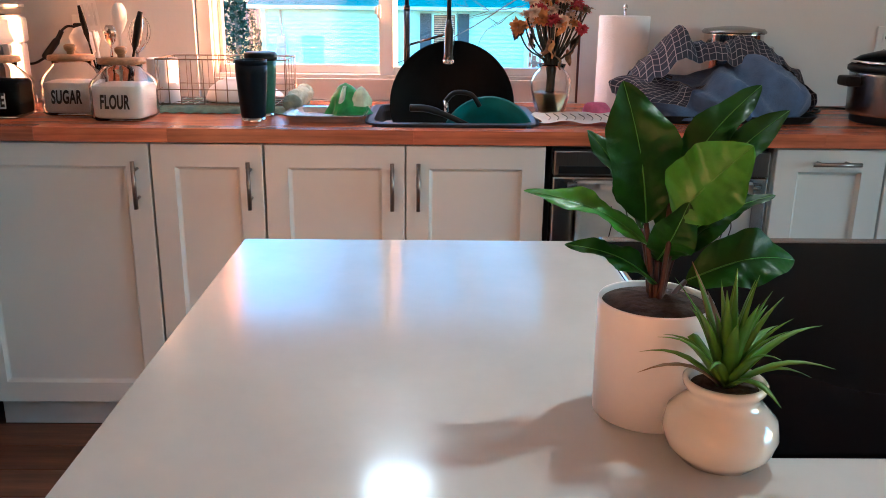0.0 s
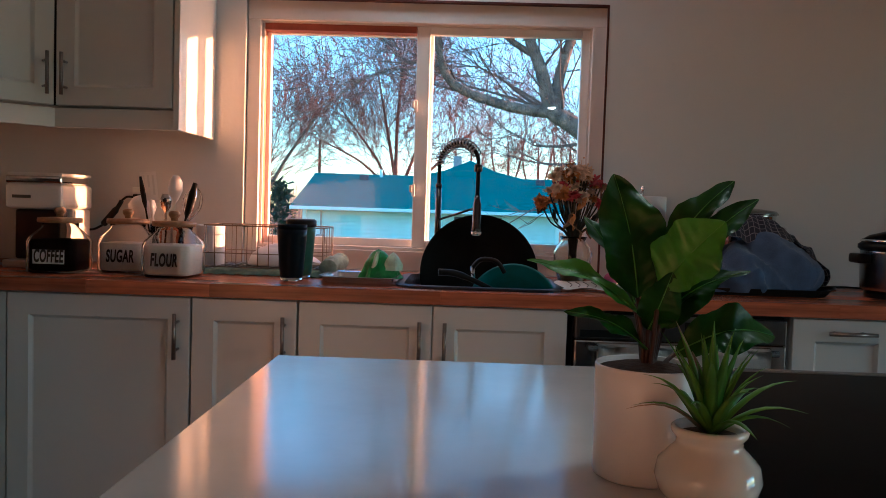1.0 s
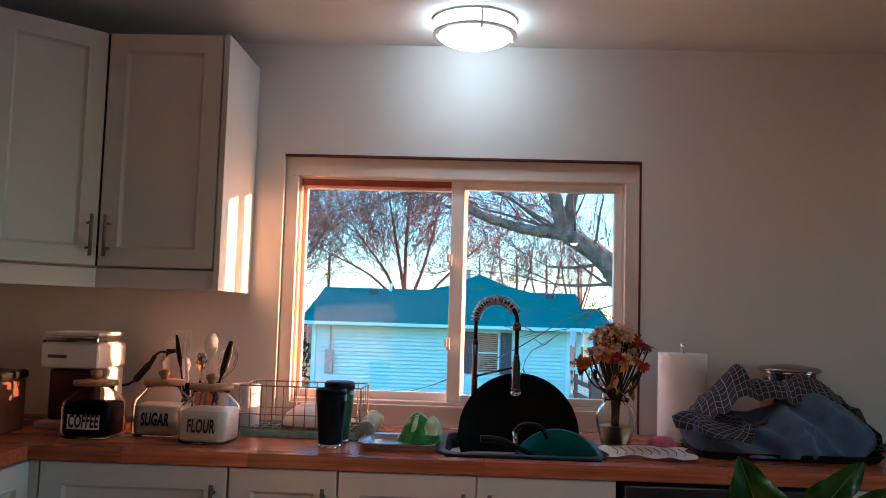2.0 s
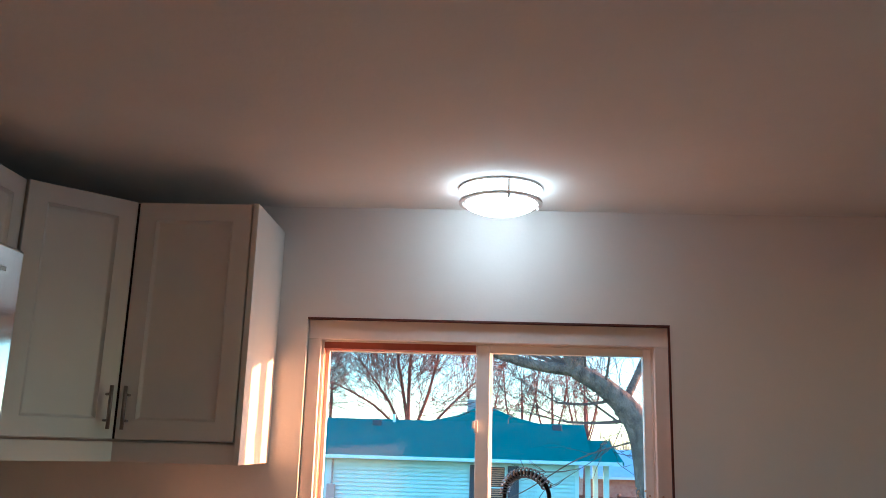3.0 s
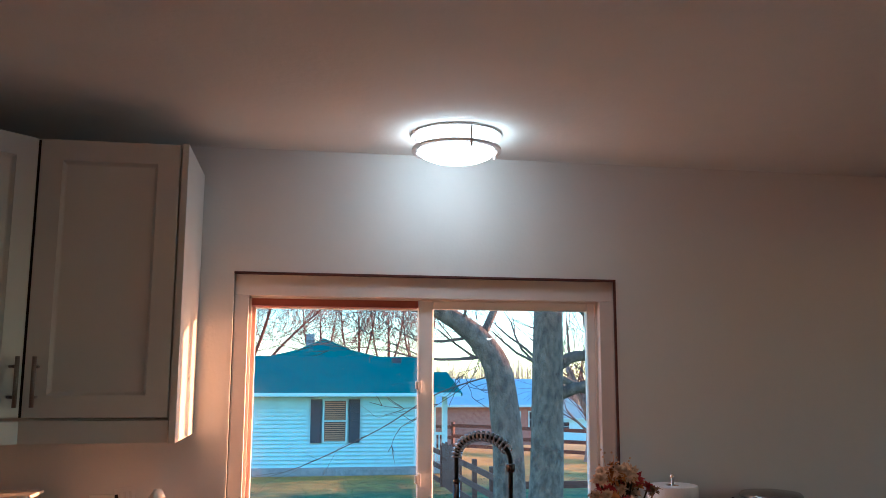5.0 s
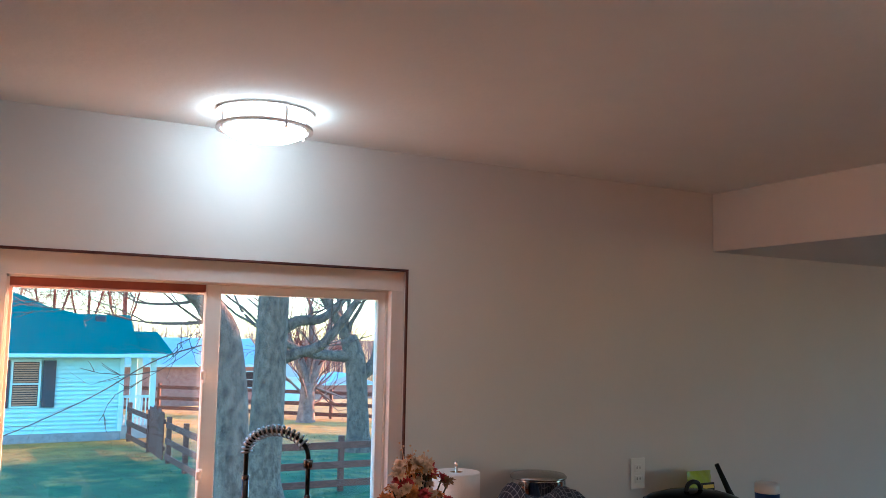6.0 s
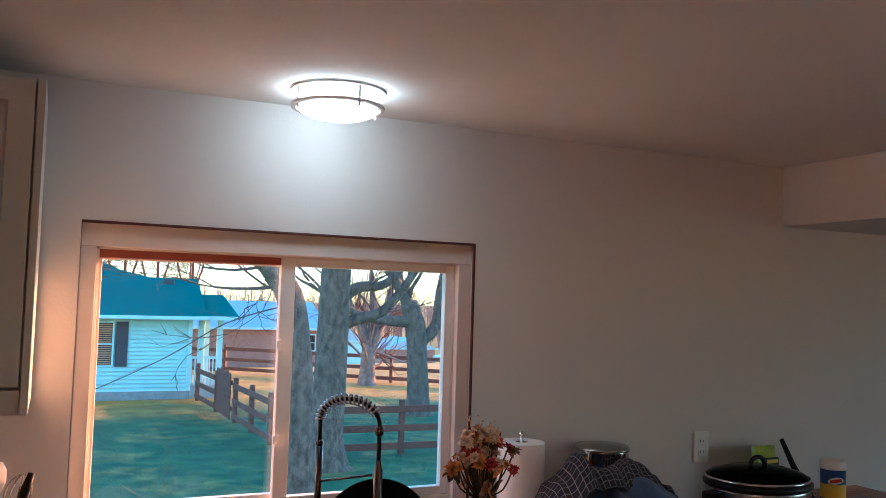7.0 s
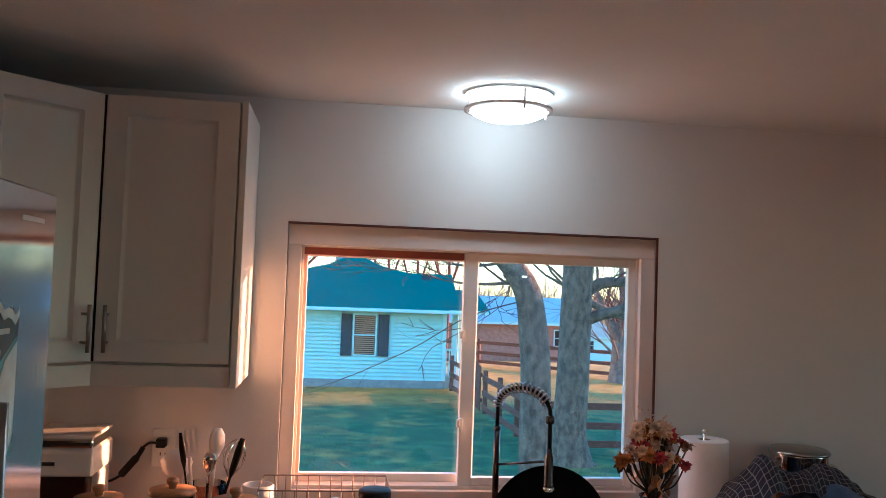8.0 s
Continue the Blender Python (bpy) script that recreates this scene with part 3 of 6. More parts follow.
hanging_towel(0.075, 0.30, 0.40, "white cotton dish towel with black printing on the dishwasher handle",
              [(0.09, -0.05, 0.09), (0.115, -0.07, 0.05), (0.13, -0.06, 0.07), (0.16, -0.05, 0.08), (0.185, -0.07, 0.05)])
hanging_towel(0.315, 0.545, 0.36, "white cotton dish towel beside the other on the handle",
              [(0.10, -0.09, 0.06), (0.125, -0.08, 0.07), (0.15, -0.09, 0.05), (0.17, -0.08, 0.06)])


# ---- worktop with sink ----
CT, CB = 0.914, 0.876
SX0, SX1, SY0, SY1 = -0.103, 0.360, -0.565, -0.125
top_ob = thing("worktop", (-1.83, -0.65, CB), "reddish-brown butcher block worktop of glued staves", "worktop")
rng = random.Random(4)
ROWS = 12
rw = 0.648 / ROWS
stave_meshes = {}


def stave(x0, x1, y0, y1, along_y=False):
    key = (round(x1 - x0, 3), round(y1 - y0, 3))
    if key not in stave_meshes:
        bm = box(0, key[0], 0, key[1], 0, CT - CB, 0.0007, 1)
        me = bpy.data.meshes.new("stave")
        bmesh.ops.recalc_face_normals(bm, faces=bm.faces)
        bm.to_mesh(me)
        bm.free()
        me.materials.append(stave_mat)
        stave_meshes[key] = me
    ob = new("stave", stave_meshes[key])
    ob.parent = top_ob
    ob.location = (x0 + 1.83, y0 + 0.65, 0)


def run_staves(x0, x1, y0, y1):
    x = x0
    first = True
    while x < x1 - 1e-4:
        ln = rng.choice((0.2, 0.3, 0.4, 0.5)) if first else rng.choice((0.35, 0.45, 0.55, 0.65))
        first = False
        e = x + ln
        if e > x1 - 0.12:
            e = x1
        stave(x, e, y0, y1)
        x = e


for i in range(ROWS):
    y0, y1 = -0.65 + i * rw, -0.65 + (i + 1) * rw - 0.0004
    if y1 > SY0 + 0.01 and y0 < SY1 - 0.01:
        run_staves(-1.828, SX0 + 0.012, y0, y1)
        run_staves(SX1 - 0.012, 2.46, y0, y1)
    else:
        run_staves(-1.828, 2.46, y0, y1)
# side leg of the worktop, staves run towards the room
for i in range(11):
    x0 = -1.828 + i * 0.0535
    for a, b in ((-1.33, -0.98), (-0.98, -0.652)):
        stave(x0, x0 + 0.0531, a, b)

sk = thing("sink", (0.1285, -0.345, CT), "black composite drop-in kitchen sink", "sink")
hx, hy = 0.2465, 0.232
sb = bmesh.new()
rings = []
for sx, sy, z in ((hx, hy, 0.0005), (hx, hy, 0.006), (hx - 0.008, hy - 0.008, 0.008), (hx - 0.025, hy - 0.025, 0.007), (hx - 0.032, hy - 0.032, -0.01), (hx - 0.05, hy - 0.05, -0.19), (0.05, 0.05, -0.2)):
    rings.append([(sx * math.copysign(abs(math.cos(a)) ** 0.25, math.cos(a)), sy * math.copysign(abs(math.sin(a)) ** 0.25, math.sin(a)), z) for a in np.linspace(0, 2 * math.pi, 40, endpoint=False)])
add_rings(sb, rings, False, True)
part("basin", sb, sink_mat, sk, smooth=False)
part("drain", lathe([(0.045, -0.199), (0.045, -0.195), (0.03, -0.194)], 20), chrome, sk, smooth=True)


# ---- refrigerator ----
FX, FY = -1.02, -1.335
fr = thing("refrigerator", (XW + 0.03, FY - 0.76, 0), "brushed stainless refrigerator with a poster on its door", "refrigerator")
fo = Vector((XW + 0.03, FY - 0.76, 0))


def fbox(x0, x1, y0, y1, z0, z1, bev=0.0, seg=2):
    return box(x0 - fo.x, x1 - fo.x, y0 - fo.y, y1 - fo.y, z0, z1, bev, seg)


part("body", fbox(XW + 0.03, FX - 0.07, FY - 0.76, FY, 0.02, 1.785), dark_steel, fr)
part("brand_bar", fbox(FX + 0.0002, FX + 0.0014, FY - 0.160, FY - 0.062, 1.745, 1.753), white_plastic, fr, "pale maker's mark")
part("door", fbox(FX - 0.065, FX, FY - 0.758, FY - 0.38, 0.72, 1.797, 0.006, 3), door_steel, fr)
part("door", fbox(FX - 0.065, FX, FY - 0.376, FY - 0.002, 0.72, 1.797, 0.006, 3), door_steel, fr)
part("freezer_drawer", fbox(FX - 0.065, FX, FY - 0.758, FY - 0.002, 0.06, 0.714, 0.006, 3), door_steel, fr)
for hy2 in (FY - 0.34, FY - 0.42):
    part("handle", tube([(FX + 0.05 - fo.x, hy2 - fo.y, 0.85), (FX + 0.05 - fo.x, hy2 - fo.y, 1.5)], 0.011, 10), stainless, fr, smooth=True)
ps = thing("poster", (FX + 0.0015, -1.60, 1.40), "black and teal poster with torn top stuck on the refrigerator", "poster")
part("sheet", box(0, 0.002, -0.13, 0.105, 0.0, 0.20), poster_teal, ps)


def paper_shape(y_z, x):
    bm = bmesh.new()
    add_rings(bm, [[(x, y, z) for y, z in y_z], [(x + 0.0008, y, z) for y, z in y_z]])
    return bm


torn = [(-0.13 + 0.235 * k / 16, 0.203 + 0.012 * abs(math.sin(k * 2.1)) + 0.006 * math.sin(k * 5.3)) for k in range(17)]
part("dark_band", paper_shape([(-0.13, 0.085), (-0.02, 0.10), (0.06, 0.15), (0.105, 0.175)] + torn[::-1], 0.0022), poster_dark, ps)
part("torn_edge", paper_shape([(y, z - 0.010) for y, z in torn] + [(y, z + 0.004) for y, z in torn[::-1]], 0.0032), poster_pale, ps, "pale torn paper edge")
part("pale_patch", paper_shape([(0.01, 0.0), (0.085, 0.0), (0.105, 0.03), (0.105, 0.165), (0.06, 0.14), (0.03, 0.08)], 0.0022), poster_pale, ps)
part("dark_corner", paper_shape([(-0.13, 0.0), (0.0, 0.0), (0.015, 0.045), (-0.05, 0.06), (-0.13, 0.05)], 0.0022), poster_dark, ps)
for k in range(2):
    part("script", box(0.0032, 0.0038, 0.0, 0.07 - 0.03 * k, 0.178 - 0.03 * k, 0.186 - 0.03 * k), poster_pale, ps, "pale lettering too blurred to read")


# ---- island and range ----
IX0, IX1, IY0, IY1, RX0, RX1, RY0 = -0.200, 1.75, -2.80, -1.700, 0.312, 1.076, -2.305
isl = thing("island", (IX0, IY0, 0), "kitchen island with a thin white quartz top and white base", "island")
def ibox(x0, x1, y0, y1, z0, z1, bev=0.0):
    return box(x0 - IX0, x1 - IX0, y0 - IY0, y1 - IY0, z0, z1, bev)
tp = bmesh.new()
pts = [(IX0, IY0), (IX1, IY0), (IX1, IY1), (RX1, IY1), (RX1, RY0), (RX0, RY0), (RX0, IY1), (IX0, IY1)]
add_rings(tp, [[(x - IX0, y - IY0, z) for x, y in pts] for z in (0.884, 0.914)])
bmesh.ops.bevel(tp, geom=[e for e in tp.edges if abs(e.verts[0].co.z - e.verts[1].co.z) < 1e-4], offset=0.002, segments=2, affect="EDGES")
bmesh.ops.triangulate(tp, faces=[f for f in tp.faces if len(f.verts) > 4])
part("top", tp, quartz, isl, "glossy white quartz slab")
part("left_base", ibox(IX0 + 0.04, RX0 - 0.004, IY0 + 0.25, IY1 - 0.03, 0.0, 0.882), cab_paint, isl)
part("back_base", ibox(RX0 - 0.002, RX1 + 0.002, IY0 + 0.25, RY0 - 0.004, 0.0, 0.882), cab_paint, isl)
part("right_base", ibox(RX1 + 0.004, IX1 - 0.04, IY0 + 0.25, IY1 - 0.03, 0.0, 0.882), cab_paint, isl)
sd = part("end_panel", door_mesh(0.80, 0.76), cab_paint, isl)
sd.matrix_basis = pose(0.038, 0.87 + 0.19, 0.10, 0, 0, -90)

rg = thing("range", (RX0 + 0.002, RY0 + 0.003, 0), "slide-in cooking range with a black glass top in the island", "range")
rw2, rd = RX1 - RX0 - 0.004, IY1 - RY0 - 0.003
part("body", box(0.0, rw2, 0.0, rd - 0.03, 0.03, 0.905), dark_steel, rg)
part("cooktop", box(0.0, rw2, 0.0, rd - 0.012, 0.906, 0.917, 0.002), black_glass, rg, "black glass cooktop")
part("edge_trim", box(-0.002, 0.004, 0.01, rd - 0.012, 0.914, 0.9185, 0.001), chrome, rg)
part("control_rail", box(0.0, rw2, rd - 0.012, rd + 0.015, 0.82, 0.9175, 0.004), stainless, rg)
for kx in (0.10, 0.22, 0.54, 0.66):
    part("knob", lathe([(0.02, 0.0), (0.021, 0.018), (0.016, 0.03)], 16), black_plastic, rg, smooth=True).matrix_basis = pose(kx, rd + 0.012, 0.885, -90, 0, 0)
part("oven_door", box(0.005, rw2 - 0.005, rd - 0.03, rd, 0.20, 0.80, 0.005), dark_steel, rg)
part("oven_handle", tube([(0.06, rd + 0.045, 0.76), (rw2 - 0.06, rd + 0.045, 0.76)], 0.011, 10), stainless, rg, smooth=True)

# ---- lamps ----
def flush_lamp():
    lp = thing("ceiling_lamp", (-0.040, -0.268, CEIL), "round flush ceiling lamp, lit, with two nickel rings", "ceiling lamp")
    part("base", lathe([(0.10, 0.0), (0.10, -0.004)], 32), white_plastic, lp)
    part("ring", lathe([(0.126, -0.002), (0.138, -0.002), (0.139, -0.007), (0.126, -0.008)], 48, cap0=False, cap1=False), lamp_ring_mat, lp, smooth=False)
    part("ring", lathe([(0.124, -0.047), (0.137, -0.046), (0.138, -0.055), (0.124, -0.056), (0.124, -0.047)], 48, cap0=False, cap1=False), lamp_ring_mat, lp)
    for k in range(4):
        a = radians(-80 + 90 * k)
        part("strut", box(0.1235, 0.131, -0.0035, 0.0035, -0.068, -0.004, 0.001, 1, pose(0, 0, 0, 0, 0, math.degrees(a))), lamp_ring_mat, lp)
    part("diffuser", lathe([(0.113, -0.005), (0.116, -0.03), (0.116, -0.056), (0.108, -0.067), (0.085, -0.077), (0.045, -0.082), (0.004, -0.083)], 48), lamp_glow, lp, "glowing white diffuser", True)


flush_lamp()
pn = thing("pendant_lamp", (0.58, -1.97, CEIL), "small lit pendant lamp over the island with a dome added to limit its light", "pendant lamp")
part("canopy", lathe([(0.05, 0), (0.05, -0.02), (0.01, -0.03)], 20), bronze, pn, smooth=True)
part("cord", tube([(0, 0, -0.02), (0, 0, -0.42)], 0.003, 6), black_plastic, pn)
part("socket", lathe([(0.018, -0.40), (0.02, -0.44), (0.016, -0.455)], 16), bronze, pn, smooth=True)
# Dome added out of view to keep bulb light off the upper cabinets.
part("shade", lathe([(0.020, -0.452), (0.048, -0.468), (0.066, -0.492), (0.075, -0.521), (0.072, -0.521), (0.063, -0.495), (0.046, -0.472), (0.021, -0.457)], 32, cap0=False, cap1=False), bronze, pn, "dark metal dome added to hold the light low", True)
part("bulb", lathe([(0.012, -0.455), (0.024, -0.475), (0.030, -0.495), (0.024, -0.518), (0.004, -0.527)], 20), bulb_glow, pn, "glowing warm bulb", True)


def outlet(x, z, label):
    o = thing("wall_outlet", (x, 0, z), label, "outlet", "wall outlets")
    part("plate", box(-0.036, 0.036, -0.007, -0.0005, -0.06, 0.06, 0.003), outlet_mat, o)
    for zz in (-0.021, 0.021):
        rc = part("receptacle", box(-0.018, 0.018, -0.009, -0.0072, zz - 0.015, zz + 0.015, 0.002), outlet_mat, o)
        sl = bmesh.new()
        add_box(sl, -0.009, -0.006, -0.0096, -0.0088, zz - 0.003, zz + 0.007)
        add_box(sl, 0.006, 0.009, -0.0096, -0.0088, zz - 0.003, zz + 0.006)
        part("slots", sl, gap_dark, rc)


outlet(1.586, 1.119, "white double wall outlet above the slow cooker")
outlet(-1.072, 1.125, "white double wall outlet under the cabinets with a plug in it")

# ---- things on the left of the worktop ----
def glass_jar(x, y, label, fill, fill_top, word, plate=False, turn=0.0):
    j = thing("storage_jar", (x, y, CT), label, "jar", "glass storage jars", turn)
    s = 0.076
    outer = [(s - 0.01, 0.0), (s, 0.008), (s, 0.096), (s - 0.004, 0.108), (0.062, 0.124), (0.052, 0.138), (0.054, 0.150)]
    inner = [(0.050, 0.150), (0.048, 0.138), (0.058, 0.123), (s - 0.009, 0.106), (s - 0.005, 0.094), (s - 0.005, 0.012), (s - 0.012, 0.006)]
    pw = [7, 7, 7, 6, 3.2, 2.2, 2, 2, 2.2, 3.2, 6, 7, 7, 7]
    g = part("glass", lathe(outer + inner, 48, power=pw), clear_glass, j, "clear square glass body", True)
    f0 = s - 0.0065
    part("contents", lathe([(f0 - 0.006, 0.0075), (f0, 0.014), (f0, min(fill_top, 0.094)), (f0 * 0.96, fill_top), (0.02, fill_top + 0.003)], 48, power=[7, 7, 7, 6, 2]), fill, j, smooth=True)
    lid = part("lid", lathe([(0.050, 0.1505), (0.063, 0.1515), (0.065, 0.157), (0.063, 0.166), (0.02, 0.168)], 40), lid_wood, j, "round wooden lid", True)
    part("knob", lathe([(0.010, 0.1685), (0.011, 0.176), (0.017, 0.184), (0.017, 0.193), (0.010, 0.198)], 24), lid_wood, lid, smooth=True)
    if plate:
        part("label", box(-0.047, 0.047, -s - 0.0022, -s - 0.0004, 0.030, 0.072, 0.0006, 1), label_white, j, "white paper label")
    words(word, 0.052, 0.0005, ink, j, "lettering", pose(0.0, -s - (0.0032 if plate else 0.0014), 0.052, 90, 0, 0), "black hand-lettered word", 0.12).scale = (0.46 if plate else 0.48, 1.0, 1)


glass_jar(-1.150, -0.450, "square glass jar of coffee with white label and wooden lid", coffee_mat, 0.10, "COFFEE", True, 2)
glass_jar(-0.976, -0.362, "square glass jar of sugar with black lettering and wooden lid", sugar_mat, 0.092, "SUGAR", False, 4)
glass_jar(-0.792, -0.470, "square glass jar of flour with black lettering and wooden lid", flour_mat, 0.096, "FLOUR", False, -3)

cm = thing("coffee_maker", (-1.290, -0.22, CT), "white and dark single-cup coffee maker with a chrome band", "coffee maker")
part("base", box(-0.10, 0.095, -0.125, 0.10, 0.0, 0.024, 0.006), white_plastic, cm)
part("column", box(-0.085, 0.085, -0.03, 0.10, 0.025, 0.188, 0.01), white_plastic, cm)
part("reservoir", box(-0.075, 0.072, -0.095, -0.032, 0.026, 0.186, 0.012, 3), smoked_plastic, cm, "smoked brown front")
part("head", box(-0.095, 0.092, -0.118, 0.10, 0.189, 0.268, 0.014, 3), white_plastic, cm)
part("brand_bar", box(-0.07, -0.01, -0.1195, -0.1182, 0.222, 0.232), dark_steel, cm)
part("chrome_band", box(-0.093, 0.090, -0.120, 0.07, 0.269, 0.294, 0.008, 3), chrome, cm, "polished chrome band")
part("top", box(-0.09, 0.088, -0.112, 0.098, 0.2945, 0.304, 0.004), white_plastic, cm)
bb = thing("bread_box", (-1.62, -0.48, CT), "dark brown wooden bread box with a black top", "bread box")
part("body", box(-0.19, 0.21, -0.14, 0.12, 0.0, 0.155, 0.008), bread_wood, bb)
part("lid", box(-0.195, 0.215, -0.145, 0.125, 0.156, 0.186, 0.012, 3), black_plastic, bb)
part("knob", lathe([(0.008, 0.0), (0.012, 0.01), (0.006, 0.018)], 12), chrome, bb, smooth=True).matrix_basis = pose(0.02, -0.145, 0.10, 90, 0, 0)
pl = thing("power_cord", (-1.072, -0.012, 1.146), "black plug and cord running from the outlet to the coffee maker", "power cord")
part("plug", box(-0.016, 0.014, -0.040, 0.0, -0.014, 0.014, 0.005), black_plastic, pl)
part("plug_block", tube(curve_pts([(-0.051, -0.045, -0.010), (-0.065, -0.048, -0.036), (-0.092, -0.050, -0.070), (-0.114, -0.052, -0.097)], 4), [0.008] * 5 + [0.012] * 7 + [0.009], 10), black_plastic, pl, "thick black adapter", True)
part("cord", tube(curve_pts([(0.0, -0.035, 0.0), (-0.03, -0.045, 0.004), (-0.051, -0.045, -0.010)], 5), 0.004, 8), black_plastic, pl, smooth=True)
part("cord", tube(curve_pts([(-0.114, -0.052, -0.097), (-0.145, -0.056, -0.113), (-0.18, -0.06, -0.115), (-0.23, -0.07, -0.118)], 5), 0.004, 8), black_plastic, pl, smooth=True)

ut = thing("utensil_jar", (-0.903, -0.215, CT), "clear glass jar crowded with cooking utensils", "utensil jar")
part("jar", lathe([(0.05, 0), (0.055, 0.005), (0.055, 0.15), (0.051, 0.15), (0.050, 0.008), (0.04, 0.006)], 32), clear_glass, ut, smooth=True)
sp = bmesh.new()
sv = {}
for i, x in enumerate((-0.026, -0.018, -0.0115, -0.0035, 0.003, 0.011, 0.0175, 0.0255)):
    for j, z_ in enumerate((0.228, 0.2455, 0.3115, 0.322)):
        sv[i, j] = sp.verts.new((x, 0, z_))
for i in range(7):
    for j in range(3):
        if not (j == 1 and i % 2 == 1):
            sp.faces.new((sv[i, j], sv[i + 1, j], sv[i + 1, j + 1], sv[i, j + 1]))
bmesh.ops.solidify(sp, geom=sp.faces[:], thickness=0.003)
add_tube(sp, [(0.0, 0, 0.02), (0.0, 0, 0.232)], 0.005, 8)
part("spatula", sp, white_plastic, ut, "white slotted spatula").matrix_basis = pose(-0.03, 0.0, 0.0, 4, -6, 10)
part("spoon", lathe([(0.005, 0.02), (0.005, 0.22), (0.014, 0.235), (0.024, 0.262), (0.022, 0.292), (0.010, 0.312)], 20, sy=0.45), white_plastic, ut, "white serving spoon", True).matrix_basis = pose(0.005, 0.01, 0, 3, 3, 20)
part("knife_handle", lathe([(0.003, 0.02), (0.004, 0.18), (0.010, 0.2), (0.012, 0.26), (0.008, 0.30)], 14, sy=0.6), black_plastic, ut, "black handle", True).matrix_basis = pose(0.02, -0.01, 0, 5, 16, 0)
part("knife", lathe([(0.003, 0.02), (0.003, 0.20), (0.008, 0.225), (0.009, 0.265), (0.004, 0.308)], 14, sy=0.4), black_plastic, ut, "black handle", True).matrix_basis = pose(-0.034, -0.012, 0, 6, -8, 0)
part("ladle", lathe([(0.004, 0.02), (0.004, 0.16), (0.03, 0.175), (0.045, 0.20), (0.044, 0.23), (0.02, 0.25)], 24, sy=0.8), white_ceramic, ut, "white ladle", True).matrix_basis = pose(-0.035, 0.02, 0, 0, -16, 0)
wk = bmesh.new()
for k in range(6):
    a = math.pi * k / 6
    c, s = math.cos(a) * 0.03, math.sin(a) * 0.03
    add_tube(wk, curve_pts([(0, 0, 0.16), (c, s, 0.21), (c * 0.9, s * 0.9, 0.255), (0, 0, 0.28), (-c * 0.9, -s * 0.9, 0.255), (-c, -s, 0.21), (0, 0, 0.16)], 4), 0.0011, 4)
add_tube(wk, [(0, 0, 0.02), (0, 0, 0.165)], 0.006, 8)
part("whisk", wk, chrome, ut, "steel wire whisk").matrix_basis = pose(0.03, 0.01, 0, -4, 11, 0)
part("spoon", lathe([(0.004, 0.02), (0.004, 0.19), (0.016, 0.205), (0.02, 0.23), (0.012, 0.25)], 16, sy=0.4), chrome, ut, "steel spoon", True).matrix_basis = pose(0.0, -0.03, 0, 6, 3, 0)
cn = thing("canister", (-0.752, -0.235, CT), "plain white ceramic canister behind the jars", "canister")
part("body", lathe([(0.042, 0), (0.046, 0.006), (0.047, 0.148), (0.043, 0.152), (0.041, 0.150), (0.040, 0.012), (0.01, 0.01)], 36), white_ceramic, cn, smooth=True)

# drying mat, rack and what is in it
dm = thing("drying_mat", (-0.545, -0.20, CT), "green quilted drying mat with a rolled edge", "drying mat")
mb = bmesh.new()
nx, ny = 40, 22
rows = []
for j in range(ny):
    row = []
    for i in range(nx):
        x, y = -0.215 + 0.43 * i / (nx - 1), -0.165 + 0.30 * j / (ny - 1)
        e = min(i, nx - 1 - i, j, ny - 1 - j)
        z = (0.016 if e > 0 else 0.002) + 0.003 * math.sin(x * 140) * math.sin(y * 140) + 0.004 * noise.noise(Vector((x * 14, y * 14, 3)))
        row.append((x + 0.006 * noise.noise(Vector((y * 20, 1, 0))), y, max(0.001, z)))
    rows.append(row)
add_rings(mb, rows, False, False, closed=False)
part("pad", mb, mat_green, dm, smooth=True)
rl = [Vector((0.20, y, 0.033 + 0.004 * math.sin(y * 60))) for y in np.linspace(-0.15, 0.12, 14)]
rb = bmesh.new()
add_tube(rb, rl, [0.027 + 0.004 * math.sin(k * 2.1) for k in range(14)], 12)
part("rolled_edge", rb, mat("pale_green_terry", (0.28, 0.36, 0.30), 0.95, var=0.3, scale=40, bump=0.7, bscale=180), dm, "pale green rolled towel edge", True)

rk = thing("dish_rack", (-0.555, -0.225, CT + 0.017), "bronze wire dish rack standing on the drying mat", "dish rack")


def rack_wire(pts, r=0.0017, nm="wire"):
    part(nm, tube(pts, r, 6), wire_mat, rk, smooth=True)


X, Y0r, Y1r, H = 0.19, -0.105, 0.095, 0.138
for z in (0.006, 0.05, H):
    rack_wire(curve_pts([(-X, Y0r, z), (X, Y0r, z), (X, Y1r, z), (-X, Y1r, z), (-X, Y0r, z)], 1), 0.0024 if z == H else 0.0016, "rim")
for k in range(12):
    x = -X + 2 * X * k / 11
    rack_wire([(x, Y0r, H), (x, Y0r, 0.006), (x, Y1r, 0.006), (x, Y1r, H)])
for k in range(4):
    y = Y0r + (Y1r - Y0r) * (k + 0.5) / 4
    rack_wire([(-X, y, H), (-X, y, 0.006), (X, y, 0.006), (X, y, H)])
bw = thing("bowl", (-0.545, -0.215, CT + 0.026), "white bowl upside down in the dish rack", "bowl")
part("body", lathe([(0.085, 0.0), (0.086, 0.004), (0.074, 0.035), (0.045, 0.058), (0.03, 0.06), (0.028, 0.066), (0.01, 0.066)], 32), white_ceramic, bw, smooth=True)
pt = thing("plate", (-0.47, -0.19, CT + 0.024), "white plate leaning in the dish rack", "plate")
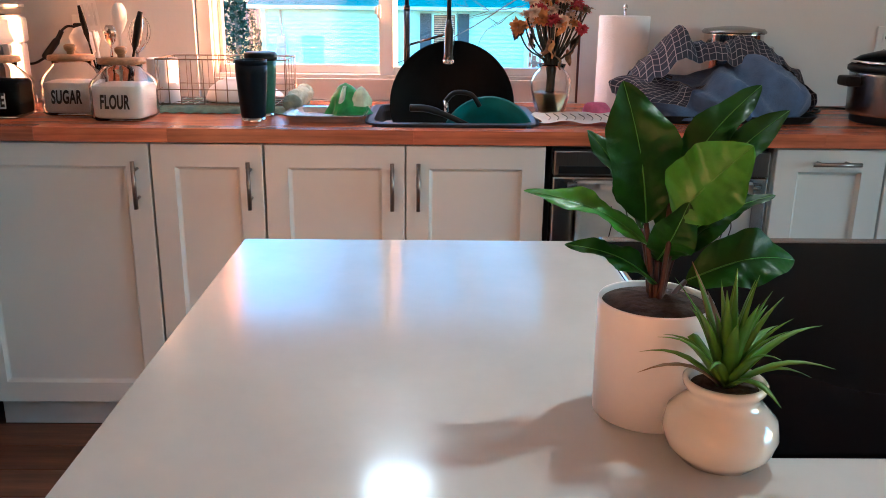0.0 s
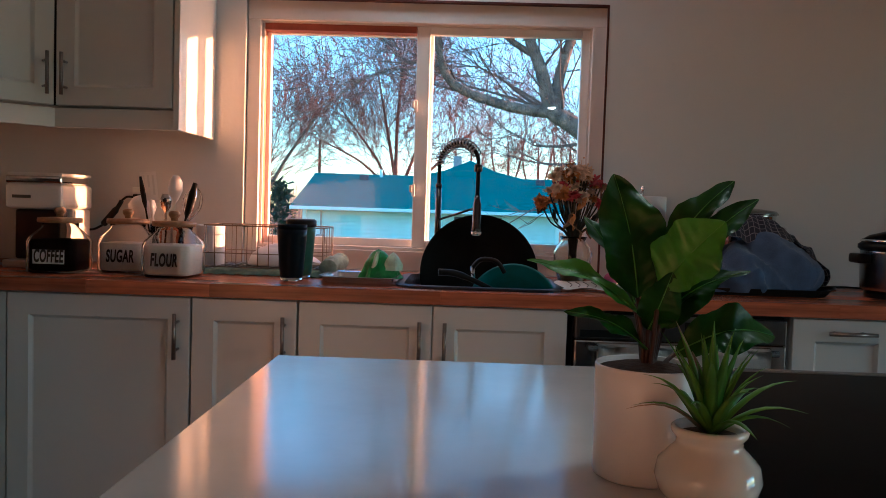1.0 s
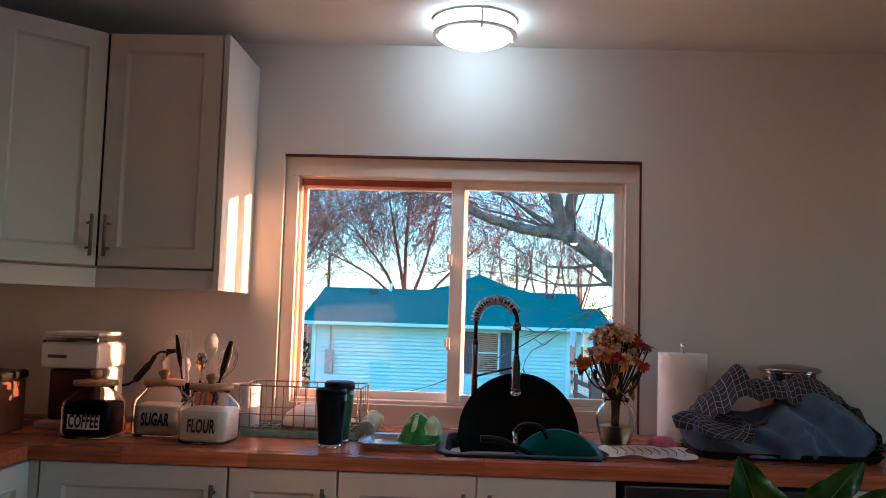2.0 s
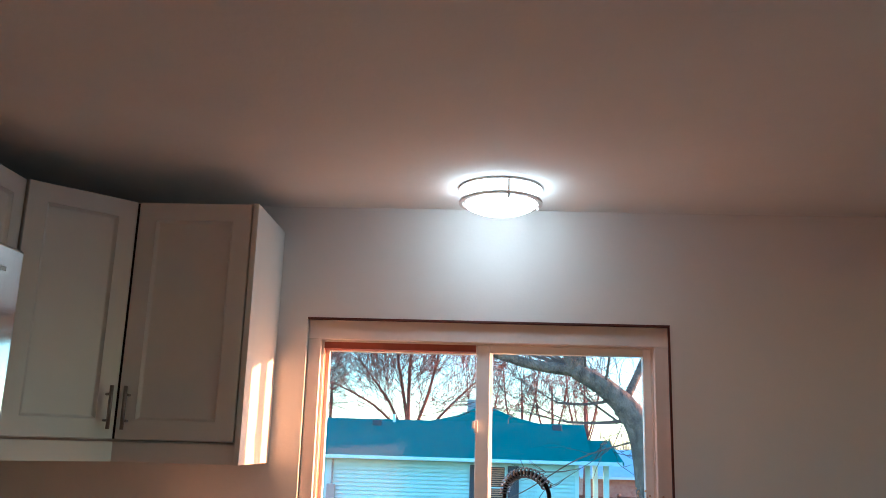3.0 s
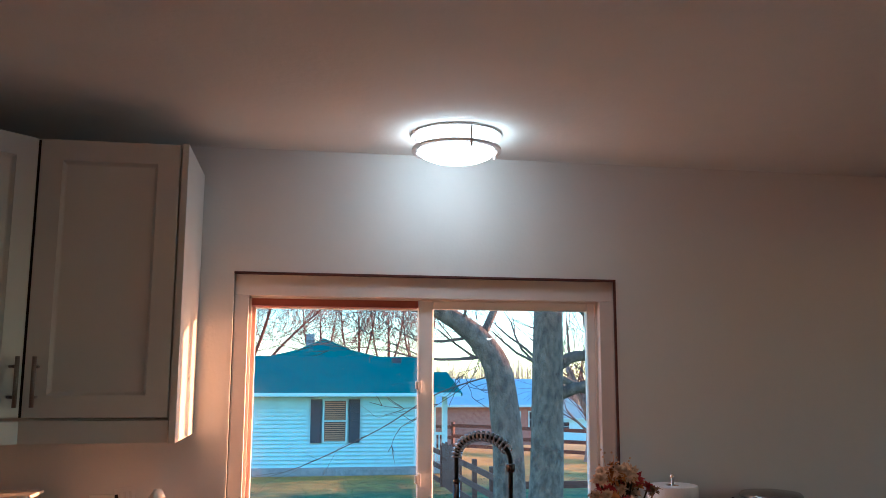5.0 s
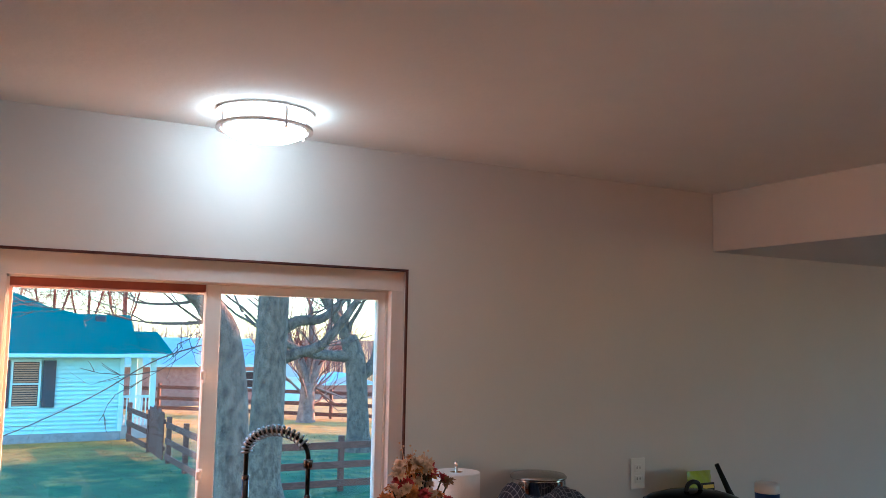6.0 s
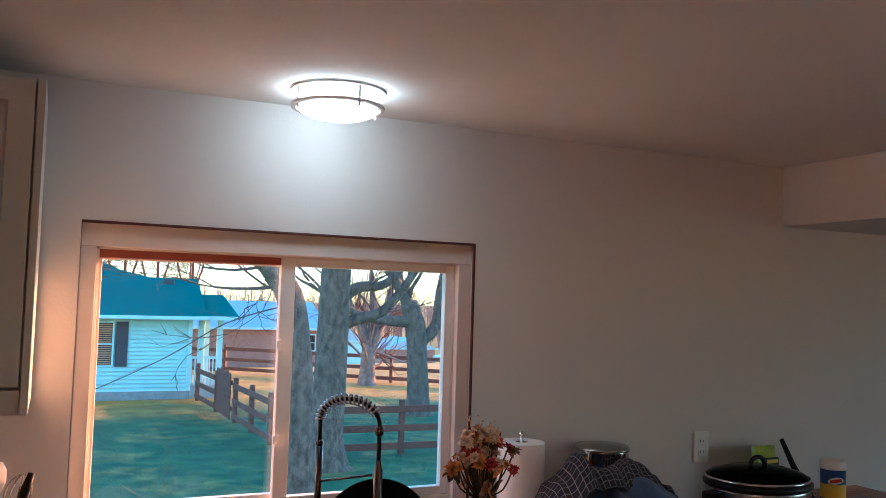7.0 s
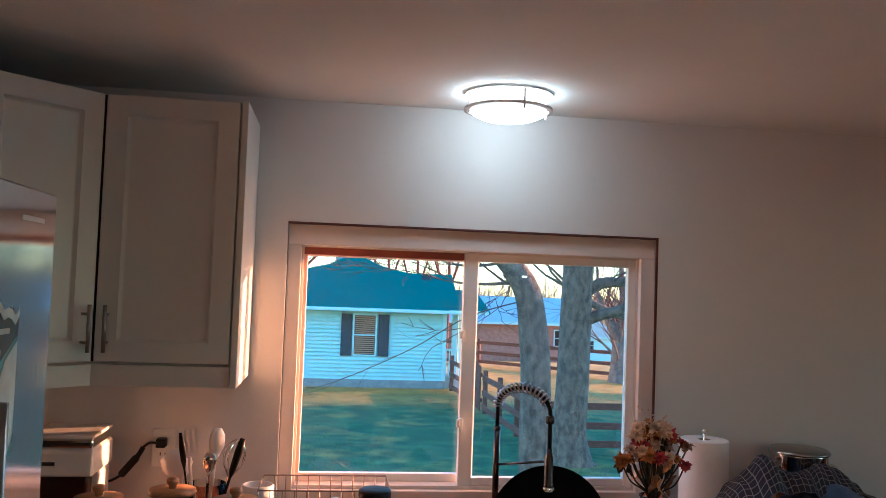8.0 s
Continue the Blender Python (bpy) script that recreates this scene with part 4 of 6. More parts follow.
part("disc", lathe([(0.03, 0.0), (0.05, 0.003), (0.075, 0.012), (0.076, 0.014), (0.05, 0.007), (0.01, 0.005)], 32), white_ceramic, pt, smooth=True).matrix_basis = pose(0, 0, 0.03, 0, 25, 0)

for x, y, h, m, nm in ((-0.424, -0.520, 0.170, navy_steel, "navy steel tumbler with a bare steel foot"), (-0.416, -0.425, 0.176, green_steel, "dark green steel tumbler with a black lid")):
    tb = thing("tumbler", (x, y, CT), nm, "tumbler", "insulated tumblers")
    part("foot", lathe([(0.031, 0.0), (0.032, 0.002), (0.0325, 0.014)], 36), chrome, tb, smooth=True)
    part("body", lathe([(0.0325, 0.0142), (0.034, 0.02), (0.043, h - 0.035), (0.0435, h - 0.014)], 36), m, tb, smooth=True)
    if m is navy_steel:
        part("rim", lathe([(0.0435, h - 0.0135), (0.0435, h), (0.041, h), (0.039, h - 0.04), (0.02, h - 0.045)], 36), m, tb, smooth=True)
    else:
        part("lid", lathe([(0.045, h - 0.0135), (0.046, h - 0.01), (0.046, h + 0.004), (0.040, h + 0.009), (0.01, h + 0.008)], 36), black_plastic, tb, "black push-on lid", True)

tr = thing("metal_tray", (-0.228, -0.445, CT), "shallow grey metal tray at the sink edge", "tray")
part("pan", lathe([(0.092, 0.0), (0.098, 0.004), (0.108, 0.020), (0.116, 0.022), (0.115, 0.024), (0.106, 0.022), (0.094, 0.007), (0.01, 0.006)], 48, sx=1.0, sy=0.98, power=8), tray_mat, tr, smooth=False)
gp = thing("green_package", (-0.168, -0.405, CT + 0.0075), "crumpled green plastic package lying in the tray", "package")


def lump(n, m, fx, seed, amp=0.16, freq=9.0):
    bm = bmesh.new()
    rings = []
    for j in range(m):
        v = j / (m - 1)
        ring = []
        for i in range(n):
            a = 2 * math.pi * i / n
            x, y, z = fx(a, v)
            k = 1 + amp * noise.noise(Vector((x * freq + seed, y * freq, z * freq)) * 4)
            ring.append((x * k, y * k, z))
        rings.append(ring)
    return add_rings(bm, rings)


part("wrapper", lump(28, 12, lambda a, v: (0.066 * math.cos(a) * (1 - v) ** 0.55 - 0.012 * v, 0.05 * math.sin(a) * (1 - v) ** 0.6, 0.004 + 0.088 * v), 3, 0.22), green_wrap, gp, smooth=False)
part("pale_end", lump(20, 9, lambda a, v: (0.032 * math.cos(a) * (1 - v) ** 0.5 + 0.034, 0.03 * math.sin(a) * (1 - v) ** 0.5 - 0.02, 0.03 + 0.055 * v), 8, 0.2), pale_wrap, gp, "clear pale end of the package")
part("fold", lump(16, 8, lambda a, v: (0.012 * math.cos(a) * (1 - v * 0.6) - 0.03 + 0.02 * v, 0.012 * math.sin(a) - 0.03, 0.01 + 0.075 * v), 5, 0.3), pale_wrap, gp)

# ---- in and behind the sink ----
pan = thing("frying_pan", (0.133, -0.203, 0.739), "large black frying pan standing on edge in the sink", "pan")
pm = pose(0, 0, 0.192, 90 - 7, 0, 0)
part("body", lathe([(0.01, 0.002), (0.15, 0.0), (0.160, 0.004), (0.191, 0.044), (0.192, 0.048), (0.189, 0.048), (0.157, 0.008), (0.01, 0.006)], 64), black_enamel, pan, smooth=True).matrix_basis = pm
part("handle_plate", box(-0.025, 0.025, -0.012, 0.012, -0.006, -0.0005, 0.003), black_plastic, pan).matrix_basis = pm @ pose(-0.02, 0.115, 0)
tl = thing("teal_pot", (0.235, -0.440, 0.735), "teal enamelled pot tipped on its side in the sink", "pot")
part("body", lathe([(0.02, 0.0), (0.095, 0.0), (0.11, 0.012), (0.13, 0.115), (0.134, 0.12), (0.128, 0.12), (0.107, 0.016), (0.02, 0.008)], 48), teal_mat, tl, smooth=True).matrix_basis = pose(0.01, 0.02, 0.085, 68, 18, -16)
part("handle", tube(curve_pts([(-0.125, -0.02, 0.235), (-0.10, -0.05, 0.262), (-0.055, -0.055, 0.258), (-0.03, -0.05, 0.225)], 6), 0.007, 8), black_plastic, tl, "black loop handle", True)
part("handle_end", tube([(-0.125, -0.022, 0.238), (-0.122, -0.03, 0.205)], [0.008, 0.006], 8), chrome, tl, smooth=True)
sp2 = thing("skillet_handle", (0.03, -0.53, CT - 0.03), "black skillet lying low in the sink with its handle up", "pan")
part("handle", tube(curve_pts([(-0.02, -0.005, 0.075), (0.03, 0.0, 0.072), (0.09, 0.01, 0.05), (0.17, 0.03, 0.01)], 5), [0.010] * 8 + [0.008] * 8, 10), black_plastic, sp2, smooth=True)
part("pan", lathe([(0.02, -0.05), (0.10, -0.05), (0.12, -0.01), (0.117, -0.01), (0.098, -0.045), (0.02, -0.045)], 40), black_enamel, sp2, smooth=True).matrix_basis = pose(0.18, 0.12, -0.06, 12, 10, 0)

fa = thing("faucet", (-0.010, -0.110, CT), "dark bronze spring pull-down kitchen faucet", "faucet")
hd = Vector((0.130, -0.170, 0))
part("base", lathe([(0.027, 0.0), (0.027, 0.006), (0.019, 0.014), (0.017, 0.05)], 28), bronze, fa, smooth=True)
part("riser", tube([(0, 0, 0.04), (0, 0, 0.30)], 0.0105, 16), bronze, fa, smooth=True)
part("riser_cap", lathe([(0.0105, 0.30), (0.0115, 0.302), (0.0115, 0.312), (0.007, 0.316)], 20), bronze, fa, smooth=True)
arch = [Vector((0, 0, 0.31)), Vector((0, 0, 0.35))] + [hd * (0.5 - 0.5 * math.cos(a)) + Vector((0, 0, 0.378 + 0.070 * math.sin(a))) for a in np.linspace(0, math.pi, 22)] + [hd + Vector((0, 0, 0.33)), hd + Vector((0, 0, 0.25))]
part("hose", tube(arch, 0.0068, 10), black_plastic, fa, smooth=True)
fine_arch = curve_pts(arch[2:21], 16)
coil, turns = [], 17
for k, p in enumerate(fine_arch):
    d = (fine_arch[min(k + 1, len(fine_arch) - 1)] - fine_arch[max(k - 1, 0)]).normalized()
    s1 = d.cross(Vector((-hd.y, hd.x, 0)).normalized()).normalized()
    s2 = d.cross(s1)
    a = 2 * math.pi * turns * k / len(fine_arch)
    coil.append(p + 0.0145 * (math.cos(a) * s1 + math.sin(a) * s2))
part("spring", tube(coil, 0.0030, 6), steel, fa, "steel coil spring", True)
part("collar", lathe([(0.012, 0.0), (0.0135, 0.003), (0.0135, 0.02), (0.012, 0.024)], 20), bronze, fa, smooth=True).location = (hd.x, hd.y, 0.350)
part("spray_head", lathe([(0.013, 0.155), (0.0165, 0.15), (0.0165, 0.168), (0.0140, 0.174), (0.0135, 0.250), (0.011, 0.254), (0.0085, 0.275)], 24), bronze, fa, "pull-down spray head", True).location = (hd.x, hd.y, 0)
part("nozzle", lathe([(0.016, 0.146), (0.019, 0.148), (0.019, 0.158), (0.0165, 0.16)], 24), chrome, fa, smooth=True).location = (hd.x, hd.y, 0)
part("arm", tube([(0, 0, 0.19), (hd.x * 0.9, hd.y * 0.9, 0.232)], 0.004, 8), bronze, fa, smooth=True)
part("lever", tube([(0.012, -0.004, 0.05), (0.06, -0.012, 0.075)], [0.006, 0.004], 8), bronze, fa, smooth=True)

# ---- vase of dried flowers ----
vs = thing("flower_vase", (0.420, -0.365, CT), "glass vase of dried flowers with cloudy water", "vase")
part("glass", lathe([(0.030, 0.0), (0.040, 0.004), (0.058, 0.08), (0.060, 0.105), (0.050, 0.128), (0.036, 0.142), (0.042, 0.156), (0.039, 0.156), (0.032, 0.142), (0.046, 0.127), (0.0555, 0.104), (0.053, 0.08), (0.036, 0.01), (0.01, 0.008)], 40), frosted_glass, vs, smooth=True)
part("water", lathe([(0.034, 0.0105), (0.05, 0.072), (0.05, 0.074), (0.01, 0.074)], 32), amber_water, vs, smooth=True)
bq = thing("dried_bouquet", (0.420, -0.365, CT + 0.012), "dried bouquet of cream, orange and red flowers", "flowers")
rb_ = random.Random(19)
heads = []
for k in range(52):
    a, r = rb_.uniform(0, 6.28), rb_.uniform(0.01, 0.110)
    z = 0.350 - 0.85 * r + rb_.uniform(-0.04, 0.035)
    heads.append(Vector((r * math.cos(a) * 1.08, r * math.sin(a) * 0.8, z)))
for k, hpt in enumerate(heads):
    st = part("stem", tube(curve_pts([(rb_.uniform(-0.02, 0.02), rb_.uniform(-0.02, 0.02), 0.01), (hpt.x * 0.15, hpt.y * 0.15, 0.14), (hpt.x * 0.7, hpt.y * 0.7, hpt.z - 0.06), hpt], 4), 0.0026, 5), dry_stem, bq)
    fm = bmesh.new()
    layers = rb_.randint(3, 4)
    R = rb_.uniform(0.020, 0.034)
    for ly in range(layers):
        cnt = 17 - 3 * ly
        for i in range(cnt):
            a = 6.283 * i / cnt + ly * 0.4 + rb_.uniform(-0.15, 0.15)
            el = radians(8 + 25 * ly) + rb_.uniform(-0.25, 0.25)
            ln = R * (1 - 0.16 * ly) * rb_.uniform(0.75, 1.15)
            d = Vector((math.cos(a) * math.cos(el), math.sin(a) * math.cos(el), math.sin(el)))
            s = Vector((-math.sin(a), math.cos(a), 0)) * ln * 0.20
            cup = Vector((0, 0, ln * 0.16))
            q0, q1, q2 = d * 0.002, d * ln * 0.6, d * ln
            v = [fm.verts.new(p) for p in (q0 - s * 0.3, q0 + s * 0.3, q1 + s + cup, q2 + cup * rb_.uniform(-1.5, 1.8), q1 - s + cup)]
            fm.faces.new(v)
    tilt = pose(hpt.x, hpt.y, hpt.z, rb_.uniform(-50, 50) + (-50 if hpt.y < 0 else 0) * -1, rb_.uniform(-35, 35), 0)
    mtl = rb_.choice((petal_cream, petal_orange, petal_cream, petal_brown, petal_cream, petal_orange))
    if k % 5 == 2:
        mtl = petal_red
    part("blossom", fm, mtl, bq).matrix_basis = tilt
for k in range(14):
    a, r = rb_.uniform(0, 6.28), rb_.uniform(0.05, 0.11)
    p = Vector((r * math.cos(a), r * math.sin(a) * 0.8, rb_.uniform(0.17, 0.27)))
    lf = bmesh.new()
    L, W = rb_.uniform(0.04, 0.07), rb_.uniform(0.008, 0.014)
    add_rings(lf, [[(-W * math.sin(math.pi * (0.06 + 0.9 * t)), 0.006 * math.sin(9 * t), -L * t), (0, 0.004 + 0.006 * math.sin(9 * t), -L * t), (W * math.sin(math.pi * (0.06 + 0.9 * t)), 0.006 * math.sin(9 * t), -L * t)] for t in np.linspace(0, 1, 6)], False, False, closed=False)
    part("dry_leaf", lf, rb_.choice((petal_brown, petal_orange, dry_stem)), bq).matrix_basis = pose(p.x, p.y, p.z, rb_.uniform(-40, 40), rb_.uniform(-60, 60), rb_.uniform(0, 360))
for k in range(7):
    a = rb_.uniform(0, 6.28)
    tip = Vector((0.05 * math.cos(a), 0.03 * math.sin(a), rb_.uniform(0.35, 0.40)))
    sprig = tube(curve_pts([(0, 0, 0.15), tip * 0.6 + Vector((0, 0, 0.06)), tip], 4), 0.0011, 4)
    for q in range(8):
        c = tip * (0.75 + 0.25 * q / 7) + Vector((rb_.gauss(0, 0.008), rb_.gauss(0, 0.006), rb_.gauss(0.01, 0.008)))
        bmesh.ops.create_icosphere(sprig, subdivisions=1, radius=0.0035, matrix=Matrix.Translation(c))
    part("sprig", sprig, petal_cream, bq)

rt = thing("paper_towel_roll", (0.668, -0.170, CT), "white paper towel roll on an upright steel holder", "paper towel")
part("base", lathe([(0.084, 0.0), (0.084, 0.006), (0.076, 0.010), (0.01, 0.010)], 36), chrome, rt, smooth=True)
part("roll", lathe([(0.022, 0.011), (0.0765, 0.011), (0.078, 0.014), (0.078, 0.288), (0.0765, 0.291), (0.022, 0.291), (0.0215, 0.285), (0.0215, 0.016)], 48, cap0=False, cap1=False), paper, rt, "white quilted paper", False)
part("core", lathe([(0.0213, 0.012), (0.0213, 0.290), (0.0195, 0.290), (0.0195, 0.012)], 24, cap0=False, cap1=False), lid_wood, rt)
part("rod", tube([(0, 0, 0.01), (0, 0, 0.312)], 0.0045, 10), chrome, rt, smooth=True)
part("finial", lathe([(0.004, 0.308), (0.007, 0.314), (0.007, 0.320), (0.003, 0.326)], 12), chrome, rt, smooth=True)

cl = thing("printed_cloth", (0.492, -0.475, CT), "white cloth with thin black lines lying on the worktop", "cloth")
cbm = bmesh.new()
rows = []
for j in range(14):
    row = []
    for i in range(26):
        u, v = i / 25, j / 13
        x, y = -0.125 + 0.25 * u + 0.012 * math.sin(v * 7), -0.065 + 0.12 * v + 0.012 * math.sin(u * 6)
        row.append((x, y, 0.004 + 0.006 * (1 + noise.noise(Vector((x * 22, y * 22, 0.3)))) + 0.012 * v))
    rows.append(row)
add_rings(cbm, rows, False, False, closed=False)
part("cloth", cbm, cloth_white, cl, smooth=True)
for k in range(9):
    x = -0.095 + k * 0.024
    part("line", tube(curve_pts([(x, -0.05, 0.0155), (x + 0.008, -0.02, 0.0185), (x - 0.002, 0.02, 0.023)], 3), 0.0011, 5), ink, cl)
pk = thing("pink_sponge", (0.555, -0.385, CT), "pink scrubbing sponge by the paper towel", "sponge")
part("body", lump(24, 8, lambda a, v: (0.045 * math.cos(a) * (1 - v ** 4 * 0.4), 0.03 * math.sin(a) * (1 - v ** 4 * 0.4), 0.002 + 0.045 * v), 2, 0.12), pink_mat, pk, smooth=True)

# ---- cloth pile, steel pot, slow cooker ----
tyl = thing("serving_tray", (0.917, -0.330, CT), "black tray under a heap of cloths", "tray")
part("pan", lathe([(0.13, 0.0), (0.135, 0.004), (0.142, 0.022), (0.139, 0.023), (0.131, 0.007), (0.01, 0.006)], 40, sx=1.95, sy=1.12, power=6), black_plastic, tyl)
hp = thing("blue_cloth", (0.917, -0.330, CT + 0.0075), "heap of blue-grey cloth piled on the tray", "cloth")


def mound(u, v):
    """A point of the heap: u round it, v from its foot to its top."""
    a = 2 * math.pi * u
    r = (1 - v ** 2.3) ** 0.55
    x = 0.255 * r * math.cos(a) + 0.02 * v
    y = 0.150 * r * math.sin(a)
    top = 0.132 + 0.012 * math.sin(x * 7 - 0.6) + 0.016 * math.sin(x * 19)
    z = 0.003 + top * v
    p = Vector((x, y, z))
    drape = 0.5 + 0.5 * math.sin(3 * a + 16 * z + x * 16 + 2.2 * noise.noise(Vector((x * 6, y * 6, z * 6))))
    fold = 0.042 * drape ** 1.5 * min(1, v * 3) + 0.05 * noise.noise(Vector((x * 7, y * 7, z * 4)) + Vector((4, 1, 2))) + 0.045 * (0.35 - abs(noise.noise(Vector((x * 11 + z * 8, y * 11, z * 5))))) + 0.014 * (0.3 - abs(noise.noise(Vector((x * 27 - z * 16, y * 27, z * 9))))) + 0.016 * math.sin(a * 8 + 5 * v + 2 * noise.noise(Vector((x * 6, y * 6, 0)))) * (1 - v) * min(1, v * 4)
    k = 1 + fold / max(0.08, math.hypot(x, y)) * (1 - v * 0.6)
    return Vector((x * k, y * k, max(0.002, z + fold * 0.55 * min(1, v * 3))))


def surface(fn, nu, nv, closed_u=True):
    bm = bmesh.new()
    add_rings(bm, [[fn(i / (nu if closed_u else nu - 1), j / (nv - 1) * 0.995) for i in range(nu)] for j in range(nv)], False, closed_u, closed=closed_u)
    return bm


part("cloth", surface(mound, 96, 40), cloth_blue, hp, smooth=True)
check_mat = bpy.data.materials.new("dark_windowpane_check")
check_mat.use_nodes = True
cn_, cl_ = check_mat.node_tree.nodes, check_mat.node_tree.links
uvn = cn_.new("ShaderNodeUVMap")
brick = cn_.new("ShaderNodeTexBrick")
brick.offset, brick.squash = 0.0, 1.0
brick.inputs["Color1"].default_value, brick.inputs["Color2"].default_value = (0.018, 0.020, 0.034, 1), (0.024, 0.024, 0.04, 1)
brick.inputs["Mortar"].default_value = (0.26, 0.22, 0.22, 1)
brick.inputs["Scale"].default_value, brick.inputs["Mortar Size"].default_value = 1.0, 0.028
brick.inputs["Brick Width"].default_value, brick.inputs["Row Height"].default_value = 0.5, 0.5
cl_.new(uvn.outputs[0], brick.inputs[0])
cl_.new(brick.outputs[0], cn_["Principled BSDF"].inputs["Base Color"])
cn_["Principled BSDF"].inputs["Roughness"].default_value = 0.92


def checked_cloth(name, fn, nu, nv, su, sv, label, at):
    t = thing(name, at, label, "cloth")
    bm = bmesh.new()
    uv = bm.loops.layers.uv.new("UVMap")
    grid = [[bm.verts.new(fn(i / (nu - 1), j / (nv - 1))) for i in range(nu)] for j in range(nv)]
    for j in range(nv - 1):
        for i in range(nu - 1):
            f = bm.faces.new((grid[j][i], grid[j][i + 1], grid[j + 1][i + 1], grid[j + 1][i]))
            for lp, (di, dj) in zip(f.loops, ((0, 0), (1, 0), (1, 1), (0, 1))):
                lp[uv].uv = ((i + di) / (nu - 1) * su, (j + dj) / (nv - 1) * sv)
    part("cloth", bm, check_mat, t, smooth=True)


def over_top(u, v):
    x = -0.250 + 0.525 * u
    q = v * 2 - 1
    y = 0.030 + q * (0.090 + 0.015 * math.sin(u * 8)) + 0.012 * math.sin(u * 23)
    hx_ = max(0.0, 1 - (x / 0.285) ** 2) ** 0.5
    z = 0.045 + 0.160 * hx_ - 0.055 * q * q + 0.020 * noise.noise(Vector((x * 14, y * 14, 2)))
    z += 0.060 * math.exp(-((x + 0.12) / 0.05) ** 2) * (1 - 0.6 * q * q) + 0.018 * math.exp(-((x - 0.10) / 0.08) ** 2)
    z += 0.030 * (0.35 - abs(noise.noise(Vector((x * 20, y * 9, 5)))))
    return Vector((x, y, z))


checked_cloth("checked_cloth", over_top, 90, 30, 15, 6, "dark checked cloth draped over the heap", (0.917, -0.330, CT + 0.0075))


def side_fold(u, v):
    a = 0.5 + 0.17 * u
    p = mound(a, 0.25 + 0.6 * v)
    n_ = Vector((p.x, p.y * 1.5, 0)).normalized()
    return p + n_ * (0.010 + 0.012 * math.sin(u * 12 + v * 5)) + Vector((0, 0, 0.004))


checked_cloth("checked_cloth", side_fold, 30, 24, 6, 4.4, "dark checked cloth hanging down the end of the heap", (0.917, -0.330, CT + 0.0075))


def end_fold(u, v):
    a = 0.92 + 0.14 * u
    p = mound(a % 1.0, 0.1 + 0.75 * v)
    n_ = Vector((p.x, p.y * 1.5, 0)).normalized()
    return p + n_ * (0.008 + 0.008 * math.sin(u * 9 + v * 7)) + Vector((0, 0, 0.003))


checked_cloth("checked_cloth", end_fold, 24, 24, 4, 4.4, "dark checked cloth at the other end of the heap", (0.917, -0.330, CT + 0.0075))

sp3 = thing("steel_pot", (1.035, -0.110, CT), "polished steel pot with a dark lid behind the cloths", "pot")
part("body", lathe([(0.085, 0.0), (0.09, 0.006), (0.092, 0.235), (0.096, 0.24)], 48), chrome, sp3, smooth=True)
part("lid", lathe([(0.099, 0.2405), (0.100, 0.246), (0.092, 0.254), (0.03, 0.262), (0.005, 0.263)], 48), stainless, sp3, smooth=True)
for sx_ in (-1, 1):
    part("handle", tube(curve_pts([(sx_ * 0.09, -0.03, 0.19), (sx_ * 0.118, -0.025, 0.195), (sx_ * 0.118, 0.025, 0.195), (sx_ * 0.09, 0.03, 0.19)], 5), 0.006, 8), chrome, sp3, smooth=True)
for k, (dx_, dz_) in enumerate(((0.055, 0.20), (0.075, 0.165), (0.06, 0.13), (0.03, 0.175))):
    mc = thing("measuring_spoon", (1.035 + dx_, -0.110 - math.sqrt(max(0.0, 0.0935 ** 2 - dx_ ** 2)) - 0.014, CT + dz_), "small polished steel measuring spoon hung on the pot", "spoon", "measuring spoons")
    part("bowl", lathe([(0.003, 0.014), (0.012, 0.010), (0.016, 0.0), (0.0145, 0.0), (0.011, 0.008), (0.003, 0.012)], 20), chrome, mc, smooth=True).matrix_basis = pose(0, 0, 0, 80, 0, 20)
    part("stem", tube([(0, 0.006, 0.012), (0.0, 0.008, 0.04)], 0.002, 6), chrome, mc)

ck = thing("slow_cooker", (1.485, -0.400, CT), "oval steel slow cooker with black lid and handles", "slow cooker")
part("foot", lathe([(0.150, 0.0), (0.155, 0.004), (0.155, 0.022)], 56, sx=1.11, sy=0.95), black_plastic, ck, smooth=True)
part("body", lathe([(0.157, 0.0225), (0.165, 0.026), (0.1665, 0.034), (0.1692, 0.136), (0.1695, 0.143), (0.168, 0.145)], 56, sx=1.11, sy=0.95), stainless, ck, "brushed steel body", True)
part("rim", lathe([(0.171, 0.1455), (0.176, 0.150), (0.176, 0.162), (0.168, 0.168), (0.15, 0.168)], 56, sx=1.11, sy=0.95), black_plastic, ck, smooth=True)
part("lid", lathe([(0.170, 0.1685), (0.172, 0.174), (0.15, 0.19), (0.10, 0.205), (0.04, 0.211), (0.005, 0.212)], 56, sx=1.09, sy=0.93), black_glass, ck, "dark glass lid", True)
part("lid_band", lathe([(0.1725, 0.170), (0.1745, 0.172), (0.173, 0.177), (0.169, 0.178)], 56, sx=1.09, sy=0.93, cap0=False, cap1=False), chrome, ck, smooth=True)
part("knob", tube(curve_pts([(-0.035, 0, 0.208), (-0.025, 0, 0.232), (0.0, 0, 0.241), (0.025, 0, 0.232), (0.035, 0, 0.208)], 5), 0.008, 10), black_plastic, ck, smooth=True)
for sx_ in (-1, 1):
    part("handle", box(-0.022, 0.022, -0.035, 0.035, 0.105, 0.135, 0.010, 3, pose(sx_ * 0.200, 0, 0)), black_plastic, ck, smooth=True)
part("dial", lathe([(0.02, 0.0), (0.02, 0.014), (0.017, 0.018)], 20), black_plastic, ck, smooth=True).matrix_basis = pose(0.0, -0.160, 0.07, 90, 0, 0)
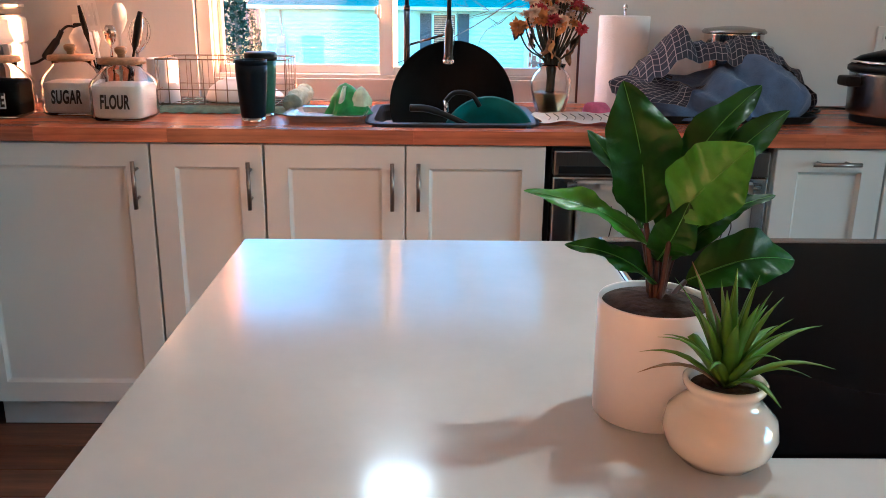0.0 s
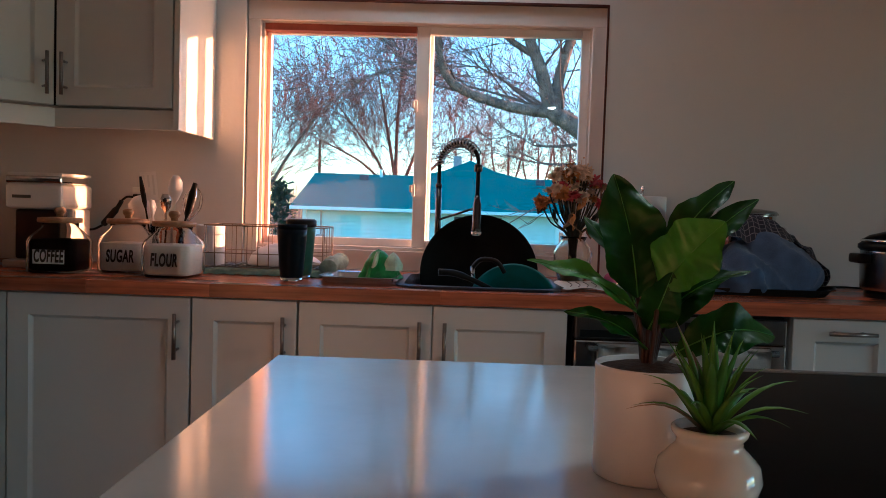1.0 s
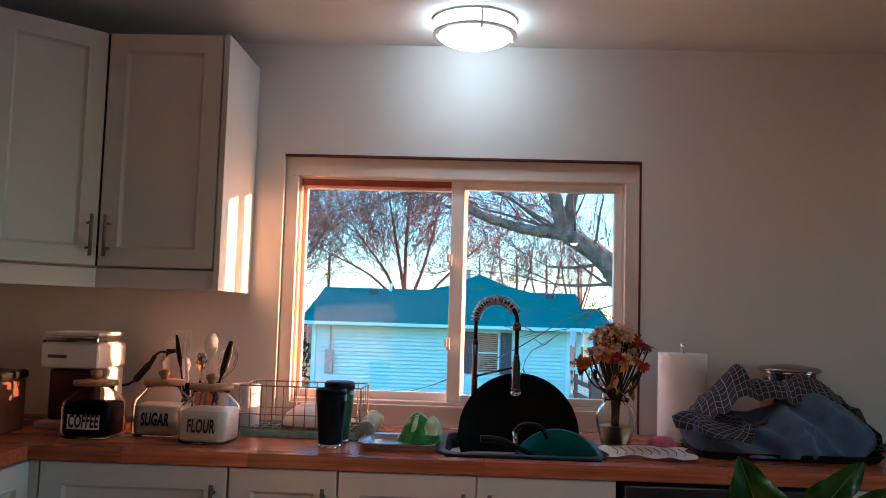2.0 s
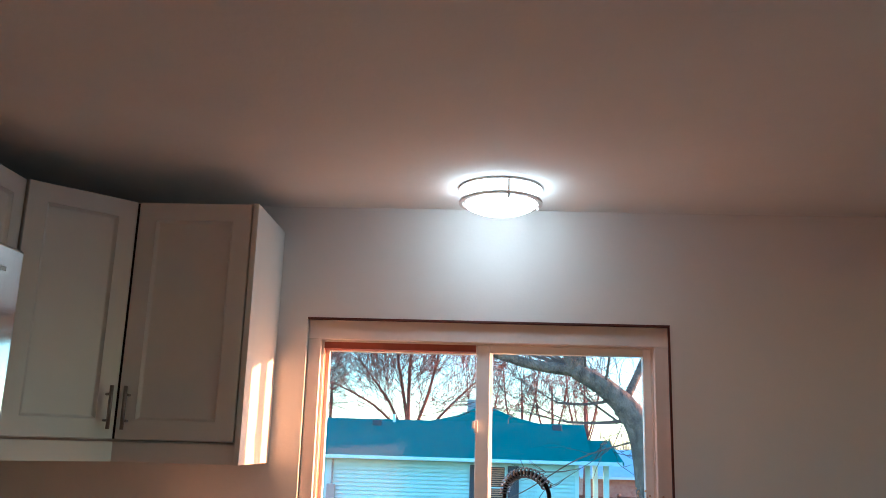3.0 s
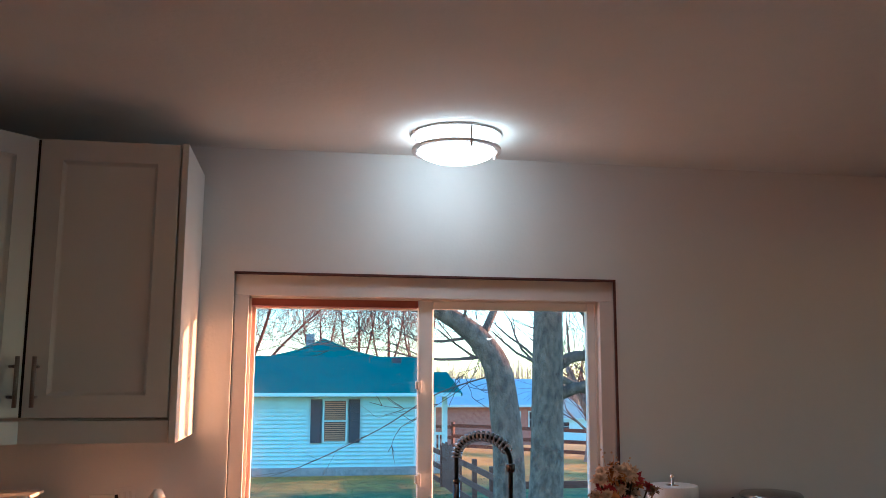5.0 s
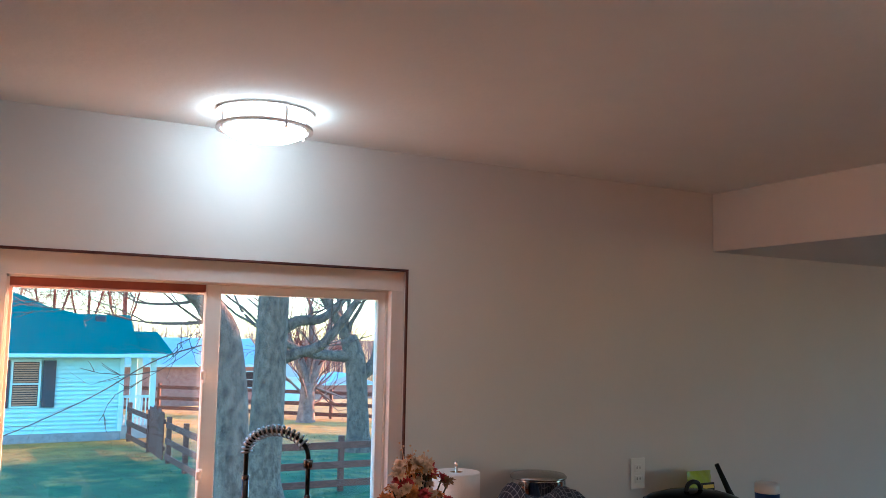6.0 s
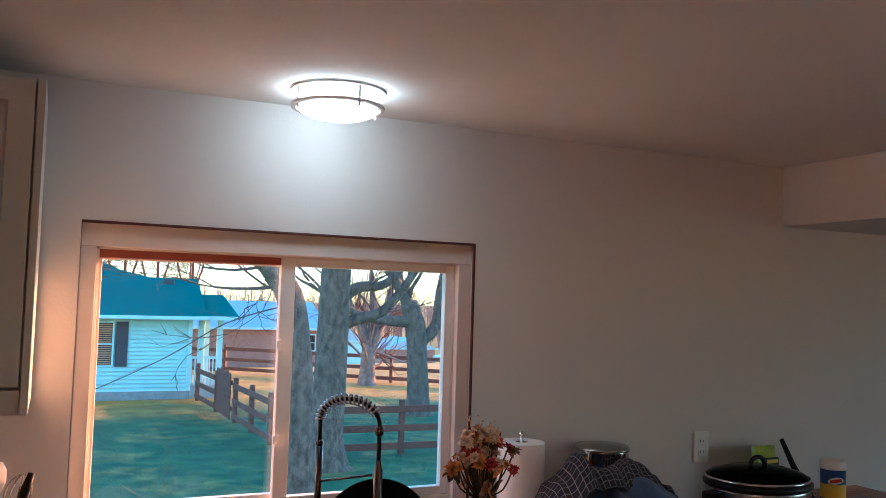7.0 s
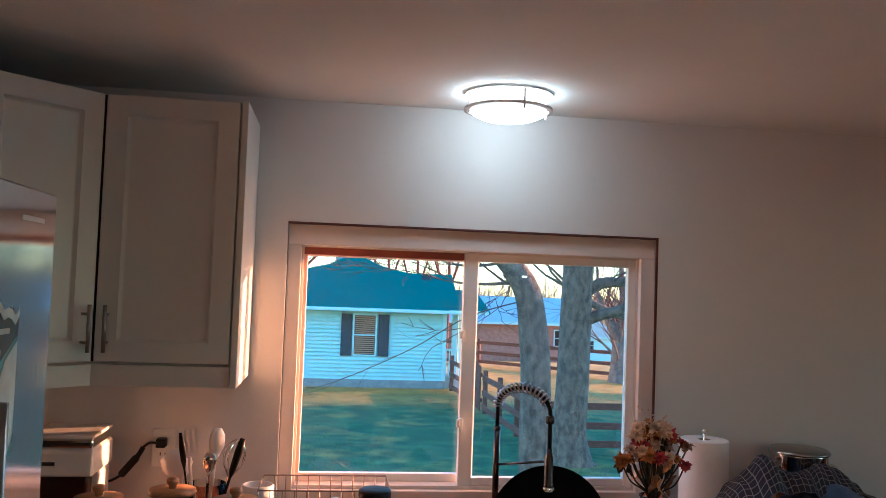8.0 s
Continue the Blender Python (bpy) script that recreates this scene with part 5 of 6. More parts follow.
sn = thing("snack_bag", (1.835, -0.10, CT), "lime-green foil snack bag leaning on the wall", "snack bag")


def pillow(u, v):
    x, z = (u - 0.5) * 0.20, v * 0.21
    k = max(0.0, math.sin(math.pi * u)) ** 0.6 * max(0.0, math.sin(math.pi * min(1, max(0, v)))) ** 0.6
    return x, z, 0.03 * k + 0.004 * noise.noise(Vector((x * 30, z * 30, 1)))


sb2 = bmesh.new()
for sgn in (-1, 1):
    add_rings(sb2, [[(pillow(i / 13, j / 13)[0], sgn * (pillow(i / 13, j / 13)[2] + 0.0008), pillow(i / 13, j / 13)[1]) for i in range(14)] for j in range(14)], False, False, closed=False)
part("bag", sb2, snack_mat, sn, smooth=True).matrix_basis = pose(0, 0, 0.002, -6, 4, 18)
part("print_band", box(-0.055, 0.055, -0.036, -0.033, 0.135, 0.165, 0.001), black_plastic, sn, "dark brand band").matrix_basis = pose(0, 0, 0.002, -6, 4, 18)
part("print_bar", box(-0.045, 0.045, -0.0375, -0.0362, 0.143, 0.157), yellow_mat, sn).matrix_basis = pose(0, 0, 0.002, -6, 4, 18)
wd = thing("lighter_wand", (2.02, -0.16, CT), "black long-necked lighter leaning on the wall", "lighter")
part("body", tube([(0.0, 0.0, 0.008), (-0.06, 0.04, 0.13), (-0.10, 0.065, 0.235)], [0.012, 0.012, 0.009], 10), black_plastic, wd, smooth=True)
wp = thing("wipes_canister", (2.135, -0.16, CT), "blue and yellow canister of wipes with a white lid", "canister")
part("tube", lathe([(0.046, 0.0), (0.048, 0.004), (0.048, 0.118)], 36), blue_print, wp, smooth=True)
part("lid", lathe([(0.049, 0.1185), (0.050, 0.122), (0.049, 0.150), (0.044, 0.156), (0.01, 0.157)], 36), white_plastic, wp, "white lid", True)
part("yellow_band", lathe([(0.0484, 0.006), (0.0486, 0.06), (0.0484, 0.062)], 36, cap0=False, cap1=False), yellow_mat, wp, smooth=True)
part("brand_shape", lathe([(0.002, 0.0), (0.03, 0.0005), (0.03, 0.0012), (0.002, 0.002)], 24, sy=0.45), label_white, wp, "pale oval mark").matrix_basis = pose(-0.03, -0.0385, 0.078, 90, -12, -38)
part("brand_bar", box(-0.022, 0.022, -0.0022, 0, -0.006, 0.006), red_print, wp).matrix_basis = pose(-0.0315, -0.0405, 0.078, 0, -12, -38)
cdn = thing("cooker_cord", (1.22, -0.18, CT), "loose black power cord on the worktop", "power cord")
part("cord", tube(curve_pts([(-0.03, -0.08, 0.004), (0.0, -0.02, 0.004), (0.05, -0.045, 0.004), (0.10, 0.02, 0.005), (0.07, 0.06, 0.004), (0.16, 0.10, 0.004), (0.22, 0.06, 0.004)], 6), 0.0036, 8), black_plastic, cdn, smooth=True)
part("plug", box(-0.045, -0.015, -0.115, -0.085, 0.0, 0.02, 0.005), black_plastic, cdn)


# ---- plants on the island ----
def leaf_mesh(base, tip, width, up, bend=0.18, fold=0.25, wave=0.12, n=48, m=13):
    base, tip, up = Vector(base), Vector(tip), Vector(up).normalized()
    ax = tip - base
    L = ax.length
    ax.normalize()
    side = ax.cross(up).normalized()
    nrm = side.cross(ax).normalized()
    rows, rib = [], []
    for k in range(n):
        t = k / (n - 1)
        w = width * 0.5 * (math.sin(math.pi * t ** 0.95) ** 0.72) * (1 - 0.12 * t) * 1.1 + 0.0006
        c = base + ax * (L * t) + nrm * (bend * L * math.sin(math.pi * t))
        rib.append(c + nrm * 0.0006)
        rows.append([c + side * (w * s) + nrm * (fold * w * abs(s) + wave * w * (2.2 * s * s * math.sin(t * 13 + s * 2.5 + L * 90) + 0.35 * math.sin(t * 17 + 3 * s)) + 0.035 * w * math.sin(t * 52 - 7 * abs(s)) * abs(s) ** 0.5) for s in np.linspace(-1, 1, m)])
    bm = bmesh.new()
    add_rings(bm, rows, False, False, closed=False)
    return bm, rib


pl1 = thing("leafy_plant", (0.253, -2.224, CT), "broad-leaved green plant in a straight white pot", "potted plant")
po = Vector((0.253, -2.224, CT))
part("pot", lathe([(0.042, 0.0), (0.0455, 0.002), (0.0468, 0.100), (0.0460, 0.1015), (0.0442, 0.1005), (0.0435, 0.012), (0.01, 0.01)], 56), white_ceramic, pl1, "matt white straight pot", True)
part("soil", lathe([(0.0434, 0.088), (0.0436, 0.0965), (0.03, 0.1), (0.01, 0.102)], 36), soil, pl1)
LEAVES = [
    ((0.243, -2.222, 1.060), (0.140, -2.232, 1.106), 0.026, (-0.2, -0.5, 1), leaf_lite, 0.10),
    ((0.247, -2.198, 1.072), (0.222, -2.186, 1.187), 0.058, (0.15, -1, 0.1), leaf_mat, 0.10),
    ((0.268, -2.192, 1.095), (0.337, -2.180, 1.184), 0.034, (-0.5, -0.7, 0.5), leaf_mat, 0.12),
    ((0.272, -2.205, 1.070), (0.352, -2.205, 1.167), 0.034, (-0.6, -0.7, 0.5), leaf_mat, 0.14),
    ((0.260, -2.232, 1.086), (0.309, -2.250, 1.146), 0.058, (-0.45, -1, 0.55), leaf_lite, 0.06),
    ((0.264, -2.222, 1.060), (0.342, -2.222, 1.102), 0.022, (-0.3, -0.5, 0.9), leaf_mat, 0.10),
    ((0.252, -2.225, 1.028), (0.176, -2.222, 1.060), 0.024, (0.3, -0.5, 0.8), leaf_mat, 0.12),
    ((0.284, -2.200, 1.022), (0.376, -2.196, 1.040), 0.046, (-0.1, -0.9, 0.75), leaf_mat, 0.26),
    ((0.246, -2.190, 1.065), (0.197, -2.178, 1.146), 0.034, (0.6, -0.8, 0.4), leaf_mat, 0.08),
    ((0.264, -2.192, 1.060), (0.300, -2.172, 1.150), 0.052, (-0.3, -1, 0.2), leaf_mat, 0.10),
    ((0.254, -2.215, 1.045), (0.268, -2.240, 1.100), 0.034, (0.0, -1, 0.4), leaf_mat, 0.10),
    ((0.272, -2.200, 1.045), (0.322, -2.196, 1.120), 0.040, (-0.5, -1, 0.2), leaf_mat, 0.10),
]
for b_, t_, w_, u_, m_, bend_ in LEAVES:
    bm, rib = leaf_mesh(Vector(b_) - po, Vector(t_) - po, w_, u_, bend_)
    lf = part("leaf", bm, m_, pl1, smooth=True)
    vb = bmesh.new()
    add_tube(vb, rib, np.linspace(0.0008, 0.0002, len(rib)).tolist(), 5)
    part("midrib", vb, vein_mat, lf, smooth=True)
    b0 = Vector(b_) - po
    part("stem", tube(curve_pts([(b0.x * 0.25, b0.y * 0.25, 0.088), (b0.x * 0.6, b0.y * 0.6, 0.088 + (b0.z - 0.088) * 0.6), b0], 4), 0.0022, 6), stem_mat, pl1, smooth=True)

pl2 = thing("spiky_plant", (0.289, -2.300, CT), "small spiky succulent in a round cream vase", "potted plant")
part("vase", lathe([(0.024, 0.0), (0.030, 0.001), (0.0395, 0.012), (0.0430, 0.024), (0.0405, 0.036), (0.031, 0.046), (0.0265, 0.051), (0.0270, 0.056), (0.0305, 0.060), (0.0310, 0.064), (0.0285, 0.066), (0.0255, 0.062), (0.0245, 0.052), (0.01, 0.050)], 56), cream_glaze, pl2, "glossy cream glazed vase", True)
part("soil", lathe([(0.0243, 0.0525), (0.0255, 0.0580), (0.01, 0.0595)], 28), soil, pl2)
rs = random.Random(40)
for k in range(38):
    a = k * 2.39996 + rs.uniform(-0.25, 0.25)
    el = radians(14 + 72 * (k / 37) ** 0.65) + rs.uniform(-0.12, 0.12)
    L = rs.uniform(0.064, 0.102) * (1.0 if el > 0.5 else 1.05)
    d = Vector((math.cos(a) * math.cos(el), math.sin(a) * math.cos(el), math.sin(el)))
    s = Vector((-math.sin(a), math.cos(a), 0))
    up = s.cross(d)
    w = rs.uniform(0.0085, 0.0118)
    bm = bmesh.new()
    ring = []
    for t in np.linspace(0, 1, 8):
        c = Vector((0, 0, 0.056)) + d * (L * t) + Vector((0, 0, 0.010 * math.sin(math.pi * t) - 0.012 * t * t * (1 if el < 0.9 else 0)))
        ww = w * 0.5 * (1 - t ** 1.6) * (0.75 + 0.5 * math.sin(math.pi * t)) + 0.0002
        ring.append([c - s * ww, c - up * ww * 0.42, c + s * ww, c + up * ww * 0.10])
    add_rings(bm, ring)
    part("blade", bm, blade_red if k in (4, 19, 27) else blade_mat, pl2, smooth=True)

# ---- outdoors ----
GZ = -1.3


def ground_height(y):
    return GZ - max(0.0, min(y, 120) - 31) * 0.077


def build_ground():
    bm = bmesh.new()
    ys = [-30, 0.16, 6, 12, 18, 24, 31, 40, 55, 80, 120, 200, 500, 1500]
    xs = [-900, -200, -60, -20, 0, 20, 60, 200, 900]
    rows = [[bm.verts.new((x, y, ground_height(y) if y > 0 else -1.3)) for x in xs] for y in ys]
    for a, b in zip(rows, rows[1:]):
        for i in range(len(xs) - 1):
            bm.faces.new((a[i], a[i + 1], b[i + 1], b[i]))
    structure("ground", bm, lawn_mat, "winter lawn, green in front, the low sun's yellow painted in beyond the fence")


build_ground()


def build_grass():
    rg_ = random.Random(11)
    verts, faces = [], []
    for _ in range(26000):
        x, y = rg_.uniform(-6, 9), rg_.uniform(5, 21.8)
        a, h, w = rg_.uniform(0, 6.28), rg_.uniform(0.010, 0.032), rg_.uniform(0.005, 0.011)
        c, s = math.cos(a) * w, math.sin(a) * w
        k = len(verts)
        lx, ly = rg_.uniform(-0.03, 0.03), rg_.uniform(-0.03, 0.03)
        verts += [(x - c, y - s, GZ), (x + c, y + s, GZ), (x + lx, y + ly, GZ + h)]
        faces.append((k, k + 1, k + 2))
    me = bpy.data.meshes.new("grass")
    me.from_pydata(verts, [], faces)
    me.materials.append(grass_blade)
    tagged(new("grass", me), "short green winter grass", "grass", kind="stuff")


build_grass()


def neighbour_house():
    x0, x1, y0, y1 = -4.75, 2.84, 22.0, 29.0
    ez, rz, ry = 0.95, 2.13, 25.5
    h = thing("neighbour_house", (x0, y0, GZ), "low house with white lap siding and a grey shingled roof", "house")
    O = Vector((x0, y0, GZ))

    def hb(ax0, ax1, ay0, ay1, az0, az1, bev=0.0):
        return box(ax0 - O.x, ax1 - O.x, ay0 - O.y, ay1 - O.y, az0 - O.z, az1 - O.z, bev)
    part("foundation", hb(x0, x1, y0 - 0.02, y1, GZ - 0.1, -1.06), block_mat, h)
    for k in range(12):
        part("foundation_block", hb(x0 + k * 0.63 + 0.006, x0 + (k + 1) * 0.63 - 0.006, y0 - 0.032, y0 - 0.021, -1.285, -1.075, 0.004), block_mat, h)
    part("wall", hb(x0, x1, y0 + 0.075, y1, -1.06, 0.98), siding_mat, h)
    sid = bmesh.new()
    n = 18
    for k in range(n):
        za, zb = -1.06 + k * 2.0 / n, -1.06 + (k + 1) * 2.0 / n
        for xa, xb in ((x0, -0.25), (-0.25, 1.15), (1.15, x1)):
            if xa == -0.25 and zb > -0.36 and za < 0.85:
                continue
            v = [sid.verts.new((x - O.x, y - O.y, z - O.z)) for x, y, z in
                 ((xa, y0 - 0.034, za), (xb, y0 - 0.034, za), (xb, y0 + 0.050, zb), (xa, y0 + 0.050, zb), (xa, y0 + 0.070, za), (xb, y0 + 0.070, za))]
            sid.faces.new((v[0], v[1], v[2], v[3]))
            sid.faces.new((v[4], v[5], v[1], v[0]))
    ob = part("siding", sid, siding_mat, h)
    part("corner_board", hb(x1 - 0.10, x1 + 0.015, y0 - 0.042, y0 + 0.1, -1.06, 0.96, 0.004), siding_mat, h)
    part("corner_board", hb(x0 - 0.015, x0 + 0.10, y0 - 0.042, y0 + 0.1, -1.06, 0.96, 0.004), siding_mat, h)
    roof = bmesh.new()
    rx0, rx1 = x0 - 0.30, 3.45

    def rv(x, y, z):
        return (x - O.x, y - O.y, z - O.z)
    rows = 14
    prof = []
    for k in range(rows):
        s0, s1 = k / rows, (k + 1) / rows
        yy0, yy1 = 21.5 + (ry - 21.5) * s0, 21.5 + (ry - 21.5) * s1
        zz0, zz1 = 1.02 + (rz - 1.02) * s0, 1.02 + (rz - 1.02) * s1
        prof += [(yy0, zz0 + 0.004), (yy1, zz1 + 0.012)]
    prof += [(29.5, 1.02), (29.5, 0.98), (25.5, 2.05), (21.5, 0.98)]
    add_rings(roof, [[rv(rx0, y, z) for y, z in prof], [rv(rx1 - 0.45 * (2.13 - z) / 1.11 * 0.6, y, z) for y, z in prof]])
    part("roof", roof, shingle_mat, h)
    hip = bmesh.new()
    ap = hip.verts.new(rv(0.2, 27.2, 2.80))
    ap2 = hip.verts.new(rv(0.2, 31, 2.80))
    b = [hip.verts.new(rv(*p)) for p in ((-1.9, 25.4, 2.06), (2.3, 25.4, 2.06), (2.3, 31, 2.06), (-1.9, 31, 2.06))]
    mid = [hip.verts.new(rv(*p)) for p in ((-0.7, 25.9, 2.36), (1.1, 25.9, 2.36))]
    hip.faces.new((b[0], b[1], mid[1], mid[0]))
    hip.faces.new((mid[0], mid[1], ap))
    hip.faces.new((b[0], mid[0], ap, ap2, b[3]))
    hip.faces.new((b[1], b[2], ap2, ap, mid[1]))
    part("rear_roof", hip, shingle_mat, h)
    part("chimney", hb(-0.42, -0.12, 27.8, 28.1, 2.3, 2.98, 0.01), block_mat, h)
    part("gutter", hb(rx0, rx1 - 0.25, 21.40, 21.50, 0.93, 1.03, 0.02), siding_mat, h, "white gutter")
    part("soffit", hb(x0, x1, 21.5, 22.0, 0.93, 0.97), siding_mat, h)
    for vx in (-3.3, 2.5):
        part("roof_vent", hb(vx - 0.14, vx + 0.14, 24.7, 25.0, 1.85, 2.09, 0.02), shutter_mat, h)
    part("vent_pipe", tube([rv(-2.78, 25.2, 1.9), rv(-2.78, 25.2, 2.3)], 0.05, 10), siding_mat, h)
    # window with shutters
    w = part("window", hb(0.085, 0.80, y0 - 0.03, y0 + 0.08, -0.38, 0.84, 0.005), siding_mat, h)
    for za, zb in ((-0.34, 0.21), (0.25, 0.80)):
        part("pane", hb(0.14, 0.745, y0 - 0.034, y0 - 0.031, za, zb), dark_pane, w)
        for k in range(9):
            zc = za + 0.04 + k * (zb - za - 0.05) / 8.5
            part("slat", hb(0.15, 0.735, y0 - 0.040, y0 - 0.0345, zc - 0.02, zc + 0.012), blind_mat, w)
    for xa in (-0.25, 0.84):
        s = part("shutter", hb(xa, xa + 0.31, y0 - 0.05, y0 - 0.005, -0.38, 0.84, 0.006), shutter_mat, h)
        for za, zb in ((-0.32, 0.2), (0.28, 0.78)):
            part("shutter_panel", hb(xa + 0.05, xa + 0.26, y0 - 0.058, y0 - 0.051, za, zb, 0.003), shutter_mat, s)
    part("meter_box", hb(-4.34, -4.1, y0 - 0.12, y0 - 0.02, -0.5, 0.2, 0.02), block_mat, h)
    part("conduit", tube([rv(-4.2, y0 - 0.07, 0.2), rv(-4.2, y0 - 0.07, 0.9)], 0.03, 8), block_mat, h)
    # porch
    part("porch_floor", hb(x1, 3.85, y0 + 0.2, 25.5, GZ, -0.95, 0.01), concrete_mat, h)
    for px, py in ((3.15, 22.35), (3.68, 22.35), (3.68, 24.6)):
        part("porch_post", hb(px - 0.075, px + 0.075, py - 0.075, py + 0.075, -0.95, 0.93, 0.006), siding_mat, h)
    pr = bmesh.new()
    add_rings(pr, [[rv(x, y, z) for y, z in ((21.6, 0.95), (21.6, 1.03), (24.3, 1.64), (27, 1.03), (27, 0.95))] for x in (2.85, 4.08)])
    part("porch_roof", pr, shingle_mat, h)
    part("porch_fascia", hb(2.85, 4.02, 21.52, 21.60, 0.93, 1.04, 0.004), siding_mat, h)
    for k in range(7):
        part("porch_rail", hb(2.9 + k * 0.1, 2.93 + k * 0.1, 22.30, 22.34, -0.95, -0.2), siding_mat, h)
    part("porch_top_rail", hb(2.86, 3.62, 22.28, 22.36, -0.2, -0.13), siding_mat, h)


neighbour_house()


def fence_run(a, b, heights, name, label, spacing=1.85, post_h=1.03, w=0.10, group="brown board fences"):
    a, b = Vector((*a, 0)), Vector((*b, 0))
    d = b - a
    f = thing(name, (a.x, a.y, ground_height(a.y)), label, "fence", group)
    ang = math.degrees(math.atan2(d.y, d.x))
    L = d.length
    n = max(1, round(L / spacing))
    for k in range(n + 1):
        p = a + d * (k / n)
        g = ground_height(p.y) - ground_height(a.y)
        m = Matrix.Translation((p.x - a.x, p.y - a.y, g)) @ pose(0, 0, 0, 0, 0, ang)
        part("post", box(-w / 2, w / 2, -w / 2, w / 2, -0.1, post_h, 0.006, 1, m), fence_mat, f)
        if k < n:
            q = a + d * ((k + 1) / n)
            g2 = ground_height(q.y) - ground_height(a.y)
            seg = Vector((q.x - p.x, q.y - p.y, g2 - g))
            for hh in heights:
                mm = Matrix.Translation((p.x - a.x, p.y - a.y, g + hh)) @ pose(0, 0, 0, 0, 0, ang)
                part("rail", box(0.0, seg.length, -w / 2 - 0.03, -w / 2, -0.065, 0.065, 0.004, 1, mm), fence_mat, f)
    return f


RAILS = (0.16, 0.50, 0.86)
fence_run((3.0, 21.6), (3.12, 19.3), RAILS, "board_fence", "brown stained three-board fence from the house corner")
fence_run((3.2, 17.3), (3.35, 12.7), RAILS, "board_fence", "brown stained three-board fence across the yard", 1.55)
fence_run((3.35, 12.7), (14.0, 12.4), RAILS, "board_fence", "brown stained three-board fence behind the trees", 2.2)
fence_run((2.0, 33.4), (17.0, 19.4), (0.15, 0.5, 0.9), "board_fence", "brown board fence on the far side of the yellow lawn", 2.4)
gate = thing("garden_gate", (3.12, 19.2, GZ), "solid brown picket gate with rounded tops in the fence", "gate")
for k in range(11):
    yy = -k * 0.165
    hgt = 1.18 if k in (3, 4, 7, 8) else 1.12
    pk = bmesh.new()
    prof = [(-0.075, 0.05), (0.075, 0.05), (0.075, hgt - 0.06), (0.045, hgt - 0.015), (0, hgt), (-0.045, hgt - 0.015), (-0.075, hgt - 0.06)]
    add_rings(pk, [[(x, yy + u, z) for u, z in prof] for x in (-0.02, 0.004)])
    part("picket", pk, fence_mat, gate)
for zz in (0.3, 0.9):
    part("brace", box(0.005, 0.045, -1.72, 0.06, zz - 0.05, zz + 0.05, 0.003), fence_mat, gate)


# ---- bare winter trees ----
def grow(rg_, p, d, r, length, depth, big, small, sides, droop=0.0, spread=0.55, kids=(2, 3), thin=0.006):
    """A limb and, from it, ever finer branches. Thick wood goes into big, twigs into small."""
    pts, rad = [p.copy()], [r]
    q, v = p.copy(), d.normalized()
    steps = 4
    for k in range(steps):
        v = (v + Vector((rg_.gauss(0, 0.13), rg_.gauss(0, 0.13), rg_.gauss(0.02, 0.09) - droop))).normalized()
        q = q + v * (length / steps)
        pts.append(q.copy())
        rad.append(r * (1 - 0.5 * (k + 1) / steps))
    add_tube(big if r > 0.035 else small, pts, rad, sides if r > 0.035 else 3, r > 0.1)
    if depth <= 0:
        return
    for k in range(rg_.randint(*kids)):
        s = rg_.randint(1, steps) if k else steps
        axis = Vector((rg_.gauss(0, 1), rg_.gauss(0, 1), rg_.gauss(0, 0.6)))
        axis = axis - v * axis.dot(v)
        axis = axis.normalized() if axis.length > 1e-3 else v.orthogonal().normalized()
        nd = (v * math.cos(spread) + axis * math.sin(spread) * rg_.uniform(0.6, 1.3) + Vector((0, 0, 0.12))).normalized()
        grow(rg_, pts[s], nd, max(rad[s] * rg_.uniform(0.55, 0.8), thin), length * rg_.uniform(0.6, 0.86), depth - 1, big, small, max(4, sides - 1), droop, spread, kids, thin)


def tree(name, at, label, limbs, seed, depth=4, tw=None, spread=0.55, length=1.6, kids=(2, 3), tip_r=0.6, wood=None, side_n=4, thin=0.006):
    """limbs: rows of points with radii; each limb ends in finer growth."""
    rg_ = random.Random(seed)
    t = thing(name, at, label, "tree", "bare trees in the yard")
    o = Vector(at)
    trunk, big, small = bmesh.new(), bmesh.new(), bmesh.new()
    for k, limb in enumerate(limbs):
        cp = curve_pts([Vector(p[:3]) - o for p in limb], 5)
        rr = np.interp(np.linspace(0, len(limb) - 1, len(cp)), range(len(limb)), [p[3] for p in limb]).tolist()
        if k == 0:
            rr[0] *= 1.25
        add_tube(trunk if k == 0 else big, cp, rr, 14 if k == 0 else 10)
        d = cp[-1] - cp[-3]
        for j in range(3):
            nd = (d.normalized() + Vector((rg_.gauss(0, 0.4), rg_.gauss(0, 0.4), rg_.gauss(0.1, 0.2)))).normalized()
            grow(rg_, cp[-1], nd, rr[-1] * (tip_r if k else 0.3), length, depth, big, small, 7, 0.0, spread, kids, thin)
        if k or side_n > 5:
            for j in range(side_n):
                s = rg_.randint(len(cp) // (3 if k else 2), len(cp) - 2)
                dd = (cp[s + 1] - cp[s]).normalized()
                nd = (dd * 0.6 + Vector((rg_.gauss(0, 0.6), rg_.gauss(0, 0.6), rg_.gauss(0.2, 0.5)))).normalized()
                grow(rg_, cp[s], nd, max(0.012, rr[s] * 0.2), length * 0.8, depth - 1, big, small, 6, 0.0, spread, kids, thin)
    part("trunk", trunk, wood or bark_mat, t, smooth=True)
    part("limbs", big, wood or bark_mat, t, smooth=True)
    part("twigs", small, tw or twig_mat, t)
    return t


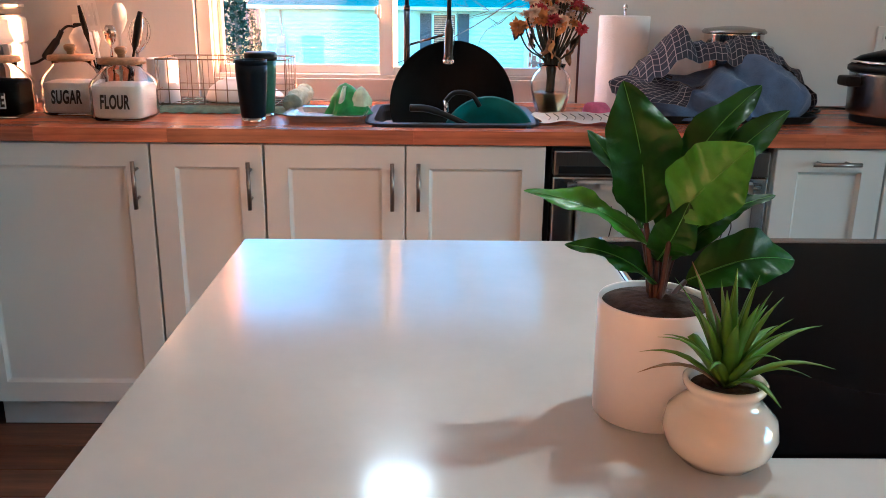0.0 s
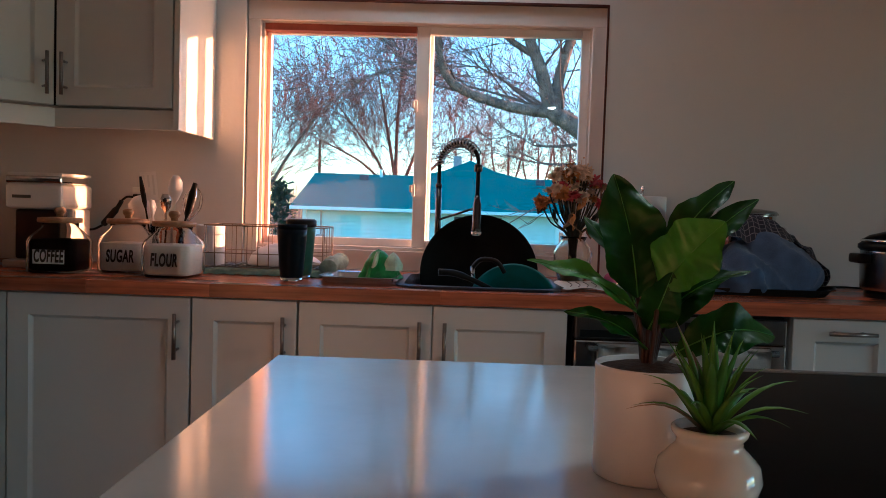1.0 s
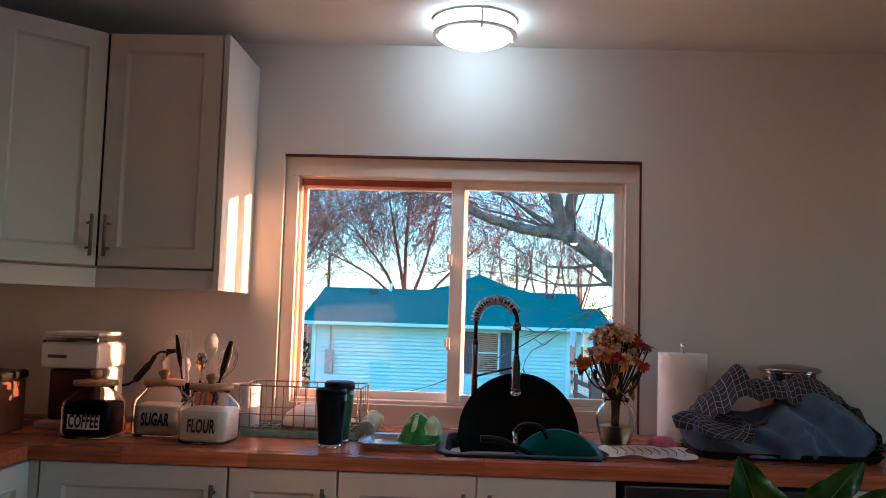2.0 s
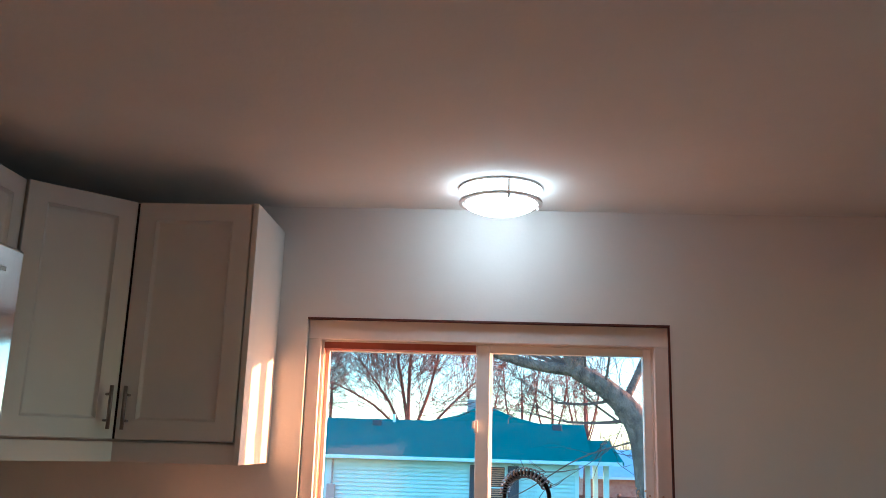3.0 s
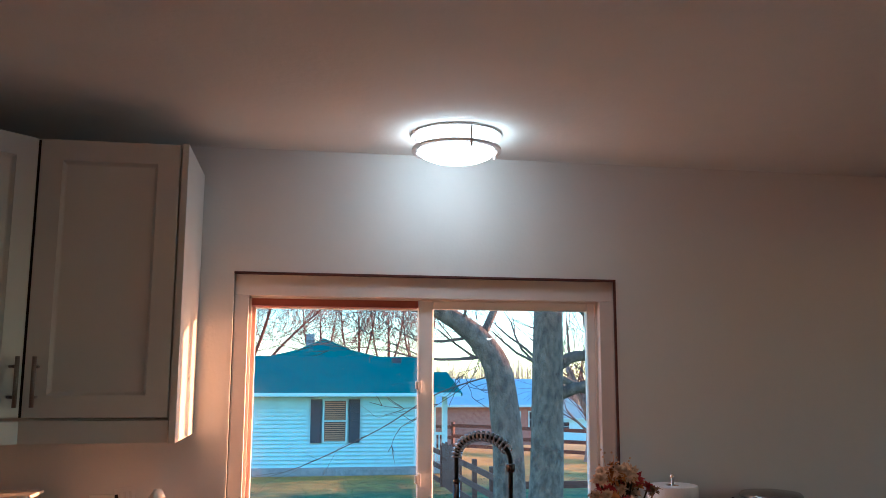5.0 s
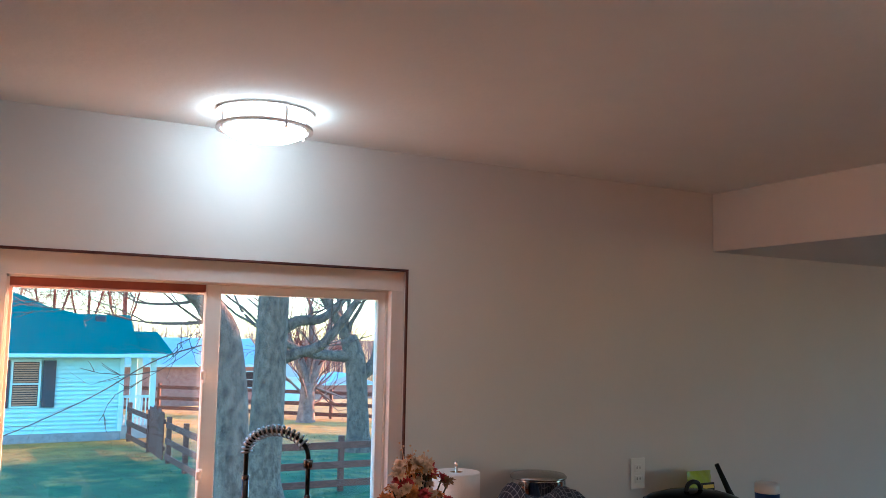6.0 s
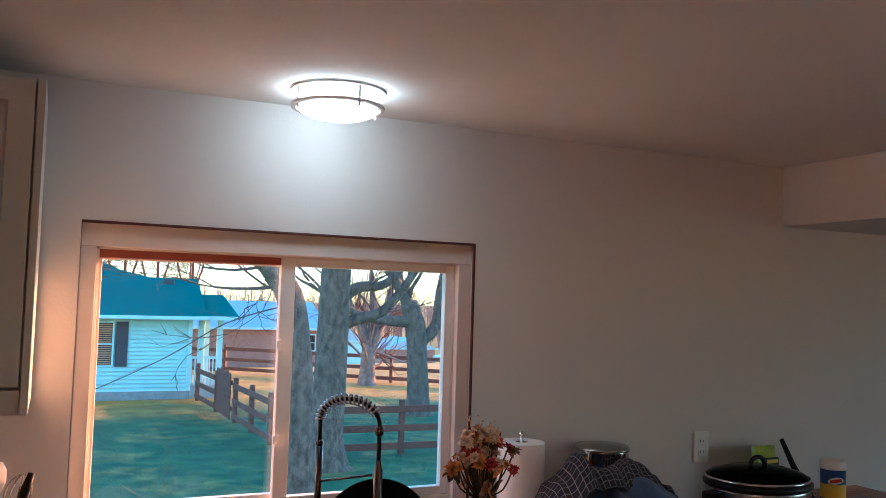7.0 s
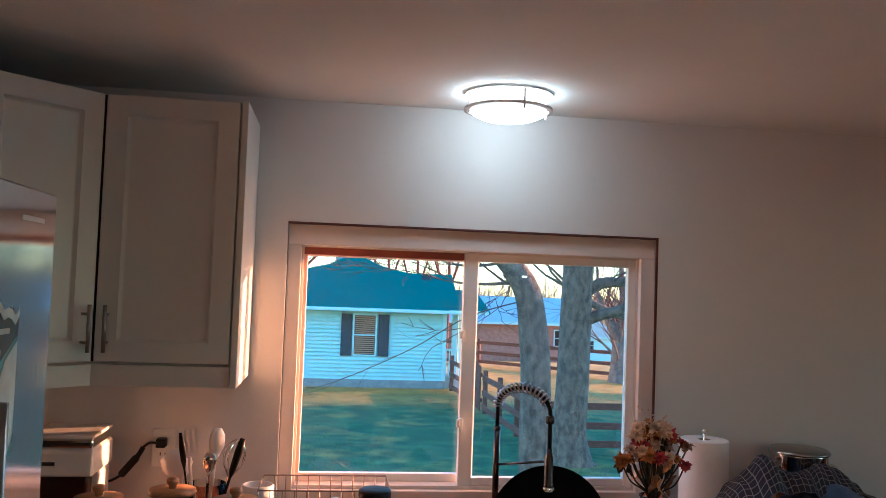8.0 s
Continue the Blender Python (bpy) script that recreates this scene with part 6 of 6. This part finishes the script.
tree("leaning_tree", (2.45, 8.0, GZ), "large grey-barked tree leaning over the yard, bare of leaves",
     [[(2.30, 8, GZ - 0.1, 0.33), (2.16, 8, -0.6, 0.22), (2.13, 8, 0.45, 0.20), (2.09, 8, 1.0, 0.195), (1.97, 8, 1.68, 0.175), (1.62, 8, 2.12, 0.135), (1.12, 8, 2.42, 0.095)],
      [(1.14, 8, 2.40, 0.085), (0.75, 7.95, 2.43, 0.072), (0.40, 7.9, 2.50, 0.066), (-0.05, 7.85, 2.66, 0.06), (-0.24, 7.8, 2.86, 0.05), (-0.36, 7.7, 3.3, 0.04)],
      [(1.14, 8, 2.40, 0.10), (1.0, 8.05, 2.95, 0.085), (0.82, 8.1, 3.4, 0.07), (0.7, 8.1, 3.9, 0.05)],
      [(1.18, 8, 2.36, 0.09), (1.24, 8.1, 2.85, 0.075), (1.36, 8.1, 3.3, 0.065), (1.6, 8.2, 4.0, 0.05)],
      [(0.90, 8.1, 3.15, 0.05), (0.6, 8.2, 3.35, 0.04), (0.2, 8.3, 3.7, 0.03)],
      [(1.7, 8, 1.85, 0.06), (2.1, 8.3, 2.6, 0.05), (2.5, 8.6, 3.6, 0.04)]], 3, depth=5, length=1.1, kids=(2, 3), side_n=9, tip_r=0.5)
tree("upright_tree", (3.70, 11.6, GZ), "tall straight grey-barked tree by the fence, bare of leaves",
     [[(3.72, 11.6, GZ - 0.1, 0.40), (3.64, 11.6, -0.8, 0.31), (3.68, 11.6, 0.05, 0.29), (3.72, 11.6, 1.9, 0.27), (3.75, 11.6, 3.4, 0.24), (3.7, 11.6, 5.2, 0.2)],
      [(3.75, 11.6, 1.15, 0.12), (4.1, 11.5, 1.3, 0.10), (4.6, 11.4, 1.5, 0.085), (5.2, 11.3, 2.3, 0.06)],
      [(3.75, 11.6, 1.6, 0.12), (4.15, 11.6, 1.86, 0.10), (4.7, 11.7, 1.95, 0.08), (5.3, 11.8, 2.5, 0.05)],
      [(3.75, 11.6, 3.2, 0.14), (3.2, 11.6, 4.2, 0.10), (2.6, 11.5, 5.2, 0.06)],
      [(3.75, 11.6, 3.6, 0.14), (4.4, 11.7, 4.4, 0.10), (5.2, 11.8, 5.2, 0.06)]], 8, depth=4)
tree("yard_tree", (7.97, 17.6, GZ), "spreading grey tree in the side yard, bare of leaves",
     [[(7.97, 17.6, GZ - 0.1, 0.42), (7.95, 17.6, -0.9, 0.30), (7.9, 17.6, 0.0, 0.27), (7.82, 17.6, 0.95, 0.27), (7.6, 17.6, 1.6, 0.22)],
      [(7.7, 17.6, 1.1, 0.16), (7.05, 17.6, 1.12, 0.13), (6.3, 17.6, 1.25, 0.11), (5.4, 17.6, 1.7, 0.07)],
      [(7.8, 17.6, 1.2, 0.18), (7.33, 17.6, 1.98, 0.15), (6.7, 17.6, 2.9, 0.10)],
      [(7.95, 17.6, 0.6, 0.18), (8.39, 17.6, 1.0, 0.16), (8.5, 17.6, 1.86, 0.14), (8.7, 17.6, 3.0, 0.10)],
      [(8.3, 17.6, 0.9, 0.10), (9.0, 17.6, 1.5, 0.08), (9.8, 17.6, 2.2, 0.05)]], 21, depth=4)
tree("far_yard_tree", (9.15, 24.9, GZ), "forked tree on the yellow lawn, sunlight painted into its bark, bare of leaves",
     [[(9.15, 24.9, GZ - 0.1, 0.36), (9.17, 24.9, -0.8, 0.27), (9.2, 24.9, 0.0, 0.24)],
      [(9.2, 24.9, -0.1, 0.18), (8.83, 24.9, 0.72, 0.14), (8.3, 24.9, 1.8, 0.10)],
      [(9.2, 24.9, -0.1, 0.18), (9.68, 24.9, 0.92, 0.15), (10.0, 24.9, 2.2, 0.10)],
      [(9.2, 24.9, 0.0, 0.14), (9.3, 24.9, 1.2, 0.12), (9.2, 24.9, 2.6, 0.08)]], 5, depth=4, wood=sunlit_bark, tw=red_twig, side_n=9)
tree("backyard_tree", (-2.7, 32.5, GZ), "large reddish many-stemmed tree behind the house, bare of leaves",
     [[(-2.7, 32.5, GZ - 0.2, 0.20), (-2.8, 32.5, 0.8, 0.14), (-2.9, 32.5, 2.2, 0.085), (-2.9, 32.5, 4.6, 0.07), (-2.7, 32.5, 7.0, 0.04)],
      [(-2.85, 32.5, 1.2, 0.08), (-3.7, 32.3, 3.0, 0.055), (-4.9, 32.1, 4.6, 0.035)],
      [(-2.85, 32.5, 1.4, 0.09), (-2.1, 32.4, 3.4, 0.06), (-1.5, 32.3, 6.0, 0.04)],
      [(-2.85, 32.5, 1.8, 0.09), (-3.3, 32.5, 4.2, 0.06), (-3.8, 32.4, 6.8, 0.035)],
      [(-2.85, 32.5, 1.0, 0.07), (-1.2, 32.4, 2.9, 0.05), (0.4, 32.3, 4.4, 0.03)],
      [(-2.85, 32.5, 1.5, 0.07), (-4.4, 32.4, 2.9, 0.045), (-6.2, 32.3, 3.8, 0.03)]], 14, depth=5, tw=red_twig, length=1.9, spread=0.46, wood=red_twig, kids=(2, 3), tip_r=0.5, side_n=34, thin=0.0085)
tree("backyard_tree", (-8.2, 30.0, GZ), "bare tree with many fine twigs beyond the house end",
     [[(-8.2, 30, GZ - 0.2, 0.22), (-8.0, 30, 1.2, 0.14), (-7.7, 30, 3.0, 0.08)],
      [(-8.0, 30, 1.0, 0.09), (-7.0, 29.9, 2.8, 0.06), (-5.9, 29.8, 4.4, 0.04)],
      [(-8.0, 30, 1.2, 0.08), (-8.9, 29.9, 3.2, 0.05), (-9.2, 29.8, 5.0, 0.03)]], 17, depth=5, tw=red_twig, length=1.8, spread=0.46, wood=bark_mat, kids=(2, 3), tip_r=0.5, side_n=26, thin=0.0085)
for k, (tx, ty, s) in enumerate(((1.9, 36, 31), (3.4, 37.5, 32), (4.8, 36.5, 33), (0.2, 38, 34), (6.9, 52, 35))):
    gz = ground_height(ty)
    tree("slim_tree", (tx, ty, gz), "slim bare tree standing behind the roofs",
         [[(tx, ty, gz - 0.1, 0.12), (tx + 0.1, ty, 1.5, 0.075), (tx + 0.05, ty, 4.2, 0.035)],
          [(tx, ty, 1.2, 0.055), (tx + 0.6, ty, 3.2, 0.04), (tx + 0.9, ty, 5.2, 0.02)],
          [(tx, ty, 1.0, 0.055), (tx - 0.6, ty, 3.0, 0.04), (tx - 0.8, ty, 5.0, 0.02)]], s, depth=4, tw=red_twig, length=1.3, wood=red_twig, side_n=16, thin=0.0085)
# a low bough with fine twigs that hangs in front of the house
ov = thing("hanging_branch", (1.2, 8.4, 1.25), "thin bare branch hanging down before the house", "branch")
obm = bmesh.new()
rg2 = random.Random(77)
main = curve_pts([Vector((2.0, 8.2, 1.55)) - Vector((1.2, 8.4, 1.25)), Vector((1.25, 8.3, 1.3)) - Vector((1.2, 8.4, 1.25)), Vector((0.5, 8.3, 0.85)) - Vector((1.2, 8.4, 1.25)), Vector((-0.4, 8.4, 0.42)) - Vector((1.2, 8.4, 1.25)), Vector((-0.9, 8.5, 0.25)) - Vector((1.2, 8.4, 1.25))], 6)
add_tube(obm, main, np.linspace(0.011, 0.003, len(main)).tolist(), 5)
for s in range(5, len(main) - 1, 4):
    grow(rg2, main[s], Vector((-0.8, 0.1, rg2.uniform(-0.5, 0.35))), 0.004, 0.4, 2, obm, obm, 4, 0.02, 0.5, (1, 2), 0.0022)
part("twigs", obm, twig_mat, ov)

# budding boughs that droop from the end of the leaning tree's limb
db = thing("drooping_boughs", (-0.34, 7.7, 3.2), "thin drooping tree boughs with many small buds", "branch")
dbo = Vector((-0.34, 7.7, 3.2))
rg3 = random.Random(51)
for k in range(11):
    end = Vector((rg3.uniform(-3.0, -0.9), rg3.uniform(7.2, 8.6), rg3.uniform(1.7, 3.3)))
    a0 = Vector((rg3.uniform(-0.4, 0.5), 7.75, rg3.uniform(2.75, 3.5)))
    mid = (a0 + end) * 0.5 + Vector((rg3.uniform(-0.1, 0.1), 0, rg3.uniform(0.05, 0.4)))
    line = curve_pts([a0 - dbo, mid - dbo, end - dbo], 9)
    tb = bmesh.new()
    add_tube(tb, line, np.linspace(0.0075, 0.0025, len(line)).tolist(), 4)
    for q in range(3, len(line), 2):
        dd = (line[q] - line[q - 1]).normalized()
        grow(rg3, line[q], dd + Vector((rg3.gauss(0, 0.5), rg3.gauss(0, 0.3), rg3.gauss(-0.1, 0.5))), 0.0045, rg3.uniform(0.25, 0.55), 2, tb, tb, 3, 0.02, 0.55, (1, 2), 0.0028)
    spots = [v.co.copy() for v in tb.verts if v.index % 1 == 0 and rg3.random() < 0.035]
    for c in spots:
        e = Vector((rg3.gauss(0, 0.006), rg3.gauss(0, 0.006), -0.016))
        add_tube(tb, [c, c + e * 0.5, c + e], [0.003, 0.008, 0.002], 4)
    part("bough", tb, twig_mat, db)


def far_woods():
    rg_ = random.Random(9)
    verts, faces = [], []
    for _ in range(1300):
        x, y = rg_.uniform(-60, 190), rg_.uniform(150, 210)
        g, h = -8.5, rg_.uniform(8, 13.5)
        lean = rg_.gauss(0, 0.5)
        r = rg_.uniform(0.06, 0.16)

        def stick(a, b, w):
            k = len(verts)
            verts.extend([(a[0] - w, a[1], a[2]), (a[0] + w, a[1], a[2]), (b[0] + w * 0.3, b[1], b[2]), (b[0] - w * 0.3, b[1], b[2])])
            faces.append((k, k + 1, k + 2, k + 3))
        stick((x, y, g), (x + lean, y, g + h), r)
        for _ in range(12):
            s = rg_.uniform(0.25, 0.95)
            px, pz = x + lean * s, g + h * s
            a, ll = rg_.uniform(0.2, 1.1) * rg_.choice((-1, 1)), rg_.uniform(1.0, 3.2)
            qx, qz = px + math.sin(a) * ll, pz + math.cos(a) * ll
            stick((px, y, pz), (qx, y, qz), r * 0.4)
            for _ in range(2):
                b2, l2 = a + rg_.uniform(-0.7, 0.7), rg_.uniform(0.6, 1.6)
                stick((qx, y, qz), (qx + math.sin(b2) * l2, y, qz + math.cos(b2) * l2), r * 0.22)
    me = bpy.data.meshes.new("far_woods")
    me.from_pydata(verts, [], faces)
    me.materials.append(woods_mat)
    tagged(new("far_woods", me), "reddish-brown bare woods in the distance", "woods", kind="stuff")


far_woods()


def far_house(name, x0, x1, y, z0, wall_h, roof_h, wall_m, roof_m, label, gable_front=False, depth=7.0):
    h = thing(name, (x0, y, z0), label, "house", "far houses")
    w = x1 - x0
    part("wall", box(0, w, 0, depth, -0.3, wall_h), wall_m, h)
    rf = bmesh.new()
    if gable_front:
        add_rings(rf, [[(-0.3, yy, wall_h - 0.05), (w / 2, yy, wall_h + roof_h), (w + 0.3, yy, wall_h - 0.05)] for yy in (-0.3, depth)])
    else:
        add_rings(rf, [[(xx, -0.4, wall_h - 0.05), (xx, depth / 2, wall_h + roof_h), (xx, depth + 0.4, wall_h - 0.05)] for xx in (-0.4, w + 0.4)])
    part("roof", rf, roof_m, h)
    for wx in ((0.72, 0.9) if not gable_front else (0.5,)):
        wi = part("window", box(w * wx - 0.45, w * wx + 0.45, -0.05, 0.0, wall_h - 1.35, wall_h - 0.35, 0.01), siding_mat, h)
        part("pane", box(w * wx - 0.38, w * wx + 0.38, -0.058, -0.051, wall_h - 1.28, wall_h - 0.87), dark_pane, wi)
        part("pane", box(w * wx - 0.38, w * wx + 0.38, -0.058, -0.051, wall_h - 0.83, wall_h - 0.42), dark_pane, wi)
    part("fascia", box(-0.4, w + 0.4, -0.46, -0.41, wall_h - 0.12, wall_h + 0.02), siding_mat, h)
    return h


far_house("brick_house", 6.0, 13.5, 45, ground_height(45), 2.25, 1.45, brick_mat, white_roof, "long red-brick house with a pale low roof")
far_house("white_barn", 22.5, 28.5, 80, ground_height(80), 2.4, 2.2, siding_mat, white_roof, "pale barn with a light gable front", True)
far_house("small_brick_house", 40.5, 48, 105, ground_height(105), 2.0, 1.4, brick_mat, white_roof, "small red-brick house with a white gable", True)


# Added out of view, only to keep the low sun off trunks and lawn.
far_house("sun_block_house", 25.0, 34.0, 12.5, GZ, 3.4, 2.6, siding_mat, shingle_mat, "unseen house added to block the sun from the near lawn", False, 13.0)


def parked_car(x, y, label, m, turn=0):
    g = ground_height(y)
    c = thing("car", (x, y, g), label, "car", "parked cars", turn)
    side = [(-2.1, 0.35), (-2.15, 0.75), (-1.3, 0.92), (-0.7, 1.42), (0.8, 1.45), (1.5, 0.95), (2.1, 0.85), (2.15, 0.4)]
    bm = bmesh.new()
    add_rings(bm, [[(px * (0.97 if abs(py) > 0.7 else 1), py, pz) for px, pz in side] for py in (-0.85, -0.75, 0.75, 0.85)])
    part("body", bm, m, c, smooth=False)
    part("side_window", box(-0.95, 0.95, -0.862, -0.852, 0.98, 1.32), dark_pane, c)
    for wx in (-1.35, 1.35):
        part("wheel", lathe([(0.33, -0.1), (0.33, 0.1)], 20), black_plastic, c).matrix_basis = pose(wx, -0.8, 0.33, 90, 0, 0)


car_blue = mat("pale_blue_car_paint", (0.35, 0.5, 0.52), 0.3, 0.2, var=0.05)
parked_car(38.0, 78, "pale blue car parked beyond the far fence", car_blue)
parked_car(46.0, 88, "white car parked beyond the far fence", white_plastic)
ev = thing("evergreen_shrub", (-6.6, 27, GZ), "dark evergreen shrub at the end of the house", "shrub")
evb = bmesh.new()
rg3 = random.Random(6)
for _ in range(1100):
    z = rg3.uniform(0, 3.1)
    rr = (1.15 * (1 - z / 3.6)) * math.sqrt(rg3.random())
    a = rg3.uniform(0, 6.28)
    p = Vector((rr * math.cos(a), rr * math.sin(a), z))
    q = Vector((rg3.gauss(0, 0.13), rg3.gauss(0, 0.13), rg3.gauss(0.05, 0.1)))
    s = Vector((rg3.gauss(0, 0.05), rg3.gauss(0, 0.05), rg3.gauss(0, 0.05)))
    evb.faces.new([evb.verts.new(p), evb.verts.new(p + q + s), evb.verts.new(p + q - s)])
part("needles", evb, evergreen_mat, ev)
part("trunk", tube([(0, 0, -0.1), (0, 0, 2.4)], [0.08, 0.03], 8), bark_mat, ev)
pole = thing("utility_pole", (-6.4, 34.0, ground_height(34.0)), "thin wooden utility pole behind the roof", "pole")
part("shaft", tube([(0, 0, 0), (0, 0, 5.4)], [0.09, 0.06], 10), twig_mat, pole)
part("cap", lathe([(0.07, 5.38), (0.07, 5.42), (0.02, 5.45)], 10), twig_mat, pole)

# ---- floor boards ----
plank_meshes = {}
rngf = random.Random(2)
for j in range(22):
    y0 = -0.56 - (j + 1) * 0.13
    x = -1.25 - rngf.uniform(0, 0.6)
    while x < 0.5:
        ln = rngf.choice((0.6, 0.9, 1.2))
        if ln not in plank_meshes:
            bm = box(0.001, ln - 0.001, 0.001, 0.129, -0.0115, 0.0, 0.0012, 1)
            me = bpy.data.meshes.new("plank")
            bmesh.ops.recalc_face_normals(bm, faces=bm.faces)
            bm.to_mesh(me)
            bm.free()
            me.materials.append(plank_mat)
            plank_meshes[ln] = me
        ob = new("plank", plank_meshes[ln])
        ob.parent = floor
        ob.location = (x, y0, 0)
        x += ln
